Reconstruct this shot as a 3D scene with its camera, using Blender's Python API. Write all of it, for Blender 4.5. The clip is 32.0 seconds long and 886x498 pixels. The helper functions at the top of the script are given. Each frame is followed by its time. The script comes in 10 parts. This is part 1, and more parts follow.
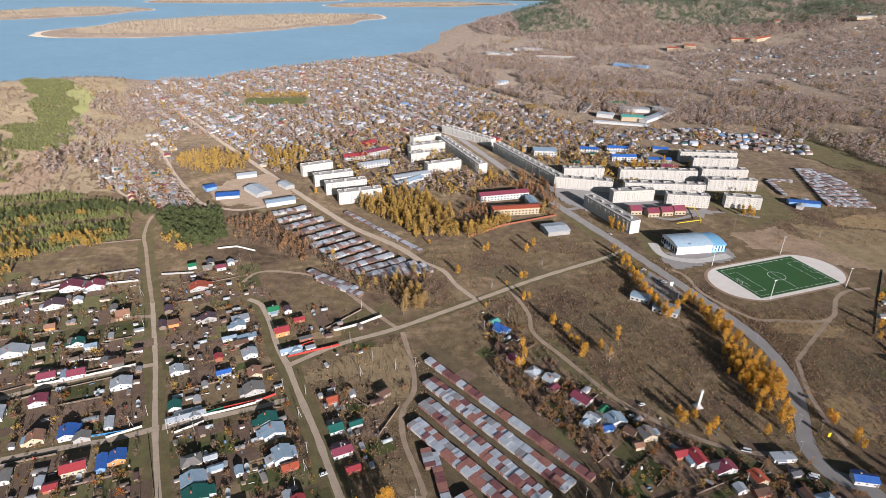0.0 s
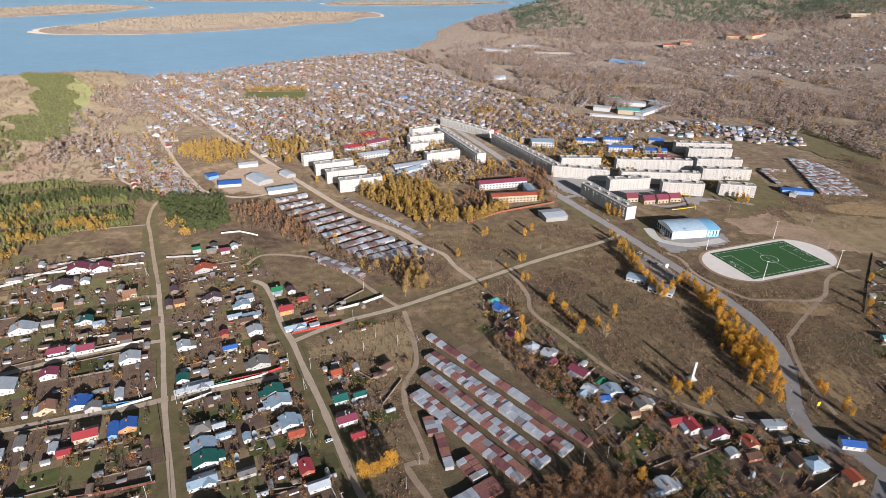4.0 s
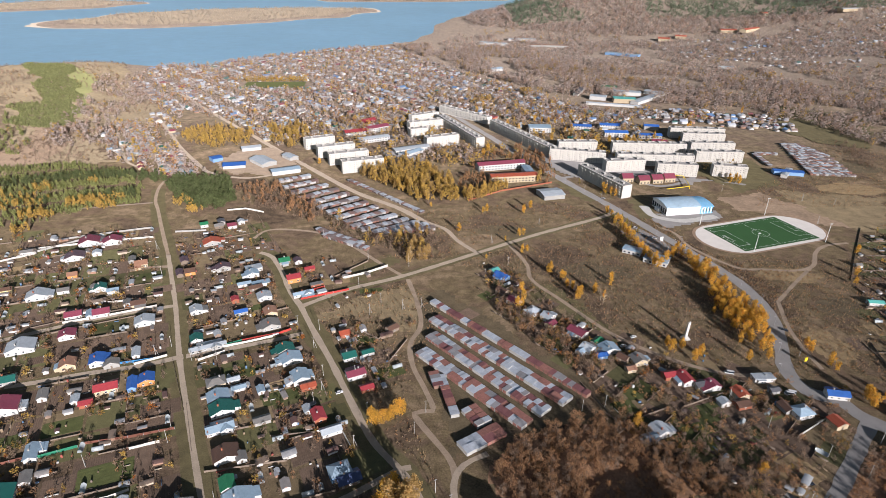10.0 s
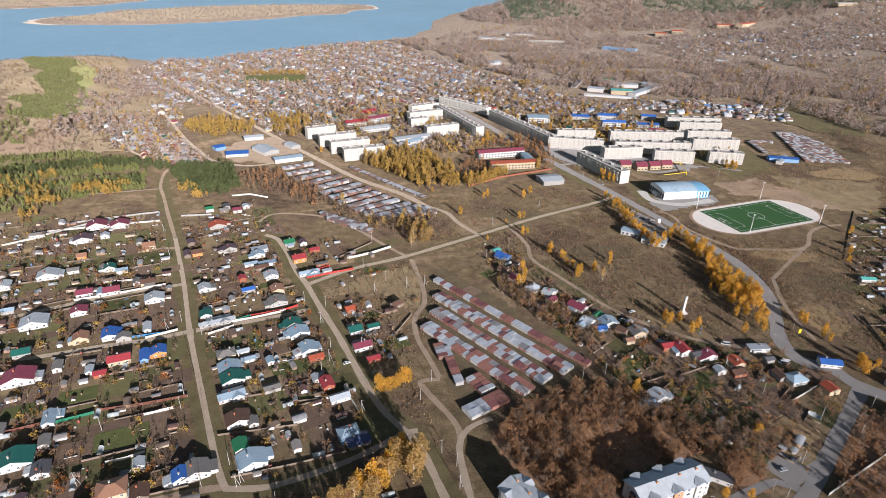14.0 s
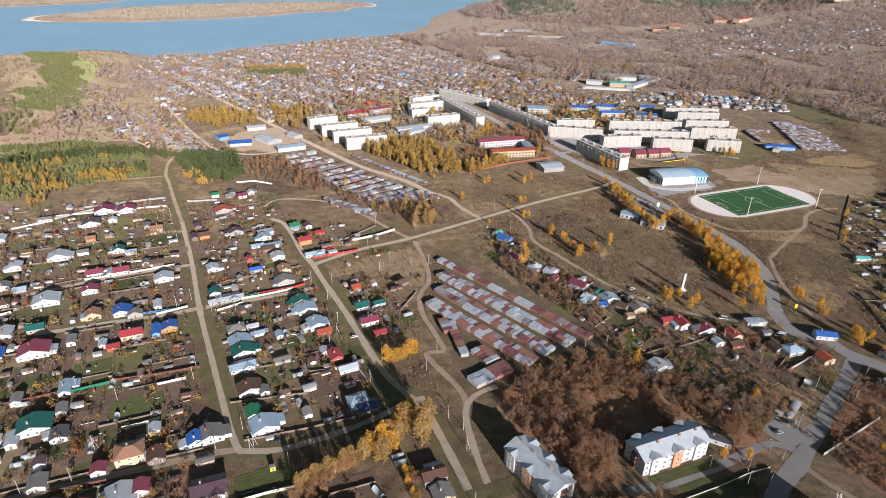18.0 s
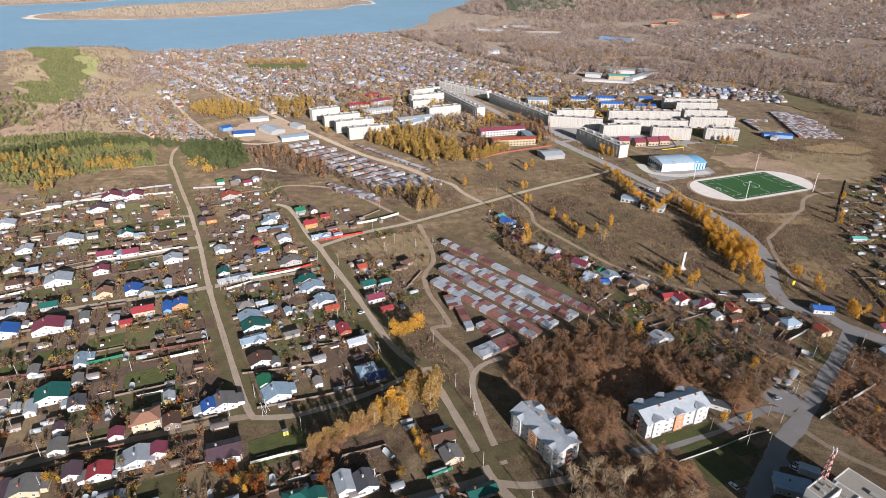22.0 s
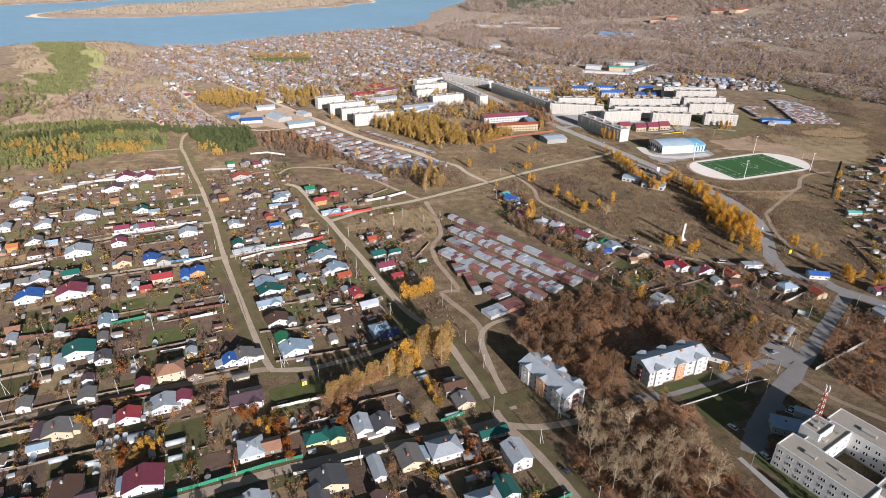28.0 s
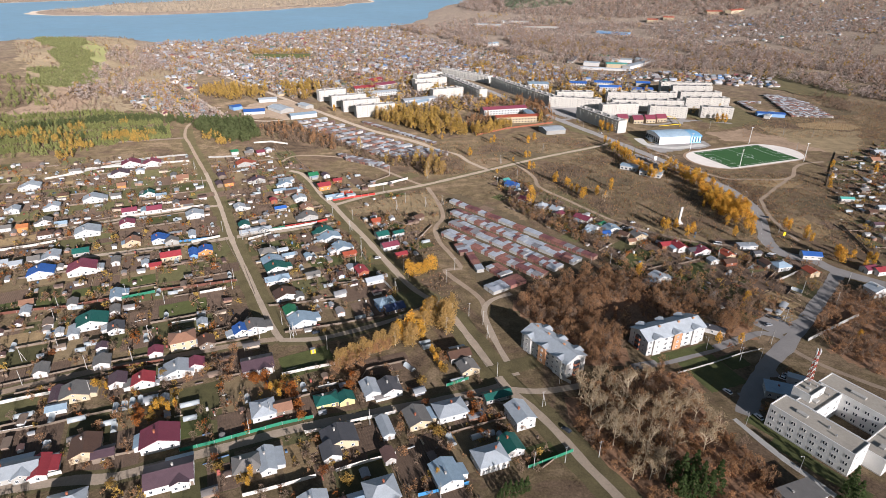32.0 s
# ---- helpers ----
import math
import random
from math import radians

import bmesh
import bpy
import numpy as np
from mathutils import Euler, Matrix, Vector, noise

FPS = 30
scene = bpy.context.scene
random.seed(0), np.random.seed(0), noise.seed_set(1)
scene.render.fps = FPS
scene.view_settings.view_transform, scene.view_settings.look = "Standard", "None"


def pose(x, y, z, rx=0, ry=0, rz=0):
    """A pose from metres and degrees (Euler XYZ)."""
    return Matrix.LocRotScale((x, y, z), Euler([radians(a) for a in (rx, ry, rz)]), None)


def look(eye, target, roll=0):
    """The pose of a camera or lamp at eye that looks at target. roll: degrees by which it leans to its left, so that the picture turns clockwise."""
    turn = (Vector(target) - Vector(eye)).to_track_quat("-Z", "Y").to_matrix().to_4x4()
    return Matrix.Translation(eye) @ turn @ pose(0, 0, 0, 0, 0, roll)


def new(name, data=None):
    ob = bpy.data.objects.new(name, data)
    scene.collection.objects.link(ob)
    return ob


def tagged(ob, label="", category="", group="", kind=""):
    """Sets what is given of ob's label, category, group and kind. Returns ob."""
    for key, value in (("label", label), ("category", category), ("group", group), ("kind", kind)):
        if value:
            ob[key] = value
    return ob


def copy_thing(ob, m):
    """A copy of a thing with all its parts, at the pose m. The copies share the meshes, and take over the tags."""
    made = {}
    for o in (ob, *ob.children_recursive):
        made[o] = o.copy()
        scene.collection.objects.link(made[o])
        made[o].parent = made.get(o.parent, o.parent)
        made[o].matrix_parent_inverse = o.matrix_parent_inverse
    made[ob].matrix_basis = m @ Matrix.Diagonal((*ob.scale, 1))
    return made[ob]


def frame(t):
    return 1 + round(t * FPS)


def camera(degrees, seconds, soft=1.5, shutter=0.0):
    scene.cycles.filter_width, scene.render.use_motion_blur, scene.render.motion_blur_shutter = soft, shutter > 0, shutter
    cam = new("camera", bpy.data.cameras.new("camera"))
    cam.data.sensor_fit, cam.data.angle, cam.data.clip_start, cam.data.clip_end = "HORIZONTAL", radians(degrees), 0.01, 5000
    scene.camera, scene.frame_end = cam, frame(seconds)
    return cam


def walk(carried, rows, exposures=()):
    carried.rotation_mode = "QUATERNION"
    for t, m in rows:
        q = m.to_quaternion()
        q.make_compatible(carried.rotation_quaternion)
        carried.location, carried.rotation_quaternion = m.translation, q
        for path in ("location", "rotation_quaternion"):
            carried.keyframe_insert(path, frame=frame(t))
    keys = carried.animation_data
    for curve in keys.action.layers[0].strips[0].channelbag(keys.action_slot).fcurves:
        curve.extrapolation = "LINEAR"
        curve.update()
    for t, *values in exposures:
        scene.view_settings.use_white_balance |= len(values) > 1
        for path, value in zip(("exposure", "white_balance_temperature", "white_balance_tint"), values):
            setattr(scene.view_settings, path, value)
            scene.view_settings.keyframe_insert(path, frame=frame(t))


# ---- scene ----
cam = camera(74.3, 32.0, soft=0.75)
PATH = [
    (0, (-0.177, 1.288, 260.577), (-0.214, 3.08, 259.69), 0.8),
    (1, (-0.596, -2.954, 258.174), (-0.63, -1.162, 257.287), 0.8),
    (2, (-1.13, -7.082, 255.791), (-1.162, -5.29, 254.904), 0.8),
    (3, (-1.749, -11.165, 253.421), (-1.779, -9.373, 252.534), 0.9),
    (4, (-2.43, -15.246, 251.057), (-2.457, -13.453, 250.171), 0.9),
    (5, (-3.155, -19.348, 248.696), (-3.18, -17.556, 247.809), 0.9),
    (6, (-3.915, -23.48, 246.332), (-3.937, -21.688, 245.445), 1.0),
    (7, (-4.701, -27.637, 243.963), (-4.721, -25.845, 243.076), 1.0),
    (8, (-5.51, -31.807, 241.589), (-5.527, -30.015, 240.701), 1.0),
    (9, (-6.341, -35.972, 239.207), (-6.356, -34.18, 238.319), 1.0),
    (10, (-7.192, -40.111, 236.819), (-7.205, -38.32, 235.931), 1.0),
    (11, (-8.065, -44.205, 234.425), (-8.075, -42.413, 233.536), 0.9),
    (12, (-8.959, -48.233, 232.027), (-8.968, -46.442, 231.138), 0.9),
    (13, (-9.876, -52.18, 229.626), (-9.882, -50.389, 228.736), 0.9),
    (14, (-10.813, -56.035, 227.225), (-10.818, -54.245, 226.334), 0.9),
    (15, (-11.771, -59.792, 224.825), (-11.774, -58.002, 223.933), 0.8),
    (16, (-12.746, -63.451, 222.429), (-12.747, -61.661, 221.537), 0.8),
    (17, (-13.734, -67.019, 220.04), (-13.734, -65.23, 219.147), 0.8),
    (18, (-14.731, -70.509, 217.658), (-14.73, -68.719, 216.765), 0.8),
    (19, (-15.731, -73.937, 215.287), (-15.729, -72.148, 214.393), 0.7),
    (20, (-16.729, -77.328, 212.927), (-16.726, -75.538, 212.033), 0.7),
    (21, (-17.717, -80.706, 210.578), (-17.714, -78.916, 209.685), 0.7),
    (22, (-18.692, -84.099, 208.242), (-18.687, -82.31, 207.348), 0.6),
    (23, (-19.647, -87.535, 205.916), (-19.642, -85.746, 205.023), 0.6),
    (24, (-20.581, -91.039, 203.599), (-20.576, -89.249, 202.706), 0.5),
    (25, (-21.494, -94.629, 201.288), (-21.489, -92.84, 200.396), 0.5),
    (26, (-22.389, -98.318, 198.979), (-22.384, -96.528, 198.087), 0.5),
    (27, (-23.276, -102.104, 196.665), (-23.271, -100.313, 195.774), 0.5),
    (28, (-24.17, -105.971, 194.339), (-24.165, -104.18, 193.449), 0.4),
    (29, (-25.094, -109.883, 191.992), (-25.087, -108.091, 191.104), 0.5),
    (30, (-26.078, -113.78, 189.614), (-26.069, -111.988, 188.727), 0.5),
    (31, (-27.164, -117.573, 187.191), (-27.153, -115.779, 186.306), 0.6),
    (32, (-28.407, -121.137, 184.709), (-28.391, -119.343, 183.825), 0.7),
]
walk(cam, [(t, look(eye, target, roll)) for t, eye, target, roll in PATH])

# ---- light ----
SUN_ELEV = 16.0
SHADOW = Vector((-0.43, 0.903, 0.0))
sun = new("sun", bpy.data.lights.new("sun", "SUN"))
sun.data.energy, sun.data.angle, sun.data.color = 5.0, radians(0.6), (1.0, 0.94, 0.95)
ray = SHADOW.normalized() * math.cos(radians(SUN_ELEV)) - Vector((0, 0, math.sin(radians(SUN_ELEV))))
sun.rotation_euler = ray.to_track_quat("-Z", "Y").to_euler()
world = bpy.data.worlds.new("world")
scene.world = world
world.use_nodes = True
wn, wl = world.node_tree.nodes, world.node_tree.links
sky = wn.new("ShaderNodeTexSky")
sky.sky_type, sky.sun_disc = "NISHITA", False
sky.sun_elevation = radians(SUN_ELEV)
sky.sun_rotation = math.atan2(-ray.x, -ray.y)
wn["Background"].inputs["Strength"].default_value = 0.055
wl.new(sky.outputs[0], wn["Background"].inputs["Color"])
scene.view_settings.exposure = 0.49


# ---- materials ----
def node(nt, kind, **values):
    n = nt.nodes.new(kind)
    for key, value in values.items():
        n.inputs[key.replace("_", " ")].default_value = value
    return n


def material(name, colour, rough=0.85, metal=0.0, dark=0.7, light=1.25, big=0.15, small=2.0, bump=0.3, vary=0.0, island=False, stops=(), spec=0.3):
    """A surface with variation at two scales. colour: base; dark, light: how far it strays; big, small: noise frequency per metre;
    vary: brightness change from thing to thing; stops: a palette picked at random per thing or island."""
    m = bpy.data.materials.new(name)
    m.use_nodes = True
    nt = m.node_tree
    b = nt.nodes["Principled BSDF"]
    b.inputs["Roughness"].default_value, b.inputs["Metallic"].default_value = rough, metal
    b.inputs["Specular IOR Level"].default_value = spec
    b.inputs["Diffuse Roughness"].default_value = 1.0 if rough > 0.8 else 0.2
    geo = nt.nodes.new("ShaderNodeNewGeometry")
    n1 = node(nt, "ShaderNodeTexNoise", Scale=big, Detail=4.0, Roughness=0.6)
    n2 = node(nt, "ShaderNodeTexNoise", Scale=small, Detail=3.0, Roughness=0.65)
    for n in (n1, n2):
        nt.links.new(geo.outputs["Position"], n.inputs["Vector"])
    add = nt.nodes.new("ShaderNodeMath")
    add.operation = "ADD"
    nt.links.new(n1.outputs["Fac"], add.inputs[0])
    nt.links.new(n2.outputs["Fac"], add.inputs[1])
    span = nt.nodes.new("ShaderNodeMapRange")
    span.inputs["From Min"].default_value, span.inputs["From Max"].default_value = 0.65, 1.35
    span.inputs["To Min"].default_value, span.inputs["To Max"].default_value = dark, light
    nt.links.new(add.outputs[0], span.inputs["Value"])
    mul = nt.nodes.new("ShaderNodeVectorMath")
    mul.operation = "SCALE"
    rnd = geo.outputs["Random Per Island"]
    if not island:
        info = nt.nodes.new("ShaderNodeObjectInfo")
        rnd = info.outputs["Random"]
    if stops:
        ramp = nt.nodes.new("ShaderNodeValToRGB")
        ramp.color_ramp.interpolation = "CONSTANT"
        for i, c in enumerate(stops):
            e = ramp.color_ramp.elements[i] if i < 2 else ramp.color_ramp.elements.new(i / len(stops))
            e.position, e.color = i / len(stops), (*c, 1)
        nt.links.new(rnd, ramp.inputs[0])
        nt.links.new(ramp.outputs[0], mul.inputs[0])
    else:
        mul.inputs[0].default_value = colour
    scale = span.outputs[0]
    if vary:
        r2 = nt.nodes.new("ShaderNodeMapRange")
        r2.inputs["To Min"].default_value, r2.inputs["To Max"].default_value = 1 - vary, 1 + vary
        nt.links.new(rnd, r2.inputs["Value"])
        m2 = nt.nodes.new("ShaderNodeMath")
        m2.operation = "MULTIPLY"
        nt.links.new(scale, m2.inputs[0])
        nt.links.new(r2.outputs[0], m2.inputs[1])
        scale = m2.outputs[0]
    nt.links.new(scale, mul.inputs["Scale"])
    nt.links.new(mul.outputs[0], b.inputs["Base Color"])
    if bump:
        bp = node(nt, "ShaderNodeBump", Strength=bump, Distance=0.15)
        nt.links.new(n2.outputs["Fac"], bp.inputs["Height"])
        nt.links.new(bp.outputs[0], b.inputs["Normal"])
    return m


def metal_roof(name, colour, rough=0.5):
    """Painted profiled sheet: ribs down the slope, streaks and fading."""
    m = material(name, colour, rough, 0.0, 0.82, 1.15, 0.4, 3.0, 0.0, vary=0.12, spec=0.35)
    nt = m.node_tree
    tc = nt.nodes.new("ShaderNodeTexCoord")
    wave = node(nt, "ShaderNodeTexWave", Scale=0.9, Distortion=0.15)
    wave.bands_direction = "X"
    nt.links.new(tc.outputs["Object"], wave.inputs["Vector"])
    bp = node(nt, "ShaderNodeBump", Strength=0.5, Distance=0.05)
    nt.links.new(wave.outputs["Fac"], bp.inputs["Height"])
    nt.links.new(bp.outputs[0], nt.nodes["Principled BSDF"].inputs["Normal"])
    return m


def furrowed(m, yaw):
    """Rows of dug earth about a metre apart on a soil material."""
    nt = m.node_tree
    geo = nt.nodes.new("ShaderNodeNewGeometry")
    turn = nt.nodes.new("ShaderNodeMapping")
    turn.inputs["Rotation"].default_value = (0, 0, radians(yaw))
    wave = node(nt, "ShaderNodeTexWave", Scale=0.28, Distortion=1.5, Detail=2.0)
    nt.links.new(geo.outputs["Position"], turn.inputs["Vector"])
    nt.links.new(turn.outputs[0], wave.inputs["Vector"])
    bp = [n for n in nt.nodes if n.bl_idname == "ShaderNodeBump"][0]
    top = nt.nodes.new("ShaderNodeBump")
    top.inputs["Strength"].default_value, top.inputs["Distance"].default_value = 0.9, 0.12
    nt.links.new(wave.outputs["Fac"], top.inputs["Height"])
    nt.links.new(bp.outputs[0], top.inputs["Normal"])
    nt.links.new(top.outputs[0], nt.nodes["Principled BSDF"].inputs["Normal"])
    return m


ROOFS = {
    "maroon": metal_roof("maroon_roof", (0.23, 0.055, 0.085)),
    "red": metal_roof("red_roof", (0.34, 0.05, 0.06)),
    "brick": metal_roof("brick_red_roof", (0.38, 0.09, 0.05)),
    "brown": metal_roof("brown_roof", (0.13, 0.075, 0.055)),
    "plum": metal_roof("plum_roof", (0.11, 0.07, 0.085)),
    "tan": metal_roof("tan_roof", (0.33, 0.18, 0.12)),
    "grey": metal_roof("grey_roof", (0.20, 0.19, 0.18)),
    "dark": metal_roof("dark_grey_roof", (0.10, 0.10, 0.11)),
    "light": metal_roof("light_grey_roof", (0.40, 0.44, 0.48), 0.4),
    "pale": metal_roof("pale_blue_roof", (0.29, 0.39, 0.48), 0.4),
    "blue": metal_roof("blue_roof", (0.04, 0.13, 0.42)),
    "teal": metal_roof("teal_roof", (0.02, 0.12, 0.10)),
    "green": metal_roof("green_roof", (0.03, 0.19, 0.09)),
    "turquoise": metal_roof("turquoise_roof", (0.10, 0.38, 0.34)),
    "navy": metal_roof("navy_roof", (0.05, 0.07, 0.15)),
    "orange": metal_roof("orange_roof", (0.45, 0.17, 0.07)),
}
WALLS = {
    "white": material("white_render", (0.54, 0.53, 0.515), 0.8, dark=0.85, light=1.08, big=0.5, small=4.0, bump=0.1),
    "cream": material("cream_brick", (0.52, 0.43, 0.30), 0.85, dark=0.85, light=1.1, small=5.0, bump=0.2),
    "grey": material("grey_block", (0.38, 0.37, 0.35), 0.9, dark=0.8, light=1.15, small=4.0, bump=0.3),
    "wood": material("weathered_boards", (0.21, 0.165, 0.13), 0.9, dark=0.7, light=1.3, small=5.0, bump=0.4),
    "orange": material("orange_brick", (0.55, 0.27, 0.10), 0.85, dark=0.85, light=1.1, small=5.0, bump=0.2),
    "yellow": material("yellow_siding", (0.55, 0.47, 0.24), 0.75, dark=0.88, light=1.08, small=4.0, bump=0.15),
    "brickred": material("red_brick", (0.33, 0.12, 0.07), 0.88, dark=0.8, light=1.15, small=6.0, bump=0.3),
    "blue": material("blue_siding", (0.20, 0.34, 0.55), 0.7, dark=0.88, light=1.08, small=4.0, bump=0.15),
}
GLASS = material("window_glass", (0.035, 0.045, 0.06), 0.08, dark=0.8, light=1.2, bump=0.0, spec=0.6)
FRAME = material("white_window_frame", (0.75, 0.75, 0.74), 0.5, dark=0.95, light=1.03, bump=0.0)
CONCRETE = material("grey_concrete", (0.40, 0.39, 0.37), 0.9, dark=0.8, light=1.15, big=0.3, small=3.0)
PANEL = material("white_concrete_panel", (0.57, 0.545, 0.505), 0.85, dark=0.85, light=1.1, big=0.2, small=2.0, bump=0.1)
TAR = material("bitumen_roof", (0.20, 0.195, 0.19), 0.95, dark=0.75, light=1.2, big=0.15, small=1.2, bump=0.2)
ASPHALT = material("asphalt", (0.22, 0.21, 0.205), 0.9, dark=0.85, light=1.15, big=0.1, small=1.5, bump=0.1)
DIRT = material("dirt_road", (0.32, 0.262, 0.205), 0.95, dark=0.8, light=1.2, big=0.15, small=1.0, bump=0.3)
RUTS = material("worn_track", (0.26, 0.20, 0.148), 0.95, dark=0.75, light=1.25, big=0.12, small=1.0, bump=0.3)
SOIL = material("ploughed_soil", (0.1247, 0.086, 0.0628), 0.98, dark=0.75, light=1.3, big=0.25, small=2.0, bump=0.7, vary=0.2)
furrowed(SOIL, -22)
LAWN = material("green_lawn", (0.0666, 0.0747, 0.027), 0.95, dark=0.7, light=1.3, big=0.2, small=2.0, bump=0.5, vary=0.25)
OLIVE = material("olive_grass", (0.1074, 0.0898, 0.0458), 0.97, dark=0.6, light=1.4, big=0.12, small=1.2, bump=0.7)
LITTER = material("fallen_leaf_litter", (0.24, 0.14, 0.085), 0.97, dark=0.5, light=1.5, big=0.12, small=0.9, bump=0.8)
TAN_GRASS = material("tan_field_grass", (0.21, 0.16, 0.095), 0.97, dark=0.55, light=1.45, big=0.1, small=0.9, bump=0.9)
SAND = material("pale_sand", (0.42, 0.355, 0.29), 0.97, dark=0.8, light=1.2, big=0.03, small=0.3, bump=0.2)
ERODED = material("eroded_tan_earth", (0.25, 0.18, 0.125), 0.97, dark=0.65, light=1.35, big=0.04, small=0.3, bump=0.6)
WEEDY = material("brown_weedy_grass", (0.1049, 0.0808, 0.049), 0.97, dark=0.55, light=1.45, big=0.1, small=0.9, bump=0.9)
DRYGRASS = material("dry_yellow_grass", (0.25, 0.18, 0.10), 0.95, dark=0.7, light=1.3, big=0.25, small=2.0, bump=0.6, vary=0.15)
TURF = material("artificial_turf", (0.028, 0.078, 0.026), 0.9, dark=0.9, light=1.1, big=0.1, small=1.0, bump=0.1)
GRAVEL = material("pale_gravel", (0.53, 0.50, 0.47), 0.95, dark=0.9, light=1.1, big=0.1, small=1.5, bump=0.2)
PAINT = material("white_line_paint", (0.8, 0.8, 0.8), 0.7, dark=0.95, light=1.05, bump=0.0)
STEEL = material("galvanised_steel", (0.45, 0.45, 0.46), 0.5, 0.6, dark=0.85, light=1.15, bump=0.0)
RUST = material("rusty_sheet", (0.29, 0.135, 0.11), 0.8, dark=0.7, light=1.3, big=0.6, small=3.0, bump=0.2)
BARK = material("brown_bark", (0.12, 0.085, 0.06), 0.95, dark=0.7, light=1.3, bump=0.4)


# ---- builders ----
def thing(name, x, y, yaw=0.0, z=0.0, label="", category="", group="", kind=""):
    ob = new(name)
    ob.empty_display_size = 0.5
    ob.matrix_basis = pose(x, y, z, 0, 0, yaw)
    return tagged(ob, label, category, group, kind)


def mesh_part(name, verts, faces, mats, parent=None, slots=None, label=""):
    me = bpy.data.meshes.new(name)
    me.from_pydata(verts, [], faces)
    for m in mats if isinstance(mats, (list, tuple)) else (mats,):
        me.materials.append(m)
    if slots:
        me.polygons.foreach_set("material_index", slots)
    me.update()
    ob = new(name, me)
    ob.parent = parent
    if label:
        tagged(ob, label)
    return ob


def share(name, source, parent, m):
    ob = new(name, source)
    ob.parent = parent
    ob.matrix_basis = m
    return ob


BOX = [(0, 3, 2, 1), (4, 5, 6, 7), (0, 1, 5, 4), (1, 2, 6, 5), (2, 3, 7, 6), (3, 0, 4, 7)]


def box_geo(x0, y0, z0, x1, y1, z1):
    return [(x0, y0, z0), (x1, y0, z0), (x1, y1, z0), (x0, y1, z0), (x0, y0, z1), (x1, y0, z1), (x1, y1, z1), (x0, y1, z1)]


def boxes(name, list_of, mats, parent=None, slots=None, label=""):
    verts, faces, sl = [], [], []
    for i, b in enumerate(list_of):
        n = len(verts)
        verts += box_geo(*b)
        faces += [tuple(n + k for k in f) for f in BOX]
        sl += [slots[i] if slots else 0] * 6
    return mesh_part(name, verts, faces, mats, parent, sl, label)


ROADLINE = []   # x, y, half width along every road
BUILT = []      # x, y, radius of what stands on the ground


def ribbon(name, pts, width, mat, z=0.03, label="", category="road", kind="structure"):
    """A road or track as a strip along a smoothed line."""
    P = [Vector(p) for p in pts]
    fine = []
    for i in range(len(P) - 1):
        a, b, c, d = P[max(i - 1, 0)], P[i], P[i + 1], P[min(i + 2, len(P) - 1)]
        n = max(2, int((c - b).length / 4))
        for k in range(n):
            t = k / n
            fine.append(0.5 * ((2 * b) + (c - a) * t + (2 * a - 5 * b + 4 * c - d) * t * t + (3 * b - a - 3 * c + d) * t ** 3))
    fine.append(P[-1])
    verts, faces = [], []
    for i, p in enumerate(fine):
        d = fine[min(i + 1, len(fine) - 1)] - fine[max(i - 1, 0)]
        s = Vector((-d.y, d.x)).normalized()
        w = width / 2 * (1 + 0.22 * noise.noise(Vector((p.x * 0.07, p.y * 0.07, 3))) + 0.14 * noise.noise(Vector((p.x * 0.3, p.y * 0.3, 5))))
        ROADLINE.append((p.x, p.y, width / 2 + 0.8))
        for side in (-1, 1):
            q = p + s * w * side
            verts.append((q.x, q.y, terrain(q.x, q.y) + z))
        if i:
            n = 2 * i
            faces.append((n - 2, n - 1, n + 1, n))
    ob = mesh_part(name, verts, [tuple(reversed(f)) for f in faces], mat)
    return tagged(ob, label, category, kind=kind)


def smooth(a, b, v):
    t = min(1.0, max(0.0, (v - a) / (b - a)))
    return t * t * (3 - 2 * t)


def bank(x):
    """The near bank of the river: y for each x."""
    ks = ((-4000, 300), (-1500, 950), (-1014, 1300), (-935, 1375), (-613, 1590), (-224, 2000), (-110, 2125), (-80, 2600), (0, 2900), (480, 3060), (900, 3300), (1500, 5200))
    if x <= ks[0][0]:
        return ks[0][1]
    for (x0, y0), (x1, y1) in zip(ks, ks[1:]):
        if x <= x1:
            return y0 + (y1 - y0) * (x - x0) / (x1 - x0)
    return 9000


def island(x, y, cx, cy, lx, ly, turn):
    c, s = math.cos(turn), math.sin(turn)
    u, v = (x - cx) * c + (y - cy) * s, -(x - cx) * s + (y - cy) * c
    r = math.hypot(u / lx, v / ly) + 0.25 * noise.noise(Vector((x * 0.004, y * 0.004, 7)))
    return 1 - smooth(0.85, 1.15, r)


ISLES = [(-1040, 2850, 790, 370, 0.80), (-2150, 3200, 620, 300, 0.95), (-300, 4250, 700, 200, 0.35), (-1500, 4400, 700, 220, 0.3)]


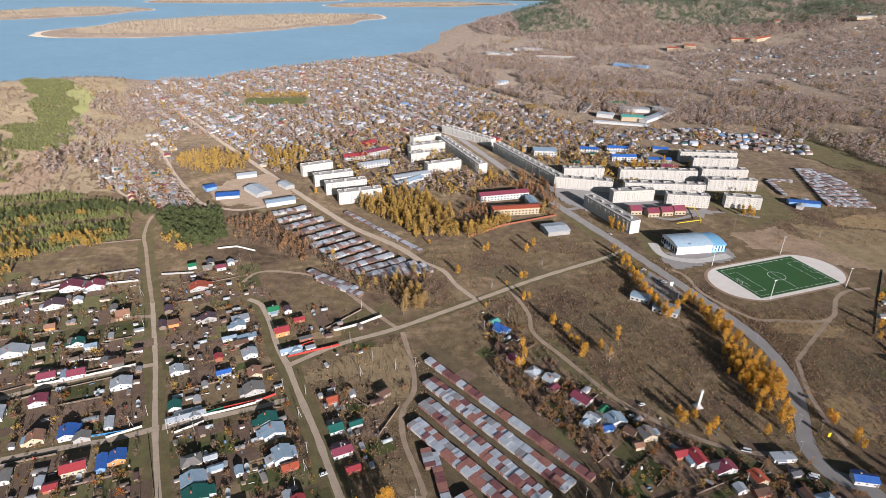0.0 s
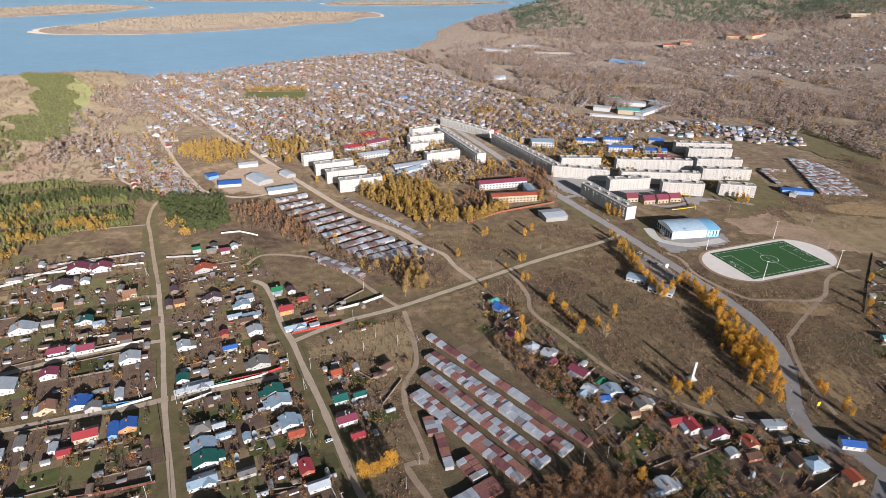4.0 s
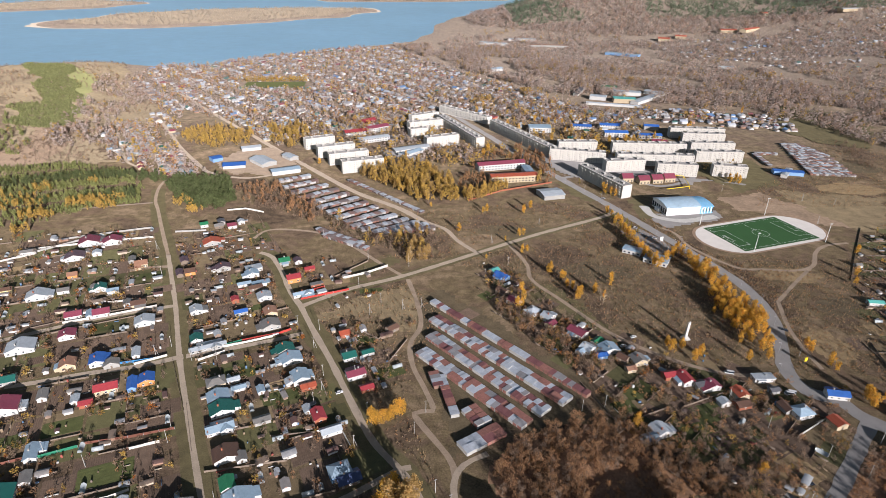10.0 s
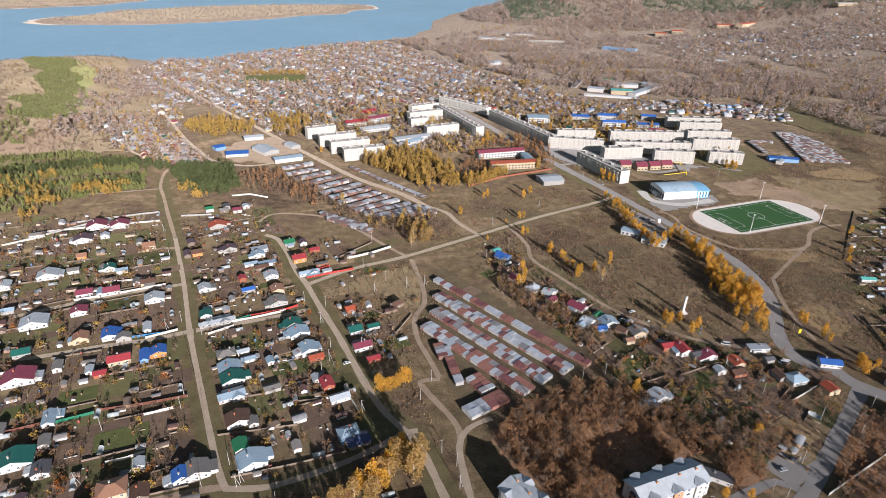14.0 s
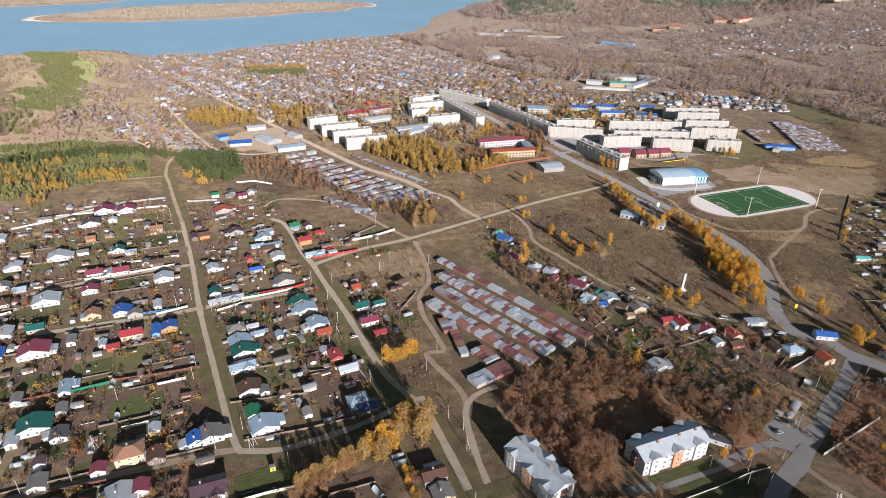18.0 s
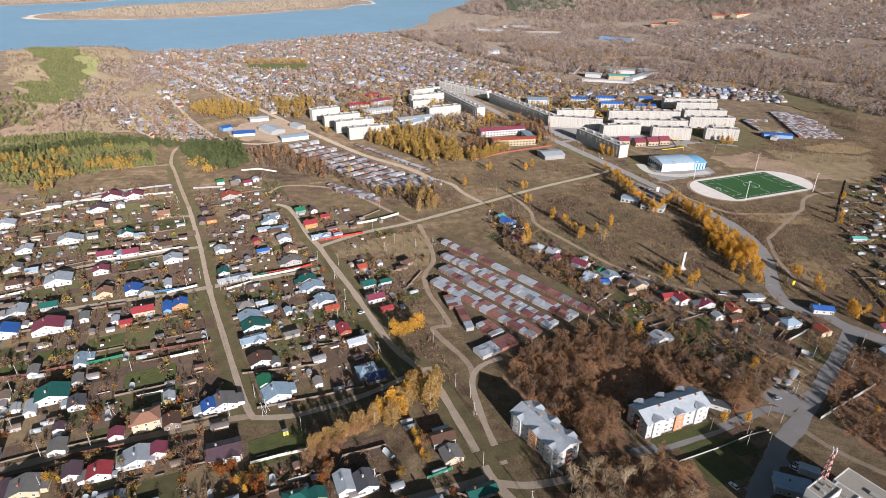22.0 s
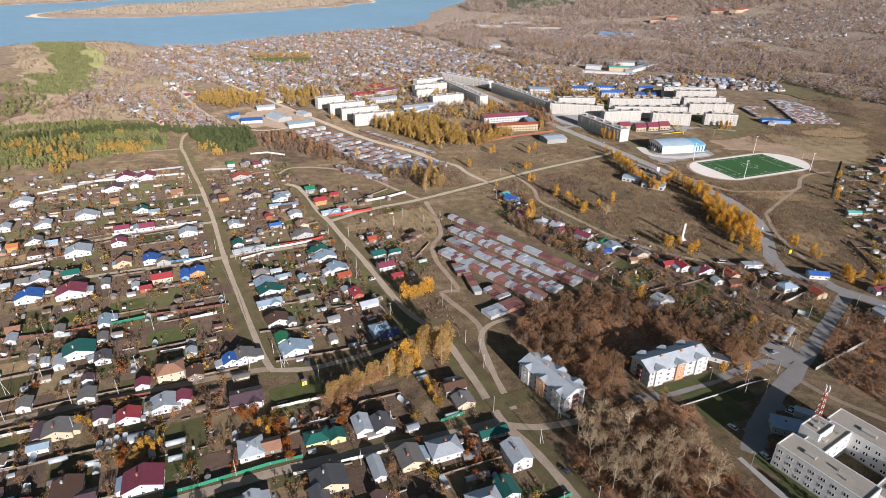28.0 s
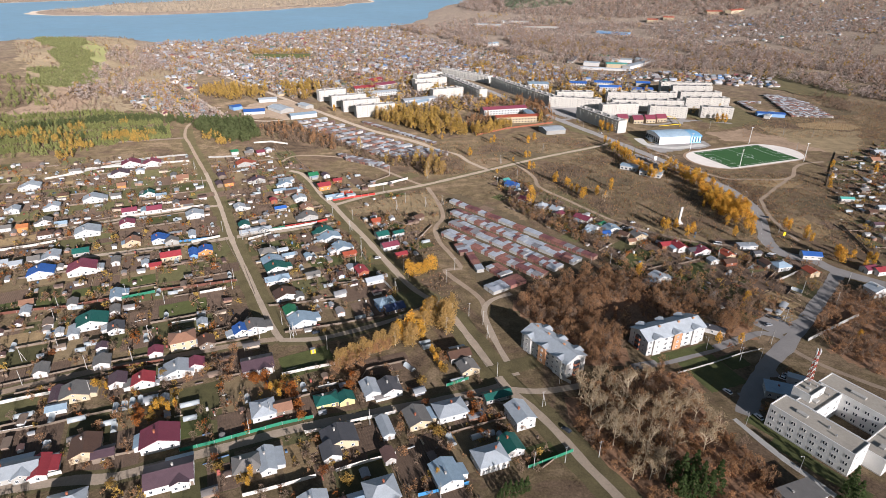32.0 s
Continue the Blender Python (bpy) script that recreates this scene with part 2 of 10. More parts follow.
def terrain(x, y):
    if y < 640 and -500 < x < 700:
        return 0.0
    d = bank(x) - y
    inland = smooth(-60, 160, d)
    h = -8 * smooth(640, 1500, y)
    # the right-hand valley side and the wooded hills behind it
    h += 60 * smooth(350, 1700, x) * smooth(900, 2000, y)
    rolls = 0.8 + 0.35 * noise.noise(Vector((x * 0.0022, y * 0.0022, 1.0))) + 0.12 * noise.noise(Vector((x * 0.008, y * 0.008, 5.0)))
    h += 128 * rolls * smooth(2060, 2700, y + 0.12 * x) * smooth(-160, 480, x - 0.05 * (y - 2100))
    h += 150 * rolls * smooth(3000, 4400, y + 0.2 * x) * smooth(100, 1000, x)
    # the wooded rise and the ravine on the other side
    h += 26 * smooth(-620, -800, x) * smooth(640, 1000, y) * smooth(1500, 1250, y) * (0.8 + 0.3 * rolls)
    h -= 5 * math.exp(-((x + 560 + 0.1 * (y - 800)) / 60) ** 2) * smooth(700, 850, y) * inland
    h = h * inland - 22 * (1 - inland)
    for isle in ISLES:
        h += (14 * island(x, y, *isle)) * (1 - inland)
    return h


def is_water(x, y):
    return terrain(x, y) < -14.0


def ground_colours():
    m = material("autumn_ground", (0.2, 0.15, 0.1), 0.97, dark=0.42, light=1.58, big=0.12, small=0.9, bump=1.0, spec=0.1)
    nt = m.node_tree
    geo = nt.nodes.new("ShaderNodeNewGeometry")
    mul = [n for n in nt.nodes if n.bl_idname == "ShaderNodeVectorMath"][0]
    ramp = nt.nodes.new("ShaderNodeValToRGB")
    n3 = node(nt, "ShaderNodeTexNoise", Scale=0.018, Detail=6.0, Roughness=0.7, Distortion=0.8)
    nt.links.new(geo.outputs["Position"], n3.inputs["Vector"])
    els = ramp.color_ramp.elements
    els[0].position, els[0].color = 0.32, (0.0757, 0.0552, 0.0383, 1)
    els[1].position, els[1].color = 0.72, (0.2403, 0.1736, 0.1113, 1)
    for p, c in ((0.44, (0.129, 0.0908, 0.0623, 1)), (0.52, (0.1317, 0.1006, 0.0587, 1)), (0.6, (0.1825, 0.1335, 0.0872, 1))):
        els.new(p).color = c
    nt.links.new(n3.outputs["Fac"], ramp.inputs[0])
    # base colour pales and greys with y past the town: painted distance haze
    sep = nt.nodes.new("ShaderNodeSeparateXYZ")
    haze_fac = nt.nodes.new("ShaderNodeMapRange")
    haze_fac.inputs["From Min"].default_value, haze_fac.inputs["From Max"].default_value = 650, 1500
    haze_fac.inputs["To Max"].default_value = 0.6
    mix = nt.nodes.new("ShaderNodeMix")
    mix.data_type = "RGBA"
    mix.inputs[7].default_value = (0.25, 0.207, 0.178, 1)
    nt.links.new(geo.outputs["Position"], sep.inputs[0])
    nt.links.new(sep.outputs["Y"], haze_fac.inputs["Value"])
    nt.links.new(haze_fac.outputs[0], mix.inputs[0])
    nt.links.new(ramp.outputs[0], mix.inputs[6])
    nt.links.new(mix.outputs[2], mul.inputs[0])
    return m


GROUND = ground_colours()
WATER = material("river_water", (0.23, 0.40, 0.55), 0.35, dark=0.86, light=1.12, big=0.0025, small=0.03, bump=0.06, spec=0.5)


# ---- ground and river ----
def axis(points):
    out = []
    for (a, step), (b, _) in zip(points, points[1:]):
        out += list(np.arange(a, b, step))
    return out + [points[-1][0]]


xs = axis(((-4200, 100), (-1800, 40), (-1000, 25), (-500, 50), (700, 30), (1600, 60), (4000, 0)))
ys = axis(((-500, 120), (640, 30), (1300, 22), (2900, 60), (4880, 0)))
verts = [(x, y, terrain(x, y)) for y in ys for x in xs]
nx = len(xs)
faces = [(j * nx + i, j * nx + i + 1, (j + 1) * nx + i + 1, (j + 1) * nx + i) for j in range(len(ys) - 1) for i in range(nx - 1)]
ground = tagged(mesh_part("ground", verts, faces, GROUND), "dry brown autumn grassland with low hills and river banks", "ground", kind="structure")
ground.data.polygons.foreach_set("use_smooth", [True] * len(faces))
water = tagged(mesh_part("water", [(-4200, 200, -14), (2000, 200, -14), (2000, 4880, -14), (-4200, 4880, -14)], [(0, 1, 2, 3)], WATER), "wide calm blue river with low islands", "river", kind="structure")

# ---- roads and tracks ----
ribbon("verge", [(-333.0, 574.8), (-305.8, 513.7), (-281.4, 467.9), (-249.7, 410.3), (-225.8, 362.8), (-210.2, 331.7), (-179.3, 265.8), (-151.1, 210.8), (-130.0, 170.2), (-116.7, 146.2), (-112.3, 140.9)], 15, OLIVE, 0.02, "olive-green grass verge along the village street")
ribbon("verge", [(-173.4, 422.9), (-160.2, 414.5), (-144.8, 388.0), (-131.4, 359.7), (-119.5, 339.5), (-117.0, 335.7), (-100.6, 303.9), (-80.9, 267.8), (-61.1, 228.1), (-44.6, 198.0), (-23.5, 171.8), (-8.6, 138.1), (1.3, 111.9), (5.9, 101.3), (17.2, 85.7), (26.8, 68.2), (33.4, 54.1), (40.4, 41.4), (46.5, 28.6)], 16, OLIVE, 0.022, "olive-green grass verge along the village street")
ribbon("verge", [(-177.3, 270.8), (-148.7, 281.4), (-123.2, 291.8), (-107.0, 300.1)], 9, OLIVE, 0.024, "olive-green grass verge along the village street")
ribbon("verge", [(-113.5, 140.9), (-94.2, 142.2), (-73.9, 150.6), (-52.7, 162.3), (-31.9, 178.0), (-23.4, 181.4)], 10, OLIVE, 0.023, "olive-green grass verge along the village street")
ribbon("verge", [(-216.8, 33.1), (-196.4, 40.3), (-171.1, 45.4), (-156.4, 46.9), (-127.4, 58.9), (-95.6, 72.2), (-62.5, 83.1), (-21.4, 94.9), (2.0, 103.3)], 9, OLIVE, 0.021, "olive-green grass verge along the village street")
ribbon("verge", [(-249.6, 88.7), (-234.4, 96.7), (-202.8, 111.8), (-166.6, 125.2), (-129.7, 138.1), (-114.1, 141.9)], 8, OLIVE, 0.0215, "olive-green grass verge along the village street")
ribbon("verge", [(-273.7, 236.6), (-257.6, 241.4), (-230.9, 251.1), (-202.0, 259.9), (-179.0, 270.7)], 8, OLIVE, 0.0225, "olive-green grass verge along the village street")
ribbon("verge", [(-309.5, 283.2), (-294.2, 292.4), (-269.8, 307.0), (-236.0, 322.9), (-210.1, 332.3)], 8, OLIVE, 0.0235, "olive-green grass verge along the village street")
ribbon("verge", [(-116.9, 334.4), (-84.9, 361.7), (-43.3, 385.4), (19.5, 430.2), (81.9, 475.0), (151.2, 518.5), (172.9, 538.5)], 11, OLIVE, 0.019, "olive-green grass verge along the village street")
ribbon("road", [(-338.0, 606.0), (-334.0, 578.0), (-321.0, 541.0), (-305.8, 513.7), (-281.4, 467.9), (-249.7, 410.3)], 3.3, RUTS, 0.047, "rutted end of the village street in dry grass")
ribbon("road", [(-251.5, 413.7), (-249.7, 410.3), (-225.8, 362.8), (-210.2, 331.7), (-179.3, 265.8), (-151.1, 210.8), (-130.0, 170.2), (-116.7, 146.2), (-112.3, 140.9)], 3.4, DIRT, 0.05, "pale packed dirt village street")
ribbon("road", [(-173.4, 422.9), (-160.2, 414.5), (-144.8, 388.0), (-131.4, 359.7), (-119.5, 339.5), (-117.0, 335.7), (-100.6, 303.9), (-80.9, 267.8), (-61.1, 228.1), (-44.6, 198.0), (-23.5, 171.8), (-8.6, 138.1), (1.3, 111.9), (5.9, 101.3), (17.2, 85.7), (26.8, 68.2), (33.4, 54.1), (40.4, 41.4), (46.5, 28.6)], 4.2, DIRT, 0.06, "pale packed dirt road curving through the village")
ribbon("road", [(-116.9, 334.4), (-84.9, 361.7), (-43.3, 385.4), (19.5, 430.2), (81.9, 475.0), (151.2, 518.5), (172.9, 538.5)], 4.8, DIRT, 0.055, "pale straight gravel road across the fields")
ribbon("road", [(-104.3, 1150.8), (-17.7, 994.4), (36.6, 865.6), (85.3, 741.0), (128.7, 637.7), (171.6, 545.0), (191.9, 496.9), (217.3, 436.7), (236.5, 383.3), (238.2, 338.6), (226.3, 298.1), (216.3, 270.8), (218.1, 250.1), (233.2, 240.3), (240.0, 225.5), (260.9, 206.7), (276.9, 192.7)], 10, ASPHALT, 0.07, "grey asphalt main road with worn edges")
ribbon("road", [(240.0, 222.3), (214.5, 195.2), (192.3, 171.9), (172.5, 151.1), (155.5, 134.0)], 8, ASPHALT, 0.075, "cracked grey asphalt side street")
ribbon("road", [(159.0, 137.6), (144.9, 125.1), (132.2, 111.2), (121.9, 98.4), (112.2, 84.7)], 8.5, ASPHALT, 0.05, "grey asphalt forecourt of the clinic")
ribbon("road", [(-113.5, 140.9), (-94.2, 142.2), (-73.9, 150.6), (-52.7, 162.3), (-31.9, 178.0), (-23.4, 181.4)], 3.8, DIRT, 0.045, "dirt lane bending past the last gardens")
ribbon("road", [(-216.8, 33.1), (-196.4, 40.3), (-171.1, 45.4), (-156.4, 46.9), (-127.4, 58.9), (-95.6, 72.2), (-62.5, 83.1), (-21.4, 94.9), (2.0, 103.3)], 5, DIRT, 0.045, "pale dirt street between cottage gardens")
ribbon("road", [(-249.6, 88.7), (-234.4, 96.7), (-202.8, 111.8), (-166.6, 125.2), (-129.7, 138.1), (-114.1, 141.9)], 4.5, RUTS, 0.04, "narrow dirt lane between fences")
ribbon("road", [(-273.7, 236.6), (-257.6, 241.4), (-230.9, 251.1), (-202.0, 259.9), (-179.0, 270.7)], 4.5, DIRT, 0.045, "narrow dirt lane between garden plots")
ribbon("road", [(-309.5, 283.2), (-294.2, 292.4), (-269.8, 307.0), (-236.0, 322.9), (-210.1, 332.3)], 4.5, DIRT, 0.045, "narrow dirt lane between garden plots")
ribbon("road", [(-274.6, 382.1), (-258.9, 391.0), (-240.8, 393.5)], 4, RUTS, 0.045, "narrow dirt lane between garden plots")
ribbon("road", [(-177.3, 270.8), (-148.7, 281.4), (-123.2, 291.8), (-107.0, 300.1)], 4.5, DIRT, 0.045, "pale dirt lane linking two village streets")
ribbon("road", [(-43.3, 385.4), (-65.6, 408.3), (-94.7, 440.9), (-124.8, 464.8), (-158.1, 472.9), (-180.8, 469.6), (-187.7, 451.4)], 3.5, RUTS, 0.035, "faint dirt track through dry grass")
ribbon("road", [(-31.5, 499.6), (-9.3, 481.4), (3.0, 455.5), (19.6, 432.0)], 4.5, DIRT, 0.035, "dirt track bending round the field corner")
ribbon("road", [(-38.8, 380.2), (-29.0, 343.4), (-24.8, 312.6), (-30.8, 290.3), (-27.6, 265.8), (-19.3, 244.3), (-13.3, 224.2), (-24.3, 221.5), (-4.3, 189.4), (-0.7, 177.1), (-1.6, 175.3)], 3.5, RUTS, 0.035, "rutted dirt track beside the garages")
ribbon("road", [(17.0, 192.0), (4.1, 183.8), (-1.2, 170.9), (1.4, 148.8), (6.9, 125.8), (11.2, 112.0)], 3.5, DIRT, 0.036, "dirt drive curving to the flats")
ribbon("road", [(5.9, 101.3), (22.0, 100.2), (42.0, 104.6)], 4, DIRT, 0.034, "dirt path beside the wood")
ribbon("road", [(51.3, 447.8), (62.4, 411.6), (63.9, 383.2), (83.0, 351.6), (105.7, 315.1), (124.4, 294.0), (150.1, 275.2), (176.4, 264.7), (202.5, 263.5)], 3.5, RUTS, 0.035, "rutted track across the dry field")
ribbon("road", [(-608.6, 1213.5), (-492.5, 1050.8), (-357.3, 877.8), (-298.0, 804.2), (-246.1, 738.5), (-181.7, 659.5), (-113.2, 579.2), (-59.4, 532.9), (-29.8, 497.4)], 7, DIRT, 0.04, "straight dirt road at the edge of town")
ribbon("road", [(-503.6, 933.4), (-425.7, 814.7), (-372.0, 730.6), (-320.4, 660.8), (-293.4, 631.1), (-249.6, 616.3), (-220.6, 628.3)], 5, DIRT, 0.04, "dirt road between garden houses")
ribbon("road", [(-523.9, 845.1), (-464.8, 748.1), (-420.2, 674.4), (-390.0, 647.3)], 4, DIRT, 0.04, "dirt lane through garden houses")
ribbon("road", [(71.2, 119.5), (90.2, 124.4), (114.5, 133.5), (133.7, 142.5), (153.3, 150.9), (163.2, 145.6)], 5, ASPHALT, 0.04, "asphalt drive in front of the flats")
ribbon("road", [(106.4, 82.1), (111.0, 70.6), (116.6, 57.8), (122.5, 47.5), (126.6, 39.3)], 3, CONCRETE, 0.04, "concrete path along the clinic lawn")
ribbon("road", [(207.0, 494.3), (215.9, 481.5), (220.2, 451.0), (245.4, 413.2), (267.2, 410.9), (293.9, 409.6), (315.1, 419.0), (333.2, 446.8), (352.0, 462.2), (375.7, 468.4)], 3.5, RUTS, 0.035, "rutted loop track beside the football ground")
ribbon("road", [(252.7, 355.5), (280.9, 385.2), (310.3, 414.5)], 3, RUTS, 0.033, "faint track across dry grass")
ribbon("road", [(253.5, 355.5), (244.1, 323.7), (240.3, 296.1), (240.4, 271.7)], 3, RUTS, 0.033, "rutted track beside the main road")
ribbon("road", [(159.8, 139.2), (167.2, 125.3), (177.8, 113.9), (189.9, 103.2), (203.8, 95.2)], 3, RUTS, 0.04, "dirt path past the clinic yard")
ribbon("road", [(128.7, 637.7), (192.8, 659.0), (240.3, 617.3), (300.7, 642.3), (350.0, 628.2)], 6, ASPHALT, 0.06, "asphalt street between apartment blocks")

# ---- outlines of the districts, in plan ----
VILLAGE_WEST = [(-483, 418), (-402, 447), (-294, 476), (-257, 408), (-189, 280), (-118, 145), (-124, 129), (-109, 122), (0, 99), (26, 62), (13, 44), (-1, 32), (-84, 25), (-202, 25)]
VILLAGE_MIDDLE = [(-262, 442), (-199, 500), (-169, 445), (-118, 327), (-65, 228), (-30, 178), (-53, 165), (-112, 144), (-177, 271)]
VILLAGE_CORNER = [(-127, 429), (-58, 390), (-65, 341), (-92, 322), (-113, 340)]
VILLAGE_EAST = [(-86, 316), (-45, 305), (-35, 264), (-50, 228), (-62, 241), (-87, 283)]
GARDENS_EAST = [(22, 416), (95, 330), (128, 298), (193, 273), (229, 246), (235, 218), (179, 163), (125, 168), (92, 215), (79, 257), (30, 337)]
GARDENS_FAR_EAST = [(385, 473), (490, 540), (557, 531), (324, 235), (289, 235), (291, 302)]
WOOD_FLATS = [(15, 176), (39, 207), (95, 224), (114, 194), (145, 168), (150, 146), (132, 145), (125, 168), (78, 153), (67, 124), (49, 119), (48, 134), (25, 160)]
WOOD_SOUTH = [(43, 102), (68, 117), (88, 117), (98, 111), (98, 86), (102, 62), (106, 34), (82, 19), (52, 26), (39, 57), (32, 80)]
WOOD_ROAD = [(192, 169), (226, 202), (253, 196), (280, 170), (230, 108), (196, 112), (179, 140)]
PINES = [(-761, 574), (-591, 632), (-542, 638), (-479, 657), (-402, 632), (-348, 574), (-334, 532), (-378, 513), (-403, 475), (-454, 457), (-584, 413)]
SCRUB_WEST = [(-248, 575), (-205, 597), (-152, 548), (-131, 516), (-140, 486), (-182, 520), (-219, 529)]
SCRUB_GARAGES = [(-134, 504), (-80, 478), (-23, 486), (-13, 430), (-26, 412), (-54, 429), (-102, 455)]
GROVE_TOWN = [(-120, 637), (-81, 662), (-57, 688), (-27, 658), (2, 608), (5, 551), (-40, 549), (-71, 591)]
GROVE_SCHOOL = [(10, 570), (26, 586), (62, 615), (105, 647), (103, 620), (47, 581), (16, 547)]
AVENUE_TREES = [(81, 756), (87, 761), (124, 642), (116, 628)]
WOOD_GARDEN = [(91, 203), (119, 209), (142, 191), (171, 192), (177, 178), (153, 161), (136, 162), (122, 173), (102, 186)]
CLEARING = [(65, 175), (82, 182), (100, 180), (101, 166), (84, 156), (67, 159)]
GROVE_WEST = [(-398, 790), (-375, 832), (-300, 809), (-280, 760), (-319, 729), (-362, 743)]
GROVE_BLOCKS = [(-284, 838), (-231, 865), (-208, 802), (-224, 740), (-253, 762)]
TOWN = [(-670, 1129), (-710, 1434), (-584, 1589), (-326, 1835), (-187, 1816), (-44, 1539), (203, 1105), (238, 1065), (361, 1034), (357, 961), (173, 915), (85, 941), (-19, 1033), (-45, 949), (-95, 887), (-168, 805), (-249, 750), (-341, 858), (-464, 961), (-390, 753), (-299, 626), (-317, 591), (-448, 683), (-541, 850)]
WEST_SLOPE = [(-849, 829), (-656, 873), (-598, 909), (-448, 683), (-482, 651), (-548, 647), (-657, 614)]
WEST_PINES = [(-833, 860), (-699, 870), (-584, 741), (-562, 686), (-663, 660)]
COLONY = [(-534, 827), (-537, 875), (-499, 868), (-418, 751), (-379, 730), (-304, 630), (-322, 602), (-391, 644), (-439, 673)]
SCRUB_BLOCKS = [(-3, 585), (39, 712), (105, 784), (128, 697), (113, 623), (60, 596)]
TOWN_CENTRE = [(-182, 881), (-82, 946), (-13, 777), (40, 734), (17, 681), (-55, 707), (-134, 794)]
CENTRE_TREES = [(-231, 865), (-156, 941), (-44, 932), (34, 780), (73, 782), (90, 715), (52, 683), (-4, 670), (-74, 675), (-134, 702), (-191, 765)]
YARD_TREES = [(42, 1050), (186, 1061), (314, 909), (313, 797), (394, 734), (352, 654), (262, 685), (149, 763), (81, 893)]
ORCHARD = [(34, 352), (54, 342), (83, 317), (108, 278), (88, 253), (71, 272), (43, 312), (29, 334)]
LANE_SHRUBS = [(157, 218), (195, 213), (191, 192), (162, 167), (150, 187), (120, 211), (112, 240), (132, 247)]
EAST_HEDGE = [(569, 828), (591, 825), (576, 745), (545, 692), (533, 701), (552, 773)]
TOWN_EAST = [(358, 1022), (443, 1040), (582, 983), (545, 879), (439, 911), (340, 936)]
TOWN_NORTH_EAST = [(629, 1970), (1084, 2022), (1684, 2480), (2174, 2746), (1239, 1507), (877, 1474), (655, 1609)]
TOWN_BLUE = [(50, 984), (184, 983), (312, 902), (280, 821), (156, 808), (98, 879)]
TREES_VALLEY = [(-193, 1874), (68, 1904), (292, 1662), (526, 1441), (880, 1231), (947, 1119), (668, 750), (614, 817), (598, 961), (405, 1078), (211, 1152), (53, 1397)]
RAVINE = [(-715, 1151), (-668, 1237), (-573, 1066), (-545, 850), (-451, 683), (-512, 700), (-585, 765), (-644, 941)]
WEST_CLEAR = [(-1069, 1373), (-766, 1360), (-620, 1118), (-503, 952), (-479, 855), (-537, 872), (-557, 862), (-470, 708), (-415, 660), (-552, 652)]
TOWN_YAW = -50.7

GARAGE_HEAD = (-13.9, 256.1, -74.0)


# ---- houses ----
def window_mesh(name, w, h, bars=1):
    """A glazed window as one relief: frame and glazing bars stand proud of the panes. It faces -y, its middle at the origin."""
    f, g = 0.12, 0.04
    xs_ = [-w / 2, -w / 2 + f]
    for k in range(bars):
        a = -w / 2 + w * (k + 1) / (bars + 1)
        xs_ += [a - g, a + g]
    xs_ += [w / 2 - f, w / 2]
    zs_ = [-h / 2, -h / 2 + f, h / 2 - f, h / 2]
    bm = bmesh.new()
    rim = {}
    for i in range(len(xs_) - 1):
        for j in range(3):
            pane = i % 2 == 1 and j == 1
            y = -0.02 if pane else -0.08
            quad = [(xs_[i], zs_[j]), (xs_[i + 1], zs_[j]), (xs_[i + 1], zs_[j + 1]), (xs_[i], zs_[j + 1])]
            face = bm.faces.new([bm.verts.new((a, y, b)) for a, b in quad])
            face.material_index = 1 if pane else 0
    bmesh.ops.remove_doubles(bm, verts=bm.verts, dist=0.001)
    for face in [q for q in bm.faces if q.material_index == 1]:
        vs = list(face.verts)
        for a, b in zip(vs, vs[1:] + vs[:1]):
            side = bm.faces.new([b, a, bm.verts.new((a.co.x, -0.08, a.co.z)), bm.verts.new((b.co.x, -0.08, b.co.z))])
    edges = [e for e in bm.edges if e.is_boundary and all(abs(abs(v.co.x) - w / 2) < 1e-4 or abs(abs(v.co.z) - h / 2) < 1e-4 for v in e.verts)]
    out = bmesh.ops.extrude_edge_only(bm, edges=edges)
    for v in (q for q in out["geom"] if isinstance(q, bmesh.types.BMVert)):
        v.co.y = 0.02
    bmesh.ops.remove_doubles(bm, verts=bm.verts, dist=0.001)
    bmesh.ops.recalc_face_normals(bm, faces=bm.faces)
    me = bpy.data.meshes.new(name)
    bm.to_mesh(me)
    bm.free()
    me.materials.append(FRAME)
    me.materials.append(GLASS)
    return me


WINDOW = window_mesh("window", 1.3, 1.4)
SMALL_WINDOW = window_mesh("window", 0.9, 1.0, 0)
WIDE_WINDOW = window_mesh("window", 2.0, 1.5, 2)


def door_mesh():
    ob = boxes("door", [(-0.5, -0.08, 0, 0.5, 0.02, 2.05)], WALLS["wood"])
    me = ob.data
    bpy.data.objects.remove(ob)
    return me


DOOR = door_mesh()
NAMES = {"red": "bright red", "brick": "brick-red", "plum": "dark plum", "dark": "dark grey", "light": "light grey", "pale": "pale blue-grey", "tan": "tan-brown"}
WALL_NAMES = {"brickred": "red brick", "grey": "grey block", "wood": "weathered wooden", "orange": "orange brick", "white": "white rendered", "cream": "cream brick", "yellow": "yellow sided", "blue": "blue sided"}


def prism(L, W, z0, z1, top):
    """House body with gables: ridge along x."""
    a, b = L / 2, W / 2
    v = [(-a, -b, z0), (a, -b, z0), (a, b, z0), (-a, b, z0), (-a, -b, z1), (a, -b, z1), (a, b, z1), (-a, b, z1), (-a, 0, top), (a, 0, top)]
    f = [(0, 3, 2, 1), (0, 1, 5, 4), (2, 3, 7, 6), (1, 2, 6, 9, 5), (3, 0, 4, 8, 7), (4, 5, 9, 8), (6, 7, 8, 9)]
    return v, f


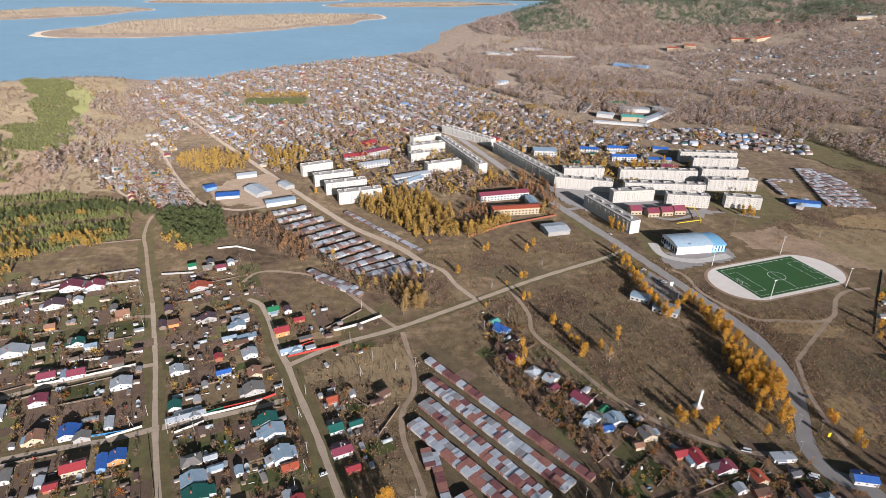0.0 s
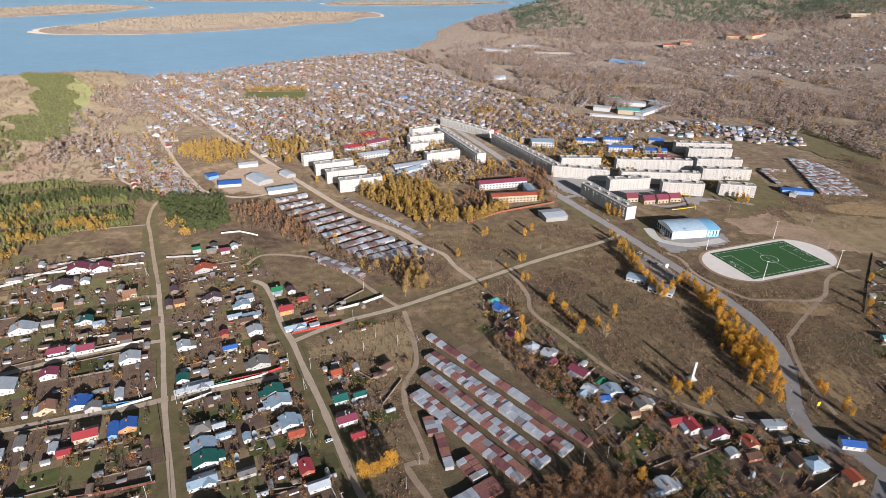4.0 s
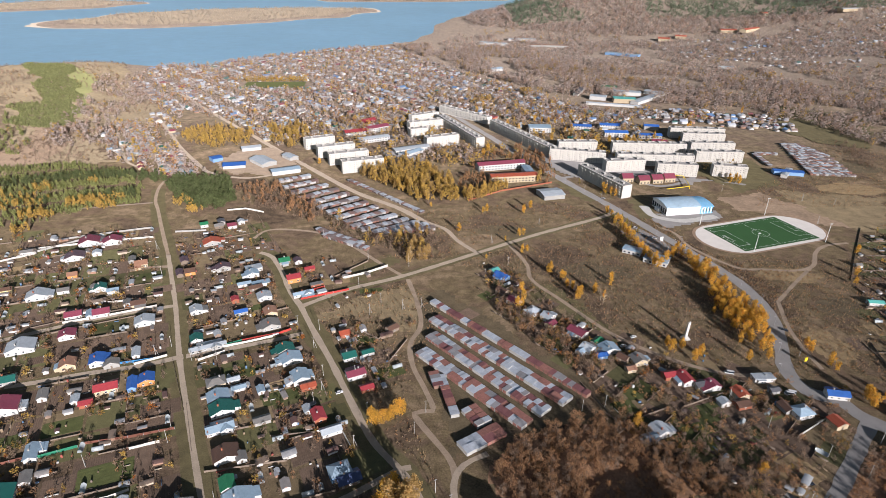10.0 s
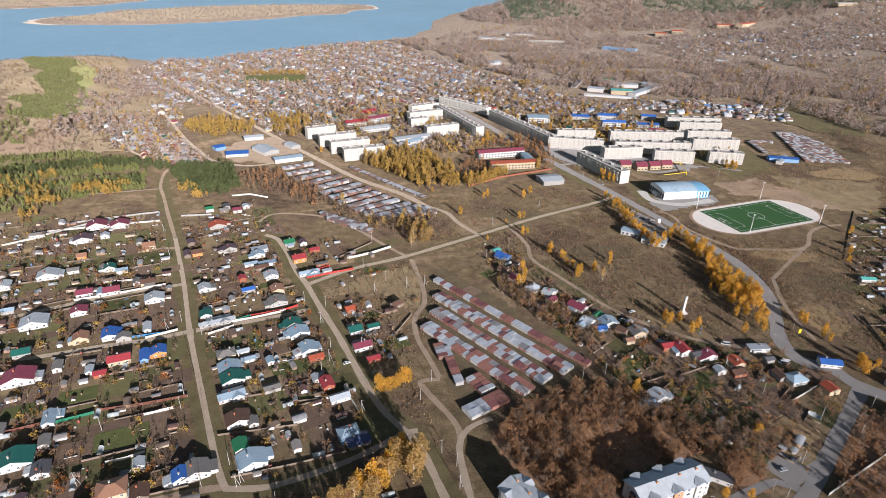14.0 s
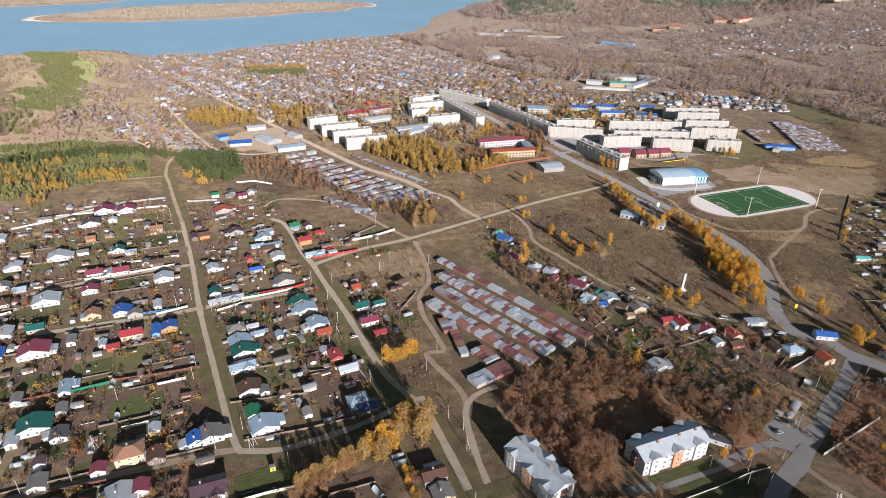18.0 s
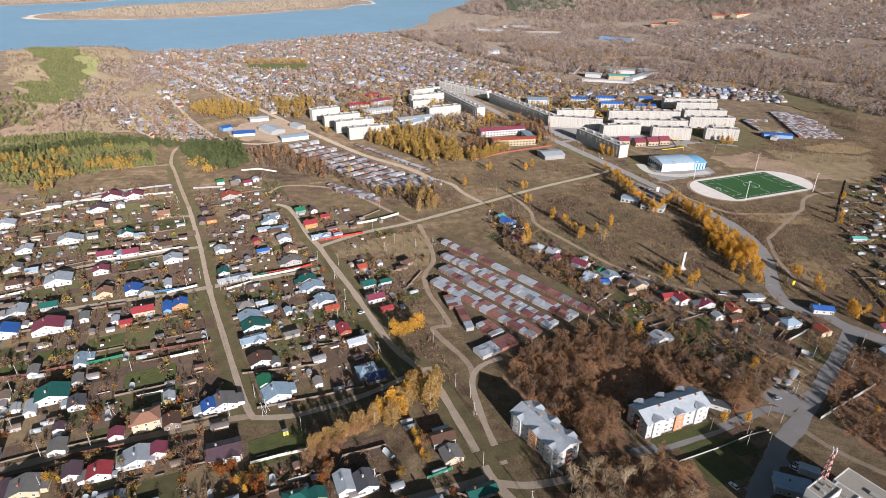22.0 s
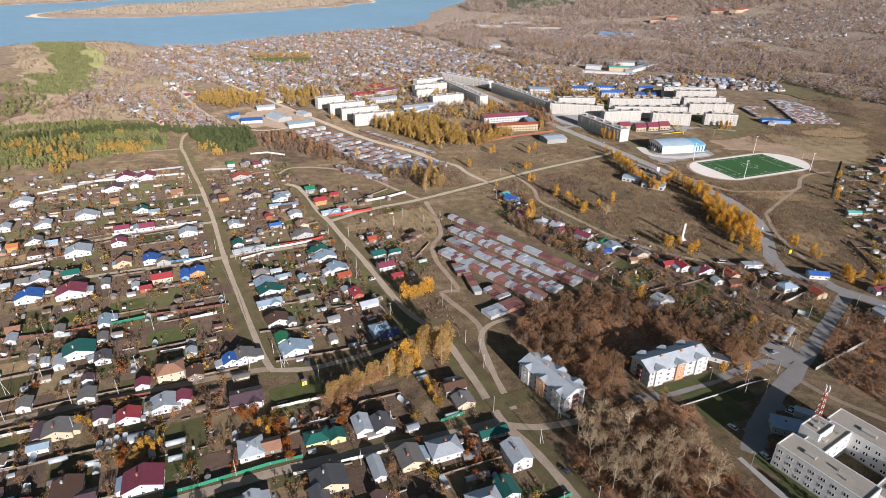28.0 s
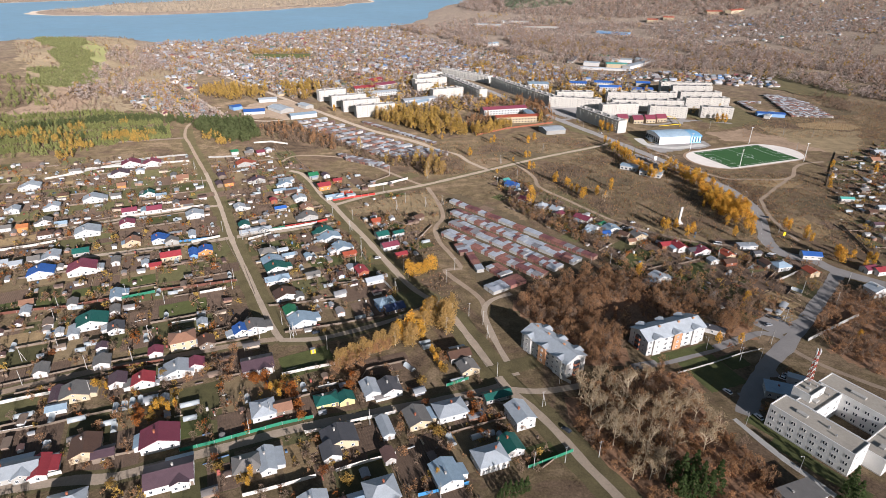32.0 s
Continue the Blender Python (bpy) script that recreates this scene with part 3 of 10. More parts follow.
def roof_geo(L, W, z, top, hip=0.0, over=0.5, thick=0.16):
    """A closed pitched roof slab, gabled or hipped, with eaves."""
    a, b = L / 2 + over, W / 2 + over
    zl = z - (top - z) / (W / 2) * over
    r = a - (hip * b if hip else 0.0)
    top += 0.02
    v = [(-a, -b, zl), (a, -b, zl), (a, b, zl), (-a, b, zl), (-r, 0, top), (r, 0, top)]
    v += [(x, y, q + thick) for x, y, q in v]
    f = [(6, 7, 11, 10), (8, 9, 10, 11), (7, 8, 11), (9, 6, 10)]
    f += [(0, 1, 7, 6), (1, 2, 8, 7), (2, 3, 9, 8), (3, 0, 6, 9)]
    if hip:
        f += [(4, 5, 1, 0), (5, 4, 3, 2), (5, 2, 1), (4, 0, 3)]
    else:
        f = f[:2] + [(0, 1, 7, 6), (2, 3, 9, 8), (4, 5, 1, 0), (5, 4, 3, 2), (0, 6, 10, 4), (4, 10, 9, 3), (1, 5, 11, 7), (5, 2, 8, 11)]
    return v, f


def off_road(x, y, more=0.0):
    return all((x - a) ** 2 + (y - b) ** 2 > (r + more) ** 2 for a, b, r in ROADLINE if abs(x - a) < 16 and abs(y - b) < 16)


LONG_FRONTED = {(-211.0, 236.1), (-118.5, 116.5)}


def lean_to(ob, L, W, h, roof, wall, rng):
    """A low wing with a single-pitch roof against one long side."""
    side = rng.choice((-1, 1))
    w, d = rng.uniform(2.6, 4.2), L * rng.uniform(0.45, 0.8)
    hi, lo = h * 0.92, h * 0.66
    x0 = -L / 2 + rng.uniform(0.0, 1.0) * (L - d)
    y0, y1 = side * W / 2, side * (W / 2 + w)
    a, b = sorted((y0, y1))
    v = [(x0, y0, -0.2), (x0 + d, y0, -0.2), (x0 + d, y1, -0.2), (x0, y1, -0.2), (x0, y0, hi), (x0 + d, y0, hi), (x0 + d, y1, lo), (x0, y1, lo)]
    faces = BOX if side > 0 else [tuple(reversed(f)) for f in BOX]
    mesh_part("annex_wall", v, faces, WALLS[wall], ob)
    o = 0.35
    v = [(x0 - o, y0, hi + 0.03), (x0 + d + o, y0, hi + 0.03), (x0 + d + o, y1 + side * o, lo), (x0 - o, y1 + side * o, lo)]
    v += [(p, q, r + 0.14) for p, q, r in v]
    mesh_part("annex_roof", v, faces, ROOFS[rng.choice((roof, "light", "grey", "pale", roof))], ob)


def house(x, y, yaw, L, W, h, roof, wall, kind="gable"):
    small = L * W < 62
    if kind == "gable" and not small and 10 < yaw < 60 and L < 19 and (x, y) not in LONG_FRONTED and off_road(x, y, L * 0.48):
        # most houses turn a broad, low gable to the street
        yaw, L, W = yaw + 90, max(W, L * 0.72), L * 0.96
    BUILT.append((x, y, math.hypot(L, W) / 2 * 0.85))
    rng = random.Random(int(x * 13 + y * 7))
    word = "shed" if small else "house"
    name = "outbuilding" if small else "house"
    slope = rng.uniform(0.36, 0.5) if W < 10 else rng.uniform(0.34, 0.40)
    top = h + W / 2 * slope
    rooftext = NAMES.get(roof, roof)
    style = {"gable": "pitched", "hip": "hipped", "flat": "flat"}[kind]
    two = " two-storey" if h > 4.9 else ""
    ob = thing(name, x, y, yaw, 0, f"{WALL_NAMES[wall]}{two} {word} under a {style} {rooftext} metal roof", word, "village outbuildings" if small else "village houses")
    if kind == "flat":
        boxes("wall", [(-L / 2, -W / 2, -0.2, L / 2, W / 2, h)], WALLS[wall], ob)
        boxes("roof", [(-L / 2 - 0.3, -W / 2 - 0.3, h, L / 2 + 0.3, W / 2 + 0.3, h + 0.25)], ROOFS[roof], ob)
        top = h
    elif kind == "hip":
        boxes("wall", [(-L / 2, -W / 2, -0.2, L / 2, W / 2, h)], WALLS[wall], ob)
        v, f = roof_geo(L, W, h, top, hip=0.85)
        mesh_part("roof", v, f, ROOFS[roof], ob)
    else:
        v, f = prism(L, W, -0.2, h, top)
        mesh_part("wall", v, f, WALLS[wall], ob)
        v, f = roof_geo(L, W, h, top)
        mesh_part("roof", v, f, ROOFS[roof], ob)
    if kind == "gable" and L >= 13 and not small:
        # a cross gable over the front
        w, out_ = min(6.5, L * 0.45), 1.4
        cx0 = L * 0.22
        d = W / 2 + out_
        v, f = prism(d, w, -0.2, h, h + w / 2 * slope)
        g = mesh_part("cross_gable_wall", v, f, WALLS[wall], ob)
        g.matrix_basis = pose(cx0, -d / 2, 0, 0, 0, 90)
        v, f = roof_geo(d, w, h, h + w / 2 * slope, over=0.4)
        g = mesh_part("cross_gable_roof", v, f, ROOFS[roof], ob)
        g.matrix_basis = pose(cx0, -d / 2, 0.03, 0, 0, 90)
        for q in (-1.5, 1.5):
            share("window", WINDOW, ob, pose(cx0 + q, -d - 0.003, h * 0.25 + 0.75))
        share("attic_window", SMALL_WINDOW, ob, pose(cx0, -d - 0.003, h + 0.3))
    if not small:
        cx = rng.uniform(-0.25, 0.25) * L
        boxes("chimney", [(cx - 0.35, W * 0.12 - 0.35, h, cx + 0.35, W * 0.12 + 0.35, top + 0.7), (cx - 0.45, W * 0.12 - 0.45, top + 0.7, cx + 0.45, W * 0.12 + 0.45, top + 0.85)], WALLS["brickred"] if rng.random() < 0.5 else WALLS["grey"], ob)
    win = SMALL_WINDOW if small else WINDOW
    floors = [h * 0.25 + 0.75] if h < 4.9 else [1.6, 4.4]
    for z in floors:
        for side in (0, 180):
            n = max(1, int(L / (3.6 if not small else 5)))
            for k in range(n):
                if small and side:
                    continue
                px = -L / 2 + L * (k + 0.5) / n
                share("window", win, ob, pose(0, 0, 0, 0, 0, side) @ pose(px, -W / 2 - 0.003, z))
        n = 1 if small else max(1, int(W / 3.8))
        for side, d in ((90, L), (-90, L)):
            for k in range(n):
                px = -W / 2 + W * (k + 0.5) / n
                share("window" if not small else "door", win if not small else DOOR, ob, pose(0, 0, 0, 0, 0, side) @ pose(px, -d / 2 - 0.003, z if not small else 0))
    if kind == "gable" and W > 7.5:
        for side in (90, -90):
            share("attic_window", SMALL_WINDOW, ob, pose(0, 0, 0, 0, 0, side) @ pose(0, -L / 2 - 0.003, h + (top - h) * 0.35))
    if kind == "gable" and not small and rng.random() < 0.6:
        lean_to(ob, L, W, h, roof, wall, rng)
    if not small:
        share("door", DOOR, ob, pose(0, 0, 0, 0, 0, 0) @ pose(L * 0.5 - 0.75, -W / 2 - 0.003, 0.05))
    return ob


# ---- larger buildings ----
# panes lightened in colour to stand for sun glare on the far facades
FAR_GLASS = material("glare_paled_glass", (0.30, 0.295, 0.29), 0.25, dark=0.7, light=1.4, big=0.5, small=1.0, bump=0.0, vary=0.4, island=True)
BALCONY = material("pale_balcony_sheet", (0.50, 0.49, 0.46), 0.8, dark=0.8, light=1.15, big=0.3, small=1.0, bump=0.1)

def block(x, y, yaw, L, W, floors, wall=None):
    """A panel-built block of flats: body, bitumen roof with parapet and lift rooms, a row of windows and of balconies on each storey."""
    W = abs(W)
    h = floors * 2.75 + 0.7
    ob = thing("apartment_block", x, y, yaw, terrain(x, y), f"{['', '', '', 'three', 'four', 'five'][floors]}-storey white panel apartment block with a flat roof", "apartment block", "blocks of flats")
    boxes("wall", [(-L / 2, -W / 2, -0.5, L / 2, W / 2, h)], wall or PANEL, ob)
    p = 0.5
    boxes("roof", [(-L / 2 + p, -W / 2 + p, h, L / 2 - p, W / 2 - p, h + 0.12)], TAR, ob)
    boxes("parapet", [(-L / 2, -W / 2, h, L / 2, -W / 2 + p, h + 0.6), (-L / 2, W / 2 - p, h, L / 2, W / 2, h + 0.6), (-L / 2, -W / 2 + p, h, -L / 2 + p, W / 2 - p, h + 0.6), (L / 2 - p, -W / 2 + p, h, L / 2, W / 2 - p, h + 0.6)], wall or PANEL, ob)
    n = max(2, int(L / 14))
    for k in range(n):
        cx = -L / 2 + L * (k + 0.5) / n
        boxes("stair_head", [(cx - 1.6, -1.5, h + 0.12, cx + 1.6, 1.5, h + 2.0), (cx - 1.8, -1.7, h + 2.0, cx + 1.8, 1.7, h + 2.2)], CONCRETE, ob)
        boxes("vent", [(cx + 4, 1.5, h + 0.12, cx + 5, 2.3, h + 1.3)], CONCRETE, ob)
    bays = max(3, int(L / 3.1))
    step = L / bays
    glass, rail = [], []
    for s in range(floors):
        z = 0.7 + s * 2.75 + 1.4
        for side in (-1, 1):
            for k in range(bays):
                cx = -L / 2 + step * (k + 0.5)
                if k % 5 in (1, 3) and s:
                    y0, y1 = (-W / 2 - 1.0, -W / 2) if side < 0 else (W / 2, W / 2 + 1.0)
                    rail.append((cx - 1.35, y0, z - 1.45, cx + 1.35, y1, z - 0.45))
                else:
                    y0, y1 = (-W / 2 - 0.03, -W / 2 + 0.1) if side < 0 else (W / 2 - 0.1, W / 2 + 0.03)
                    glass.append((cx - 0.62, y0, z - 0.65, cx + 0.62, y1, z + 0.65))
    tagged(boxes("glazing", glass, FAR_GLASS, ob), kind="stuff")
    tagged(boxes("balcony_front", rail, BALCONY, ob), kind="stuff")
    BUILT.append((x, y, W * 0.8))
    for k in range(int(L / W)):
        q = ob.matrix_basis @ Vector((-L / 2 + W * (k + 0.5), 0, 0))
        BUILT.append((q.x, q.y, W * 0.8))
    return ob


def polygon_roofed(name, x, y, yaw, L, W, h, wall, roof, label, category, rise=1.2, windows=True, group=""):
    """A plain long building with a low pitched roof and rows of windows."""
    ob = thing(name, x, y, yaw, terrain(x, y), label, category, group)
    v, f = prism(L, W, -0.5, h, h + rise)
    mesh_part("wall", v, f, wall, ob)
    v, f = roof_geo(L, W, h, h + rise, over=0.6)
    mesh_part("roof", v, f, roof, ob)
    if windows:
        glass = []
        for z in np.arange(1.7, h - 0.9, 3.2):
            for side in (-1, 1):
                n = int(L / 4)
                y0, y1 = (-W / 2 - 0.04, -W / 2 + 0.1) if side < 0 else (W / 2 - 0.1, W / 2 + 0.04)
                glass += [(-L / 2 + L * (k + 0.5) / n - 0.9, y0, z - 0.75, -L / 2 + L * (k + 0.5) / n + 0.9, y1, z + 0.75) for k in range(n)]
        tagged(boxes("glazing", glass, GLASS, ob), kind="stuff")
    BUILT.append((x, y, max(L, W) * 0.5))
    return ob


FADED = material("faded_orange_brick", (0.50, 0.27, 0.15), 0.88, dark=0.85, light=1.1, small=5.0, bump=0.2)


def brick_flats(x, y, yaw, L, W, label):
    """A three-storey block with a broken light-grey roof, brick bays, gables and balconies."""
    h = 9.4
    BUILT.append((x, y, L * 0.5))
    ob = thing("small_apartment_block", x, y, yaw, 0, label, "apartment block", "small blocks of flats")
    boxes("wall", [(-L / 2, -W / 2, -0.3, L / 2, W / 2, h)], WALLS["white"], ob)
    boxes("plinth", [(-L / 2 - 0.08, -W / 2 - 0.08, -0.3, L / 2 + 0.08, W / 2 + 0.08, 0.8)], CONCRETE, ob)
    v, f = roof_geo(L, W, h, h + W * 0.2, over=0.7)
    mesh_part("roof", v, f, ROOFS["light"], ob)
    v, f = prism(L - 0.3, W - 0.4, h - 0.1, h, h + W * 0.2 - 0.1)
    mesh_part("attic", v, f, WALLS["white"], ob)
    for k, cx in enumerate((-0.34 * L, 0.0, 0.34 * L)):
        for side in (-1, 1):
            wid = 5.2
            y0 = side * W / 2
            brick = boxes("stair_bay", [(cx - wid / 2, min(y0, y0 + side * 0.9), -0.3, cx + wid / 2, max(y0, y0 + side * 0.9), h + 0.8)], FADED if k == 1 else WALLS["white"], ob)
            a, d = wid / 2 + 0.4, W / 2 - 3.4
            vv = [(cx - a, y0 + side * 1.3, h + 0.75), (cx + a, y0 + side * 1.3, h + 0.75), (cx, y0 + side * 1.3, h + 1.7), (cx, y0 - side * d, h + 1.7), (cx - a, y0 - side * d * 0.25, h + 0.9), (cx + a, y0 - side * d * 0.25, h + 0.9)]
            mesh_part("gable_roof", vv, [(0, 2, 3, 4), (1, 5, 3, 2), (0, 1, 2), (0, 4, 3, 5, 1)], ROOFS["light"], ob)
            for z in (1.9, 4.9, 7.9):
                share("window", WINDOW, ob, pose(0, 0, 0, 0, 0, 0 if side < 0 else 180) @ pose(cx if side < 0 else -cx, -W / 2 - 0.9, z))
    n = int(L / 3.3)
    for k in range(n):
        cx = -L / 2 + L * (k + 0.5) / n
        if min(abs(cx - q * L) for q in (-0.34, 0, 0.34)) < 3.4:
            continue
        for z in (1.9, 4.9, 7.9):
            for side in (0, 180):
                share("window", WIDE_WINDOW if k % 2 else WINDOW, ob, pose(0, 0, 0, 0, 0, side) @ pose(cx, -W / 2 - 0.004, z))
    for z in (1.9, 4.9, 7.9):
        for side in (90, -90):
            for q in (-0.28, 0.28):
                share("window", WINDOW, ob, pose(0, 0, 0, 0, 0, side) @ pose(q * W, -L / 2 - 0.004, z))
            ends = -L / 2 if side == -90 else L / 2
            lo, hi = min(ends, ends + math.copysign(1.2, ends)), max(ends, ends + math.copysign(1.2, ends))
            balcony = boxes("balcony", [(lo, -1.6, z - 1.5, hi, 1.6, z - 0.4)], WALLS["brickred"], ob)
            boxes("balcony_glazing", [(lo + 0.1, -1.5, z - 0.39, hi - 0.1, 1.5, z + 0.9)], GLASS, balcony)
    for cx in (-0.2 * L, 0.14 * L, 0.4 * L):
        boxes("chimney", [(cx - 0.6, -1.5, h + 0.5, cx + 0.6, -0.7, h + 3.2)], FADED, ob)
    return ob


CLINIC = material("white_clinic_render", (0.66, 0.655, 0.64), 0.8, dark=0.9, light=1.06, big=0.2, small=2.0, bump=0.1)


def clinic_wing(name, x, y, yaw, L, W, floors, label, columns, end_windows=True):
    h = floors * 3.5 + 0.9
    BUILT.append((x, y, L * 0.55))
    ob = thing(name, x, y, yaw, 0, label, "hospital", "clinic wings")
    boxes("wall", [(-L / 2, -W / 2, -0.4, L / 2, W / 2, h)], CLINIC, ob)
    boxes("roof", [(-L / 2 + 0.4, -W / 2 + 0.4, h, L / 2 - 0.4, W / 2 - 0.4, h + 0.1)], ROOFTAN, ob)
    for b in ((-L / 2, -W / 2, L / 2, -W / 2 + 0.4), (-L / 2, W / 2 - 0.4, L / 2, W / 2), (-L / 2, -W / 2 + 0.4, -L / 2 + 0.4, W / 2 - 0.4), (L / 2 - 0.4, -W / 2 + 0.4, L / 2, W / 2 - 0.4)):
        boxes("parapet", [(b[0], b[1], h, b[2], b[3], h + 0.55)], CLINIC, ob)
    boxes("plinth", [(-L / 2 - 0.06, -W / 2 - 0.06, -0.4, L / 2 + 0.06, W / 2 + 0.06, 0.5)], CONCRETE, ob)
    boxes("skylight", [(-L * 0.25, -1.5, h + 0.1, -L * 0.12, 0.5, h + 1.0)], CONCRETE, ob)
    boxes("vent", [(L * 0.1, 0.5, h + 0.1, L * 0.1 + 0.8, 1.3, h + 1.4)], STEEL, ob)
    boxes("vent", [(L * 0.22, -1.8, h + 0.1, L * 0.22 + 0.6, -1.2, h + 1.1)], STEEL, ob)
    for s in range(floors):
        z = 2.0 + 3.5 * s
        for k in range(columns):
            cx = -L / 2 + L * (k + 0.5) / columns
            for side in (0, 180):
                for off in (-0.55, 0.55):
                    share("window", NARROW, ob, pose(0, 0, 0, 0, 0, side) @ pose(cx + off, -W / 2 - 0.004, z))
        if end_windows:
            for side in (90, -90):
                for q in (-0.25, 0.25):
                    share("window", WINDOW, ob, pose(0, 0, 0, 0, 0, side) @ pose(q * W, -L / 2 - 0.004, z))
    return ob


NARROW = window_mesh("window", 0.85, 1.7, 0)
ROOFTAN = material("pale_felt_roof", (0.36, 0.33, 0.285), 0.95, dark=0.85, light=1.15, big=0.12, small=1.0, bump=0.2)


FAR_GARAGES = []


def garage_row(x0, y0, x1, y1, depth, width=3.6, far=False):
    """A row of lock-up garages: each one has its own roof sheet, colour and height. Far rows are gathered into one object."""
    d = Vector((x1 - x0, y1 - y0))
    n = max(2, int(d.length / width))
    yaw = math.degrees(math.atan2(d.y, d.x))
    rng = random.Random(int(x0 * 3 + y0))
    run, h0, tone = 0, 2.4, "rust"
    for k in range(n):
        if run <= 0:
            run = rng.choice((1, 1, 1, 1, 2, 2))
            tone = rng.choice(("rust", "grey", "light", "light", "rust", "light", "rust", "light", "grey", "light", "plum", "plum"))
            h0 = rng.uniform(2.0, 2.6)
        run -= 1
        c = Vector((x0, y0)) + d * ((k + 0.5) / n)
        BUILT.append((c.x, c.y, 3.4))
        if far:
            FAR_GARAGES.append((c.x, c.y, yaw, depth, h0))
        else:
            copy_thing(GARAGES[tone], pose(c.x, c.y, 0, 0, 0, yaw)).scale = (1.0, depth / 6.0 * rng.uniform(0.95, 1.06), h0 / 2.5)


def make_garage(tone, mat, wallmat):
    w = 3.6
    words = {"rust": "a rusty sheet roof", "grey": "a grey felt roof", "light": "a pale tin roof", "plum": "a dark red-brown roof"}
    ob = thing("lockup_garage", GARAGE_HOME[tone][0], GARAGE_HOME[tone][1], GARAGE_YAW, 0, f"brick lock-up garage with {words[tone]} in a row", "garage", "rows of lock-up garages")
    boxes("wall", [(-w / 2, -3, -0.2, w / 2, 3, 2.45)], wallmat, ob)
    v = [(-w / 2 - 0.02, -3.3, 2.42), (w / 2 + 0.02, -3.3, 2.42), (w / 2 + 0.02, 3.3, 2.8), (-w / 2 - 0.02, 3.3, 2.8)]
    v += [(a, b, c + 0.14) for a, b, c in v]
    mesh_part("roof", v, BOX, mat, ob)
    boxes("garage_door", [(-1.35, -3.06, 0, 1.35, -3, 2.1)], RUST if tone != "light" else WALLS["grey"], ob)
    return ob


# the four first garages stand at the head of the short row
GARAGE_YAW = GARAGE_HEAD[2]
GARAGE_HOME = {t: (GARAGE_HEAD[0] + 3.62 * k * math.cos(radians(GARAGE_YAW)), GARAGE_HEAD[1] + 3.62 * k * math.sin(radians(GARAGE_YAW))) for k, t in enumerate(("rust", "grey", "light", "plum"))}
TIN = metal_roof("weathered_tin", (0.42, 0.45, 0.50), 0.45)
GARAGE_WALL = material("sooty_brick", (0.20, 0.125, 0.095), 0.9, dark=0.75, light=1.2, small=5.0)
ROOFS["garage"] = metal_roof("faded_plum_sheet", (0.20, 0.085, 0.085), 0.6)
DULL = metal_roof("dull_grey_sheet", (0.27, 0.26, 0.27), 0.6)
GARAGES = {"rust": make_garage("rust", RUST, GARAGE_WALL), "grey": make_garage("grey", DULL, WALLS["grey"]), "light": make_garage("light", TIN, WALLS["grey"]), "plum": make_garage("plum", ROOFS["garage"], GARAGE_WALL)}


# ---- trees ----
def fast_mesh(name, verts, quads, mats, index=None):
    """One mesh out of arrays of corners and four-sided faces."""
    me = bpy.data.meshes.new(name)
    verts = np.asarray(verts, dtype=np.float32)
    quads = np.asarray(quads, dtype=np.int32)
    me.vertices.add(len(verts))
    me.vertices.foreach_set("co", verts.ravel())
    me.loops.add(quads.size)
    me.loops.foreach_set("vertex_index", quads.ravel())
    me.polygons.add(len(quads))
    me.polygons.foreach_set("loop_start", np.arange(0, quads.size, 4, dtype=np.int32))
    for m in mats:
        me.materials.append(m)
    if index is not None:
        me.polygons.foreach_set("material_index", np.asarray(index, dtype=np.int32))
    me.update(calc_edges=True)
    me.validate()
    return me


def cards(rng, centres, size, flat=0.35, thin=0.7, up=0.0):
    """Small leaf sprays: bent four-cornered pieces, turned at random."""
    n = len(centres)
    a = rng.normal(size=(n, 3))
    a[:, 2] = a[:, 2] * 0.6 + up
    a /= np.linalg.norm(a, axis=1)[:, None]
    b = rng.normal(size=(n, 3))
    b -= a * (a * b).sum(1)[:, None]
    b /= np.linalg.norm(b, axis=1)[:, None]
    s = size * rng.uniform(0.6, 1.3, (n, 1))
    c = np.asarray(centres)
    bend = np.cross(a, b) * s * flat
    v = np.stack([c - a * s, c + b * s * thin + bend, c + a * s, c - b * s * thin + bend], axis=1).reshape(-1, 3)
    return v, np.arange(4 * n).reshape(-1, 4)


def limb(p, q, r0, r1, sides=5):
    p, q = np.asarray(p, float), np.asarray(q, float)
    d = (q - p) / np.linalg.norm(q - p)
    u = np.cross(d, (0.3, 0.9, 0.1))
    u /= np.linalg.norm(u)
    w = np.cross(d, u)
    ang = np.linspace(0, 2 * np.pi, sides, endpoint=False)
    ring = np.cos(ang)[:, None] * u + np.sin(ang)[:, None] * w
    v = np.vstack([p + ring * r0, q + ring * r1])
    f = [(i, (i + 1) % sides, sides + (i + 1) % sides, sides + i) for i in range(sides)]
    return v, np.array(f)


def join(parts):
    V, Q, n = [], [], 0
    for v, f in parts:
        V.append(v)
        Q.append(f + n)
        n += len(v)
    return np.vstack(V), np.vstack(Q)


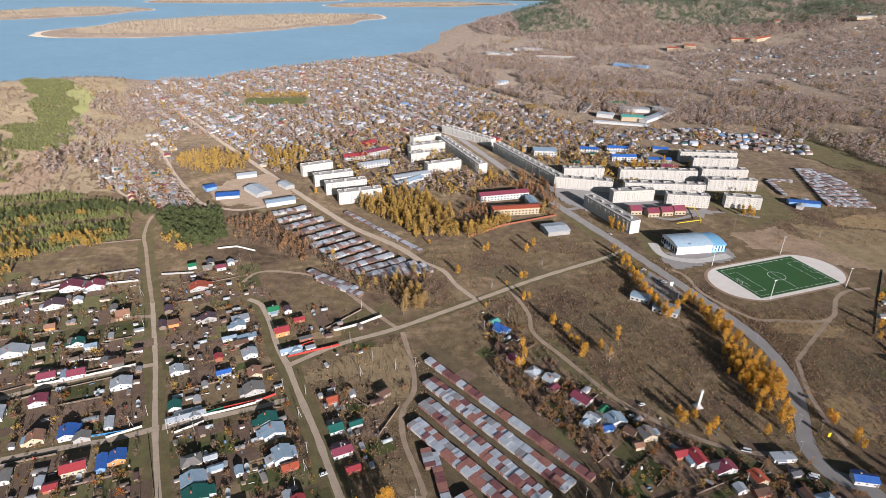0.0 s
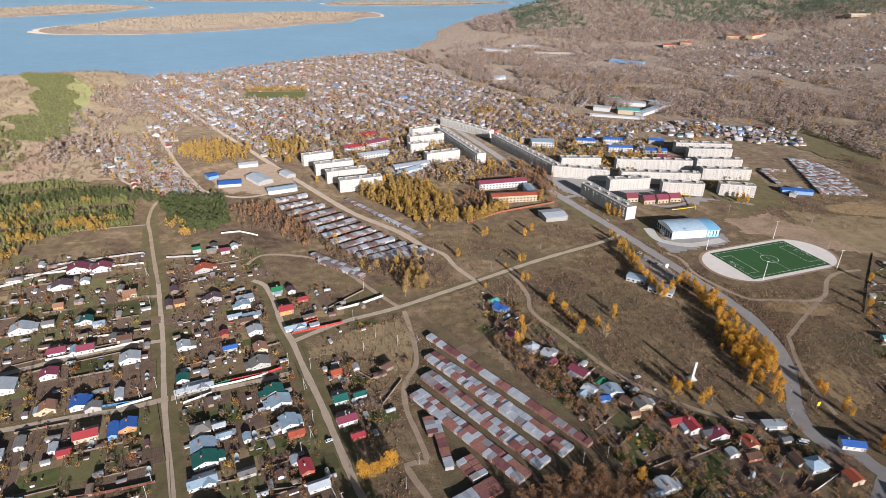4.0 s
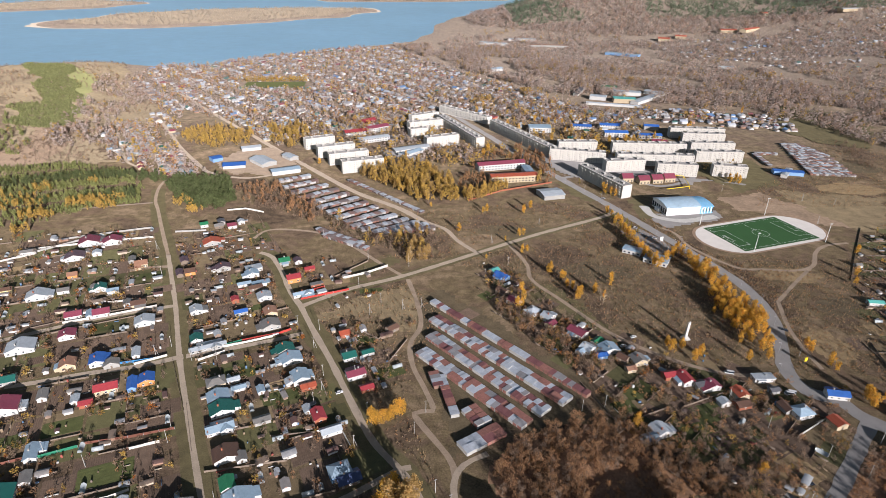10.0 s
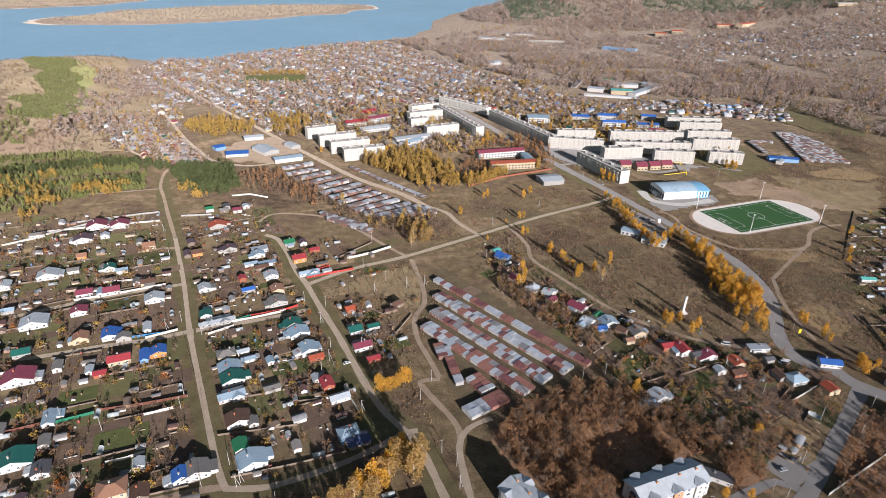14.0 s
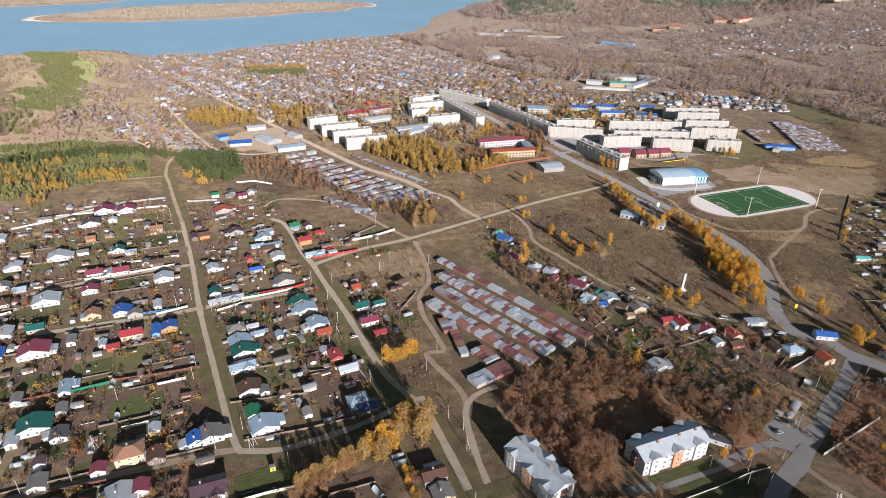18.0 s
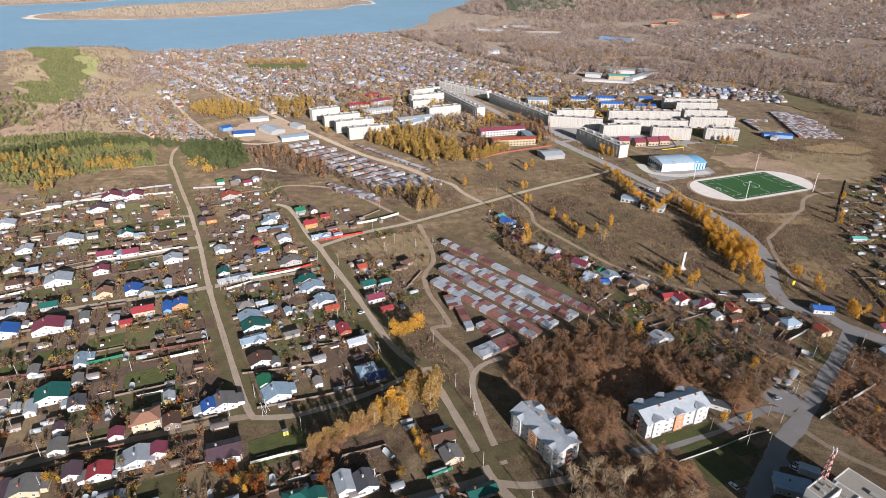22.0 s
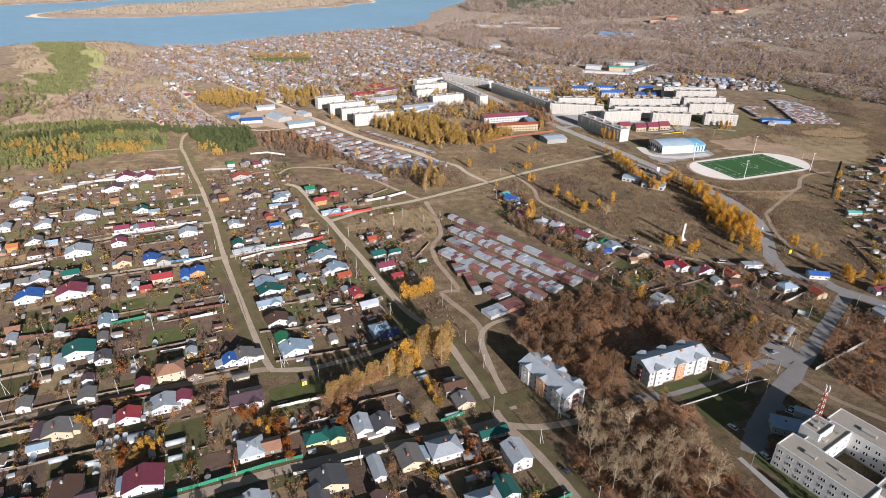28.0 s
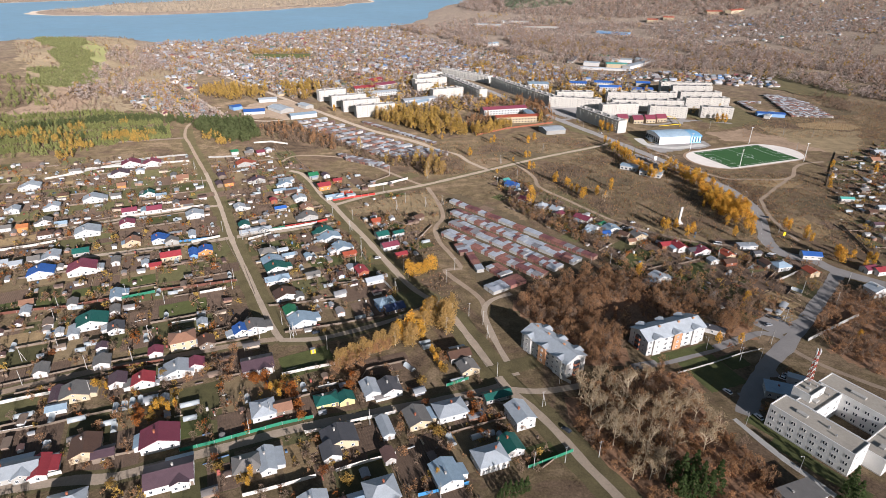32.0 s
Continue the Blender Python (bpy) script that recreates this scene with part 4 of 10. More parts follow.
def grow(seed, height, radius, clumps, leaves, size, shape="round", trunk=0.22, limbs=7, bare=0.25, thin=0.7, up=0.0):
    """Wood and crown of a tree: arrays for both."""
    rng = np.random.default_rng(seed)
    wood = [limb((0, 0, -0.3), (rng.normal(0, 0.2), rng.normal(0, 0.2), height * 0.8), trunk, trunk * 0.25, 5 if limbs else 3)]
    spots = []
    for k in range(clumps):
        if shape == "cone":
            t = (k + rng.random()) / clumps
            z = height * (bare + (1 - bare) * t)
            r = radius * (1 - t) * rng.uniform(0.6, 1.05) + 0.1
            a = k * 2.399 + rng.normal(0, 0.3)
            spots.append((r * np.cos(a), r * np.sin(a), z, radius * 0.30 * (1.15 - t)))
        else:
            a, t = rng.uniform(0, 2 * np.pi), rng.uniform(-1, 1)
            rr = np.sqrt(1 - t * t) * rng.uniform(0.35, 1.0)
            if shape == "tall":
                rr *= 1.15 - 0.35 * (t + 1)
            z = height * (bare + (1 - bare) * (0.5 + 0.5 * t))
            spots.append((radius * rr * np.cos(a), radius * rr * np.sin(a), z, radius * rng.uniform(0.25, 0.45)))
    for x, y, z, r in spots[:limbs]:
        wood.append(limb((0, 0, z * 0.55), (x * 0.9, y * 0.9, z), trunk * 0.4, trunk * 0.08, 4))
    pts = []
    per = max(1, leaves // clumps)
    for x, y, z, r in spots:
        p = rng.normal(size=(per, 3))
        p /= np.linalg.norm(p, axis=1)[:, None]
        p *= r * rng.uniform(0.4, 1.25, (per, 1))
        if shape == "cone":
            p[:, 2] *= 0.5
        elif shape == "tall":
            p[:, 2] *= 1.5
        pts.append(p + (x, y, z))
    return join(wood), cards(rng, np.vstack(pts), size, 0.35, thin, up)


def leafage(name, colour, **kw):
    m = material(name, colour, 0.85, dark=0.7, light=1.35, big=0.11, small=0.5, bump=0.0, vary=0.2, island=True, spec=0.15, **kw)
    # leaves let some light through
    nt = m.node_tree
    b = nt.nodes["Principled BSDF"]
    thin = nt.nodes.new("ShaderNodeBsdfTranslucent")
    mix = nt.nodes.new("ShaderNodeMixShader")
    mix.inputs[0].default_value = 0.5
    nt.links.new(b.inputs["Base Color"].links[0].from_socket, thin.inputs["Color"])
    nt.links.new(b.outputs[0], mix.inputs[1])
    nt.links.new(thin.outputs[0], mix.inputs[2])
    nt.links.new(mix.outputs[0], nt.nodes["Material Output"].inputs["Surface"])
    return m


LEAF = {
    "gold": leafage("golden_leaves", (0.56, 0.38, 0.11)),
    "amber": leafage("amber_leaves", (0.70, 0.43, 0.085)),
    "larch": leafage("yellow_green_leaves", (0.30, 0.24, 0.03)),
    "birch": leafage("thin_ochre_leaves", (0.47, 0.32, 0.13)),
    "orange": leafage("rust_orange_leaves", (0.42, 0.16, 0.045)),
    "brown": leafage("dry_brown_leaves", (0.45, 0.262, 0.14)),
    "pale": leafage("bare_pale_twigs", (0.44, 0.34, 0.22)),
    "spruce": leafage("dark_spruce_needles", (0.085, 0.125, 0.045)),
    "pine": leafage("green_pine_needles", (0.30, 0.315, 0.125)),
    "oldpine": leafage("dark_pine_needles", (0.135, 0.16, 0.07)),
    "wood": leafage("dull_brown_oak_leaves", (0.38, 0.225, 0.125)),
    "island": leafage("pale_island_twigs", (0.47, 0.40, 0.33)),
    "meadow": leafage("bright_young_pines", (0.30, 0.31, 0.14)),
    # grey twigs, paled further so the colour carries the distance haze
    "valley": leafage("hazed_grey_valley_twigs", (0.49, 0.405, 0.36)),
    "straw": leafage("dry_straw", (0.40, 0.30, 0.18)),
    # the two hill tones are lightened towards grey to paint in haze
    "hillpine": leafage("hazed_pine_needles", (0.20, 0.245, 0.165)),
    "hillbrown": leafage("hazed_rusty_leaves", (0.46, 0.335, 0.27)),
    "twig": leafage("grey_brown_twigs", (0.31, 0.225, 0.165)),
}
LEAF["ochre_shrub"] = leafage("ochre_shrub_leaves", (0.38, 0.25, 0.075))
LEAF["red_shrub"] = leafage("rust_red_shrub_leaves", (0.30, 0.12, 0.05))
LEAF["brown_shrub"] = LEAF["brown"]
SHAPES = {
    "gold": dict(height=12, radius=3.3, clumps=26, leaves=800, size=0.36, shape="tall"),
    "larch": dict(height=9, radius=2.2, clumps=18, leaves=480, size=0.33, shape="cone", bare=0.1),
    "birch": dict(height=12.5, radius=3.3, clumps=30, leaves=1150, size=0.36, shape="tall", limbs=14, bare=0.06),
    "orange": dict(height=8, radius=3.4, clumps=18, leaves=800, size=0.3),
    "brown": dict(height=10, radius=4.0, clumps=26, leaves=700, size=0.5, limbs=12, thin=0.22, up=0.7),
    "spruce": dict(height=14, radius=3.2, clumps=40, leaves=800, size=0.45, shape="cone", bare=0.06),
    "ochre_shrub": dict(height=4.2, radius=3.0, clumps=22, leaves=520, size=0.3, bare=0.05, trunk=0.1),
    "red_shrub": dict(height=4.0, radius=2.8, clumps=22, leaves=520, size=0.3, bare=0.05, trunk=0.1),
    "brown_shrub": dict(height=4.6, radius=2.8, clumps=22, leaves=420, size=0.36, bare=0.05, trunk=0.1, thin=0.3, up=0.4),
    "pine": dict(height=13, radius=2.7, clumps=18, leaves=300, size=0.55, shape="cone", bare=0.3),
}
TREE_WORDS = {"gold": ("golden-leaved autumn tree with a dense upright crown", "tree"), "larch": ("yellow-green young larch with a pointed crown", "tree"), "birch": ("tall thin birch with sparse ochre leaves", "tree"), "orange": ("rust-orange autumn garden tree", "tree"), "brown": ("brown-leaved oak-like tree in late autumn", "tree"), "ochre_shrub": ("broad golden-ochre garden shrub", "shrub"), "red_shrub": ("broad rust-red autumn garden shrub", "shrub"), "brown_shrub": ("half-bare brown garden shrub", "shrub"), "pale": ("tall bare tree with pale branches", "tree"), "spruce": ("dark green pointed spruce", "tree"), "pine": ("green pine with a bare lower trunk", "tree")}
PALE_BARK = material("pale_bark", (0.52, 0.43, 0.31), 0.9, dark=0.75, light=1.2, bump=0.3)


def bare_tree(seed, height=15.5):
    """Trunk and branches forking three times, with a haze of fine twigs."""
    rng = np.random.default_rng(seed)
    wood, tips = [], []

    def branch(p, d, length, r, depth):
        q = p + d * length
        wood.append(limb(p, q, r, r * 0.55, 5 if depth == 0 else 4))
        if depth == 3:
            tips.append(q)
            return
        for _ in range(4 if depth else 8):
            e = d + rng.normal(0, 0.42, 3)
            e[2] = abs(e[2]) * 0.8 + 0.3
            branch(p + d * length * rng.uniform(0.55, 1.0), e / np.linalg.norm(e), length * rng.uniform(0.5, 0.72), r * 0.5, depth + 1)

    branch(np.array([0, 0, -0.3]), np.array([0.02, 0.03, 1.0]), height * 0.42, 0.24, 0)
    pts = np.repeat(np.array(tips), 3, axis=0) + rng.normal(0, 0.5, (len(tips) * 3, 3))
    v, f = cards(rng, pts, 0.7, 0.1, up=0.9)
    m = v.reshape(-1, 4, 3)
    mid = m.mean(1, keepdims=True)
    side = m[:, 1:2] - m[:, 3:4]
    m[:, 1] = mid[:, 0] + side[:, 0] * 0.08
    m[:, 3] = mid[:, 0] - side[:, 0] * 0.08
    return join(wood), (m.reshape(-1, 3), f)


def wood_and_crown(kind, seed):
    if kind == "pale":
        return bare_tree(seed)
    return grow(seed, **SHAPES[kind])


TREES = {}
for kind in ("gold", "larch", "birch", "orange", "brown", "spruce", "pale", "ochre_shrub", "red_shrub", "brown_shrub"):
    TREES[kind] = []
    for s in range(3):
        (wv, wf), (cv, cf) = wood_and_crown(kind, 11 + s)
        TREES[kind].append((fast_mesh("trunk", wv, wf, [PALE_BARK if kind in ("pale", "birch") else BARK]), fast_mesh("crown", cv, cf, [LEAF["amber" if kind == "gold" else kind]])))
TREE_SPOTS = []


def tree(kind, x, y, scale=1.0):
    rng = random.Random(int(x * 17 + y * 5))
    ob = thing("shrub" if "shrub" in kind else "tree", x, y, rng.uniform(0, 360), terrain(x, y), *TREE_WORDS[kind], "trees")
    s = scale * rng.uniform(0.85, 1.18)
    ob.scale = (s, s, s * rng.uniform(0.9, 1.12))
    trunk, crown = rng.choice(TREES[kind])
    share("trunk", trunk, ob, Matrix())
    share("crown", crown, ob, Matrix())
    TREE_SPOTS.append((x, y))


def inside(poly, x, y):
    hit = False
    for (x0, y0), (x1, y1) in zip(poly, poly[1:] + poly[:1]):
        if (y0 > y) != (y1 > y) and x < (x1 - x0) * (y - y0) / (y1 - y0) + x0:
            hit = not hit
    return hit


def drape(name, poly, mat, label, cell=4.0, lift=0.012):
    """A patch of ground cover lying on the terrain, with a ragged edge."""
    xs_, ys_ = [p[0] for p in poly], [p[1] for p in poly]
    spot, verts, faces = {}, [], []

    def corner(i, j):
        if (i, j) not in spot:
            x, y = i * cell + 1.2 * noise.noise(Vector((i * 0.9, j * 0.9, 3))) * cell * 0.4, j * cell
            spot[(i, j)] = len(verts)
            verts.append((x, y, terrain(x, y) + (lift if y < 640 else 0.6 + lift * 10)))
        return spot[(i, j)]

    for j in range(int(min(ys_) // cell), int(max(ys_) // cell) + 1):
        for i in range(int(min(xs_) // cell), int(max(xs_) // cell) + 1):
            x, y = (i + 0.5) * cell, (j + 0.5) * cell
            wob = noise.noise_vector(Vector((x * 0.05, y * 0.05, 1.0))) * cell * 2.2
            if inside(poly, x + wob.x, y + wob.y):
                faces.append((corner(i, j), corner(i + 1, j), corner(i + 1, j + 1), corner(i, j + 1)))
    ob = mesh_part(name, verts, faces, mat)
    return tagged(ob, label, "ground cover", kind="structure")


def scatter(poly, count, rng, clear=None, gap=0.0):
    """Random spots in an outline; clear(x, y) says whether a spot is free."""
    xs_, ys_ = [p[0] for p in poly], [p[1] for p in poly]
    out, cell = [], {}
    tries = 0
    while len(out) < count and tries < count * 12:
        tries += 1
        x, y = rng.uniform(min(xs_), max(xs_)), rng.uniform(min(ys_), max(ys_))
        if not inside(poly, x, y) or (clear and not clear(x, y)):
            continue
        if gap:
            key = (int(x // gap), int(y // gap))
            if key in cell:
                continue
            cell[key] = True
        out.append((x, y))
    return out


def built_grid():
    grid = {}
    for x, y, r in BUILT + ROADLINE:
        for i in range(int((x - r) // 4), int((x + r) // 4) + 1):
            for j in range(int((y - r) // 4), int((y + r) // 4) + 1):
                grid.setdefault((i, j), []).append((x, y, r))
    return grid


def mass(name, templates, spots, mats, label, category, seed, lo=0.7, hi=1.25):
    """Many alike small growths or things as one object: each spot takes a template, turned and scaled at random."""
    rng = np.random.default_rng(seed)
    V, Q, M, n = [], [], [], 0
    for sx, sy, *rest in spots:
        v, q, mi = templates[rng.integers(len(templates))]
        s = rng.uniform(lo, hi) * (rest[0] if rest else 1.0)
        a = rng.uniform(0, 2 * np.pi) if len(rest) < 2 else rest[1]
        c, d = np.cos(a) * s, np.sin(a) * s
        w = np.column_stack((v[:, 0] * c - v[:, 1] * d + sx, v[:, 0] * d + v[:, 1] * c + sy, v[:, 2] * s * rng.uniform(0.9, 1.15) + terrain(sx, sy)))
        V.append(w)
        Q.append(q + n)
        M.append(mi)
        n += len(v)
    ob = new(name, fast_mesh(name, np.vstack(V), np.vstack(Q), mats, np.concatenate(M)))
    return tagged(ob, label, category, kind="stuff")


def template(kind, seed, **shape):
    (wv, wf), (cv, cf) = grow(seed, **shape)
    if shape["trunk"] < 0.08:
        return cv, cf, np.ones(len(cf), int)
    v, q = join([(wv, wf), (cv, cf)])
    return v, q, np.r_[np.zeros(len(wf), int), np.ones(len(cf), int)]


# ---- fences, poles, lamps ----
FENCES = {
    "white": (PANEL, "pale concrete slab fence along the plots"), "green": (metal_roof("green_fence_sheet", (0.03, 0.20, 0.12)), "green sheet-metal garden fence"),
    "brown": (metal_roof("brown_fence_sheet", (0.17, 0.07, 0.05)), "dark red-brown sheet fence along the lane"), "wood": (WALLS["wood"], "weathered grey-brown board fence"),
    "blue": (metal_roof("blue_fence_sheet", (0.06, 0.25, 0.50)), "blue sheet-metal garden fence"), "red": (metal_roof("red_fence_sheet", (0.42, 0.05, 0.04)), "bright red sheet-metal fence"),
    "grey": (CONCRETE, "grey concrete slab fence"), "brick": (WALLS["brickred"], "low red-brown brick boundary wall"),
}


def fence(x0, y0, x1, y1, kind, h=1.8):
    mat, label = FENCES[kind]
    d = Vector((x1 - x0, y1 - y0))
    L = d.length
    yaw = math.degrees(math.atan2(d.y, d.x))
    rng = random.Random(int(x0 * 5 + y0 * 3))
    ob = thing("fence", x0, y0, yaw, 0, label, "fence", "fences")
    n = max(1, round(L / 7))
    w = L / n
    ends = boxes("post", [(-0.08, -0.08, -0.2, 0.08, 0.08, h + 0.12)], STEEL if kind not in ("white", "grey", "wood", "brick") else mat)
    post = ends.data
    bpy.data.objects.remove(ends)
    for k in range(n):
        a, b = k * w + 0.09, (k + 1) * w - 0.09
        dz = rng.uniform(-0.12, 0.1)
        boxes("panel", [(a, -0.04, 0.05, b, 0.04, h + dz)], mat, ob)
    for k in range(n + 1):
        share("post", post, ob, pose(k * w, 0, 0))


def shared_geo(name, parts, mat):
    v, f = join(parts)
    return fast_mesh(name, v, f, [mat])


POLE_POST = shared_geo("post", [limb((0, 0, -0.3), (0, 0, 9), 0.16, 0.10, 6)], CONCRETE)
POLE_ARM = shared_geo("crossarm", [limb((-1.0, 0, 8.5), (1.0, 0, 8.5), 0.07, 0.07, 4)], STEEL)
POLE_STAY = shared_geo("stay", [limb((1.8, 0, -0.2), (0, 0, 7.2), 0.13, 0.10, 5)], CONCRETE)


def pole(x, y):
    rng = random.Random(int(x * 7 + y * 3))
    ob = thing("utility_pole", x, y, rng.choice((24, 114, 30)) + rng.uniform(-8, 8), 0, "pale concrete power line pole with a crossarm", "utility pole", "utility poles")
    share("post", POLE_POST, ob, Matrix())
    share("crossarm", POLE_ARM, ob, Matrix())
    if rng.random() < 0.4:
        share("stay", POLE_STAY, ob, Matrix())


LAMP_POST = shared_geo("post", [limb((0, 0, -0.2), (0, 0, 8.2), 0.12, 0.07, 6)], STEEL)
LAMP_ARM = shared_geo("arm", [limb((0, 0, 8.1), (1.8, 0, 8.7), 0.05, 0.04, 5)], STEEL)
LAMP_HEAD = shared_geo("head", [limb((1.7, 0, 8.68), (2.4, 0, 8.75), 0.14, 0.1, 6)], FRAME)


def street_lamp(x, y):
    ob = thing("street_lamp", x, y, 200, 0, "grey steel street lamp beside the road", "street lamp", "street lamps")
    for name, me in (("post", LAMP_POST), ("arm", LAMP_ARM), ("head", LAMP_HEAD)):
        share(name, me, ob, Matrix())


MAST_POST = shared_geo("post", [limb((0, 0, -0.3), (0, 0, 19), 0.32, 0.16, 8)], FRAME)


def flood_mast(x, y):
    ob = thing("floodlight_mast", x, y, 0, 0, "tall pale floodlight mast beside the football pitch", "floodlight", "floodlight masts")
    share("post", MAST_POST, ob, Matrix())
    boxes("platform", [(-1.2, -0.5, 18.8, 1.2, 0.5, 18.95)], STEEL, ob)
    for k in range(4):
        boxes("lamp", [(-1.1 + k * 0.6, -0.62, 19.0, -0.7 + k * 0.6, -0.35, 19.5)], FRAME, ob)


def plot(name, x, y, L, W, yaw, mat, label):
    """A patch of lawn or dug soil, a little proud of the ground, with an uneven edge; soil lies in furrows."""
    rng = random.Random(int(x * 3 + y * 11))
    verts, faces = [], []
    nx_, ny_ = max(2, int(L / 1.6)), max(2, int(W / 1.1))
    rough = 0.05 if name == "garden_bed" else 0.03
    lift = 0.02 + rng.random() * 0.02
    for j in range(ny_ + 1):
        for i in range(nx_ + 1):
            edge = i in (0, nx_) or j in (0, ny_)
            u, v = L * (i / nx_ - 0.5), W * (j / ny_ - 0.5)
            if edge:
                u, v = u * rng.uniform(0.95, 1.0), v * rng.uniform(0.94, 1.0)
            z = -0.06 if edge else lift + (rough * (j % 2) + rng.uniform(0, 0.04))
            verts.append((u, v, z))
    w = nx_ + 1
    for j in range(ny_):
        for i in range(nx_):
            faces.append((j * w + i, j * w + i + 1, (j + 1) * w + i + 1, (j + 1) * w + i))
    ob = mesh_part(name, verts, faces, mat)
    ob.matrix_basis = pose(x, y, 0.015, 0, 0, yaw)
    return tagged(ob, label, "garden plot", "village garden plots", "structure")

# ---- halls, schools and flats ----
brick_flats(95.8, 142.2, 21.8, 38.1, 14, "white three-storey flats with grey gabled roof and orange bays")
brick_flats(30.9, 126.6, 123.6, 32.7, 13.5, "white three-storey flats with brick balconies and grey roof")
clinic_wing("clinic_front_wing", 132.4, 67.0, -57.8, 35.0, 12, 3, "three-storey white clinic wing with flat pale roof", 8)
clinic_wing("clinic_rear_wing", 166.0, 77.5, -57.8, 47.2, 12, 3, "three-storey white clinic rear wing across the yard", 12)
clinic_wing("clinic_link", 142.3, 83.3, 32.2, 22.0, 9, 3, "white clinic link building with flat roof", 3, False)
clinic_wing("clinic_tower", 138.6, 86.2, 32.2, 12.0, 8, 4, "white clinic stair tower with parapet roof", 2, False)
clinic_wing("clinic_link", 157.2, 59.4, 32.2, 22.0, 10, 2, "lower white clinic link building with flat roof", 3, False)
MAST_AT = (141.9, 92.2)

# ---- apartment blocks ----
block(-187.0, 750.0, 30.0, 41.4, 12, 5)
block(-157.7, 713.4, 25.6, 50.3, 12, 5)
block(-136.3, 684.2, 23.5, 51.3, 12, 5)
block(-113.9, 653.5, 21.5, 52.1, 12, 5)
block(-48.6, 904.6, 33.7, 50.8, 12, 5)
block(-44.7, 857.1, 27.5, 57.0, 12, 5)
block(-17.8, 770.1, 25.8, 50.1, 12, 5)
block(-53.3, 810.0, 25.6, 27.9, 12, 5)
block(162.6, 710.1, -11.2, 72.3, 12, 5)
block(170.5, 754.5, 3.5, 54.1, 12, 5)
block(268.9, 752.7, -0.3, 101.5, 12, 5)
block(260.6, 699.0, -1.2, 99.0, 12, 5)
block(214.2, 672.6, 9.4, 51.9, 12, 5)
block(276.3, 660.8, -5.1, 48.8, 12, 5)
block(368.2, 841.8, -1.9, 81.1, 12, 5)
block(366.5, 811.9, -1.0, 61.6, 12, 5)
block(359.5, 761.6, -0.7, 60.6, 12, 5)
block(351.5, 718.4, -0.3, 62.0, 12, 5)
block(340.6, 658.2, -9.3, 40.2, 12, 5)
block(175.1, 614.1, 114.3, 83.6, -13, 5)
block(98.6, 793.0, 115.9, 170.4, -13, 5)
block(7.6, 831.1, 113.4, 147.7, 13, 5)
block(18.5, 942.1, 133.7, 113.7, -12, 4)


# ---- patches of ground cover ----
drape("sand_scar", [(-623, 838), (-612, 854), (-580, 833), (-557, 788), (-585, 783)], SAND, "pale sandy scar in the eroded slope", lift=0.012)
PALE_EARTH = material("pale_tan_earth", (0.245, 0.192, 0.125), 0.97, dark=0.6, light=1.35, big=0.02, small=0.2, bump=0.6)
MEADOW_GREEN = material("pale_green_meadow", (0.23, 0.23, 0.10), 0.97, dark=0.8, light=1.2, big=0.03, small=0.3, bump=0.3)
drape("ravine_earth", WEST_CLEAR, PALE_EARTH, "bare tan earth of the eroded ravine", cell=8.0, lift=0.0)
drape("hill_meadow", [(-815, 1225), (-718, 1158), (-626, 942), (-600, 860), (-640, 946)], MEADOW_GREEN, "pale green meadow on the river rise", cell=6.0, lift=0.05)
drape("eroded_slope", [(-596, 646), (-597, 750), (-635, 838), (-672, 945), (-662, 974), (-578, 849), (-531, 731), (-510, 632), (-542, 569)], ERODED, "bare tan eroded slope below the pines", lift=0.012)
drape("grass_strip", [(-21, 356), (-12, 367), (88, 249), (69, 224), (46, 210), (29, 210), (1, 189), (-15, 264), (-30, 289)], WEEDY, "brown weedy grass between the garage rows", lift=0.012)
drape("grass_strip", [(60, 373), (83, 371), (112, 314), (99, 308), (77, 331), (61, 351)], OLIVE, "green-brown grass strip beside the track", lift=0.012)
drape("bare_earth", [(305, 579), (353, 601), (383, 557), (403, 508), (379, 506), (342, 537), (302, 547)], ERODED, "bare reddish earth beyond the football ground", lift=0.012)
drape("yellow_grass", [(271, 705), (388, 780), (403, 683), (389, 628), (332, 600), (320, 632)], OLIVE, "worn olive grass behind the apartment blocks", lift=0.012)
drape("leaf_litter", [(32, 80), (43, 102), (68, 117), (88, 117), (98, 111), (98, 86), (105, 62), (106, 34), (82, 19), (52, 26), (39, 57)], LITTER, "rust-brown fallen leaves under the bare trees", lift=0.0075)
drape("leaf_litter", [(15, 176), (39, 207), (95, 224), (114, 194), (145, 168), (150, 146), (132, 145), (125, 168), (78, 153), (67, 124), (49, 119), (48, 134), (25, 160)], LITTER, "rust-brown fallen leaves in the wood", lift=0.0075)
drape("leaf_litter", [(192, 169), (226, 202), (253, 196), (280, 170), (230, 108), (196, 112), (179, 140)], LITTER, "rust-brown fallen leaves beside the road", lift=0.0075)
drape("forecourt", [(119, 104), (140, 123), (146, 119), (131, 104), (129, 95), (118, 85), (113, 91)], ASPHALT, "grey asphalt forecourt beside the clinic", lift=0.03)
drape("field_grass", [(-110, 323), (-67, 354), (-43, 369), (-31, 362), (-25, 323), (-26, 300), (-37, 305), (-63, 328), (-92, 316)], TAN_GRASS, "tan dry grass between the gravel road and the gardens", lift=0.0165)
drape("field_grass", [(377, 611), (424, 597), (495, 593), (430, 497), (403, 505), (380, 551)], TAN_GRASS, "tan dry grass on the open field", lift=0.0165)
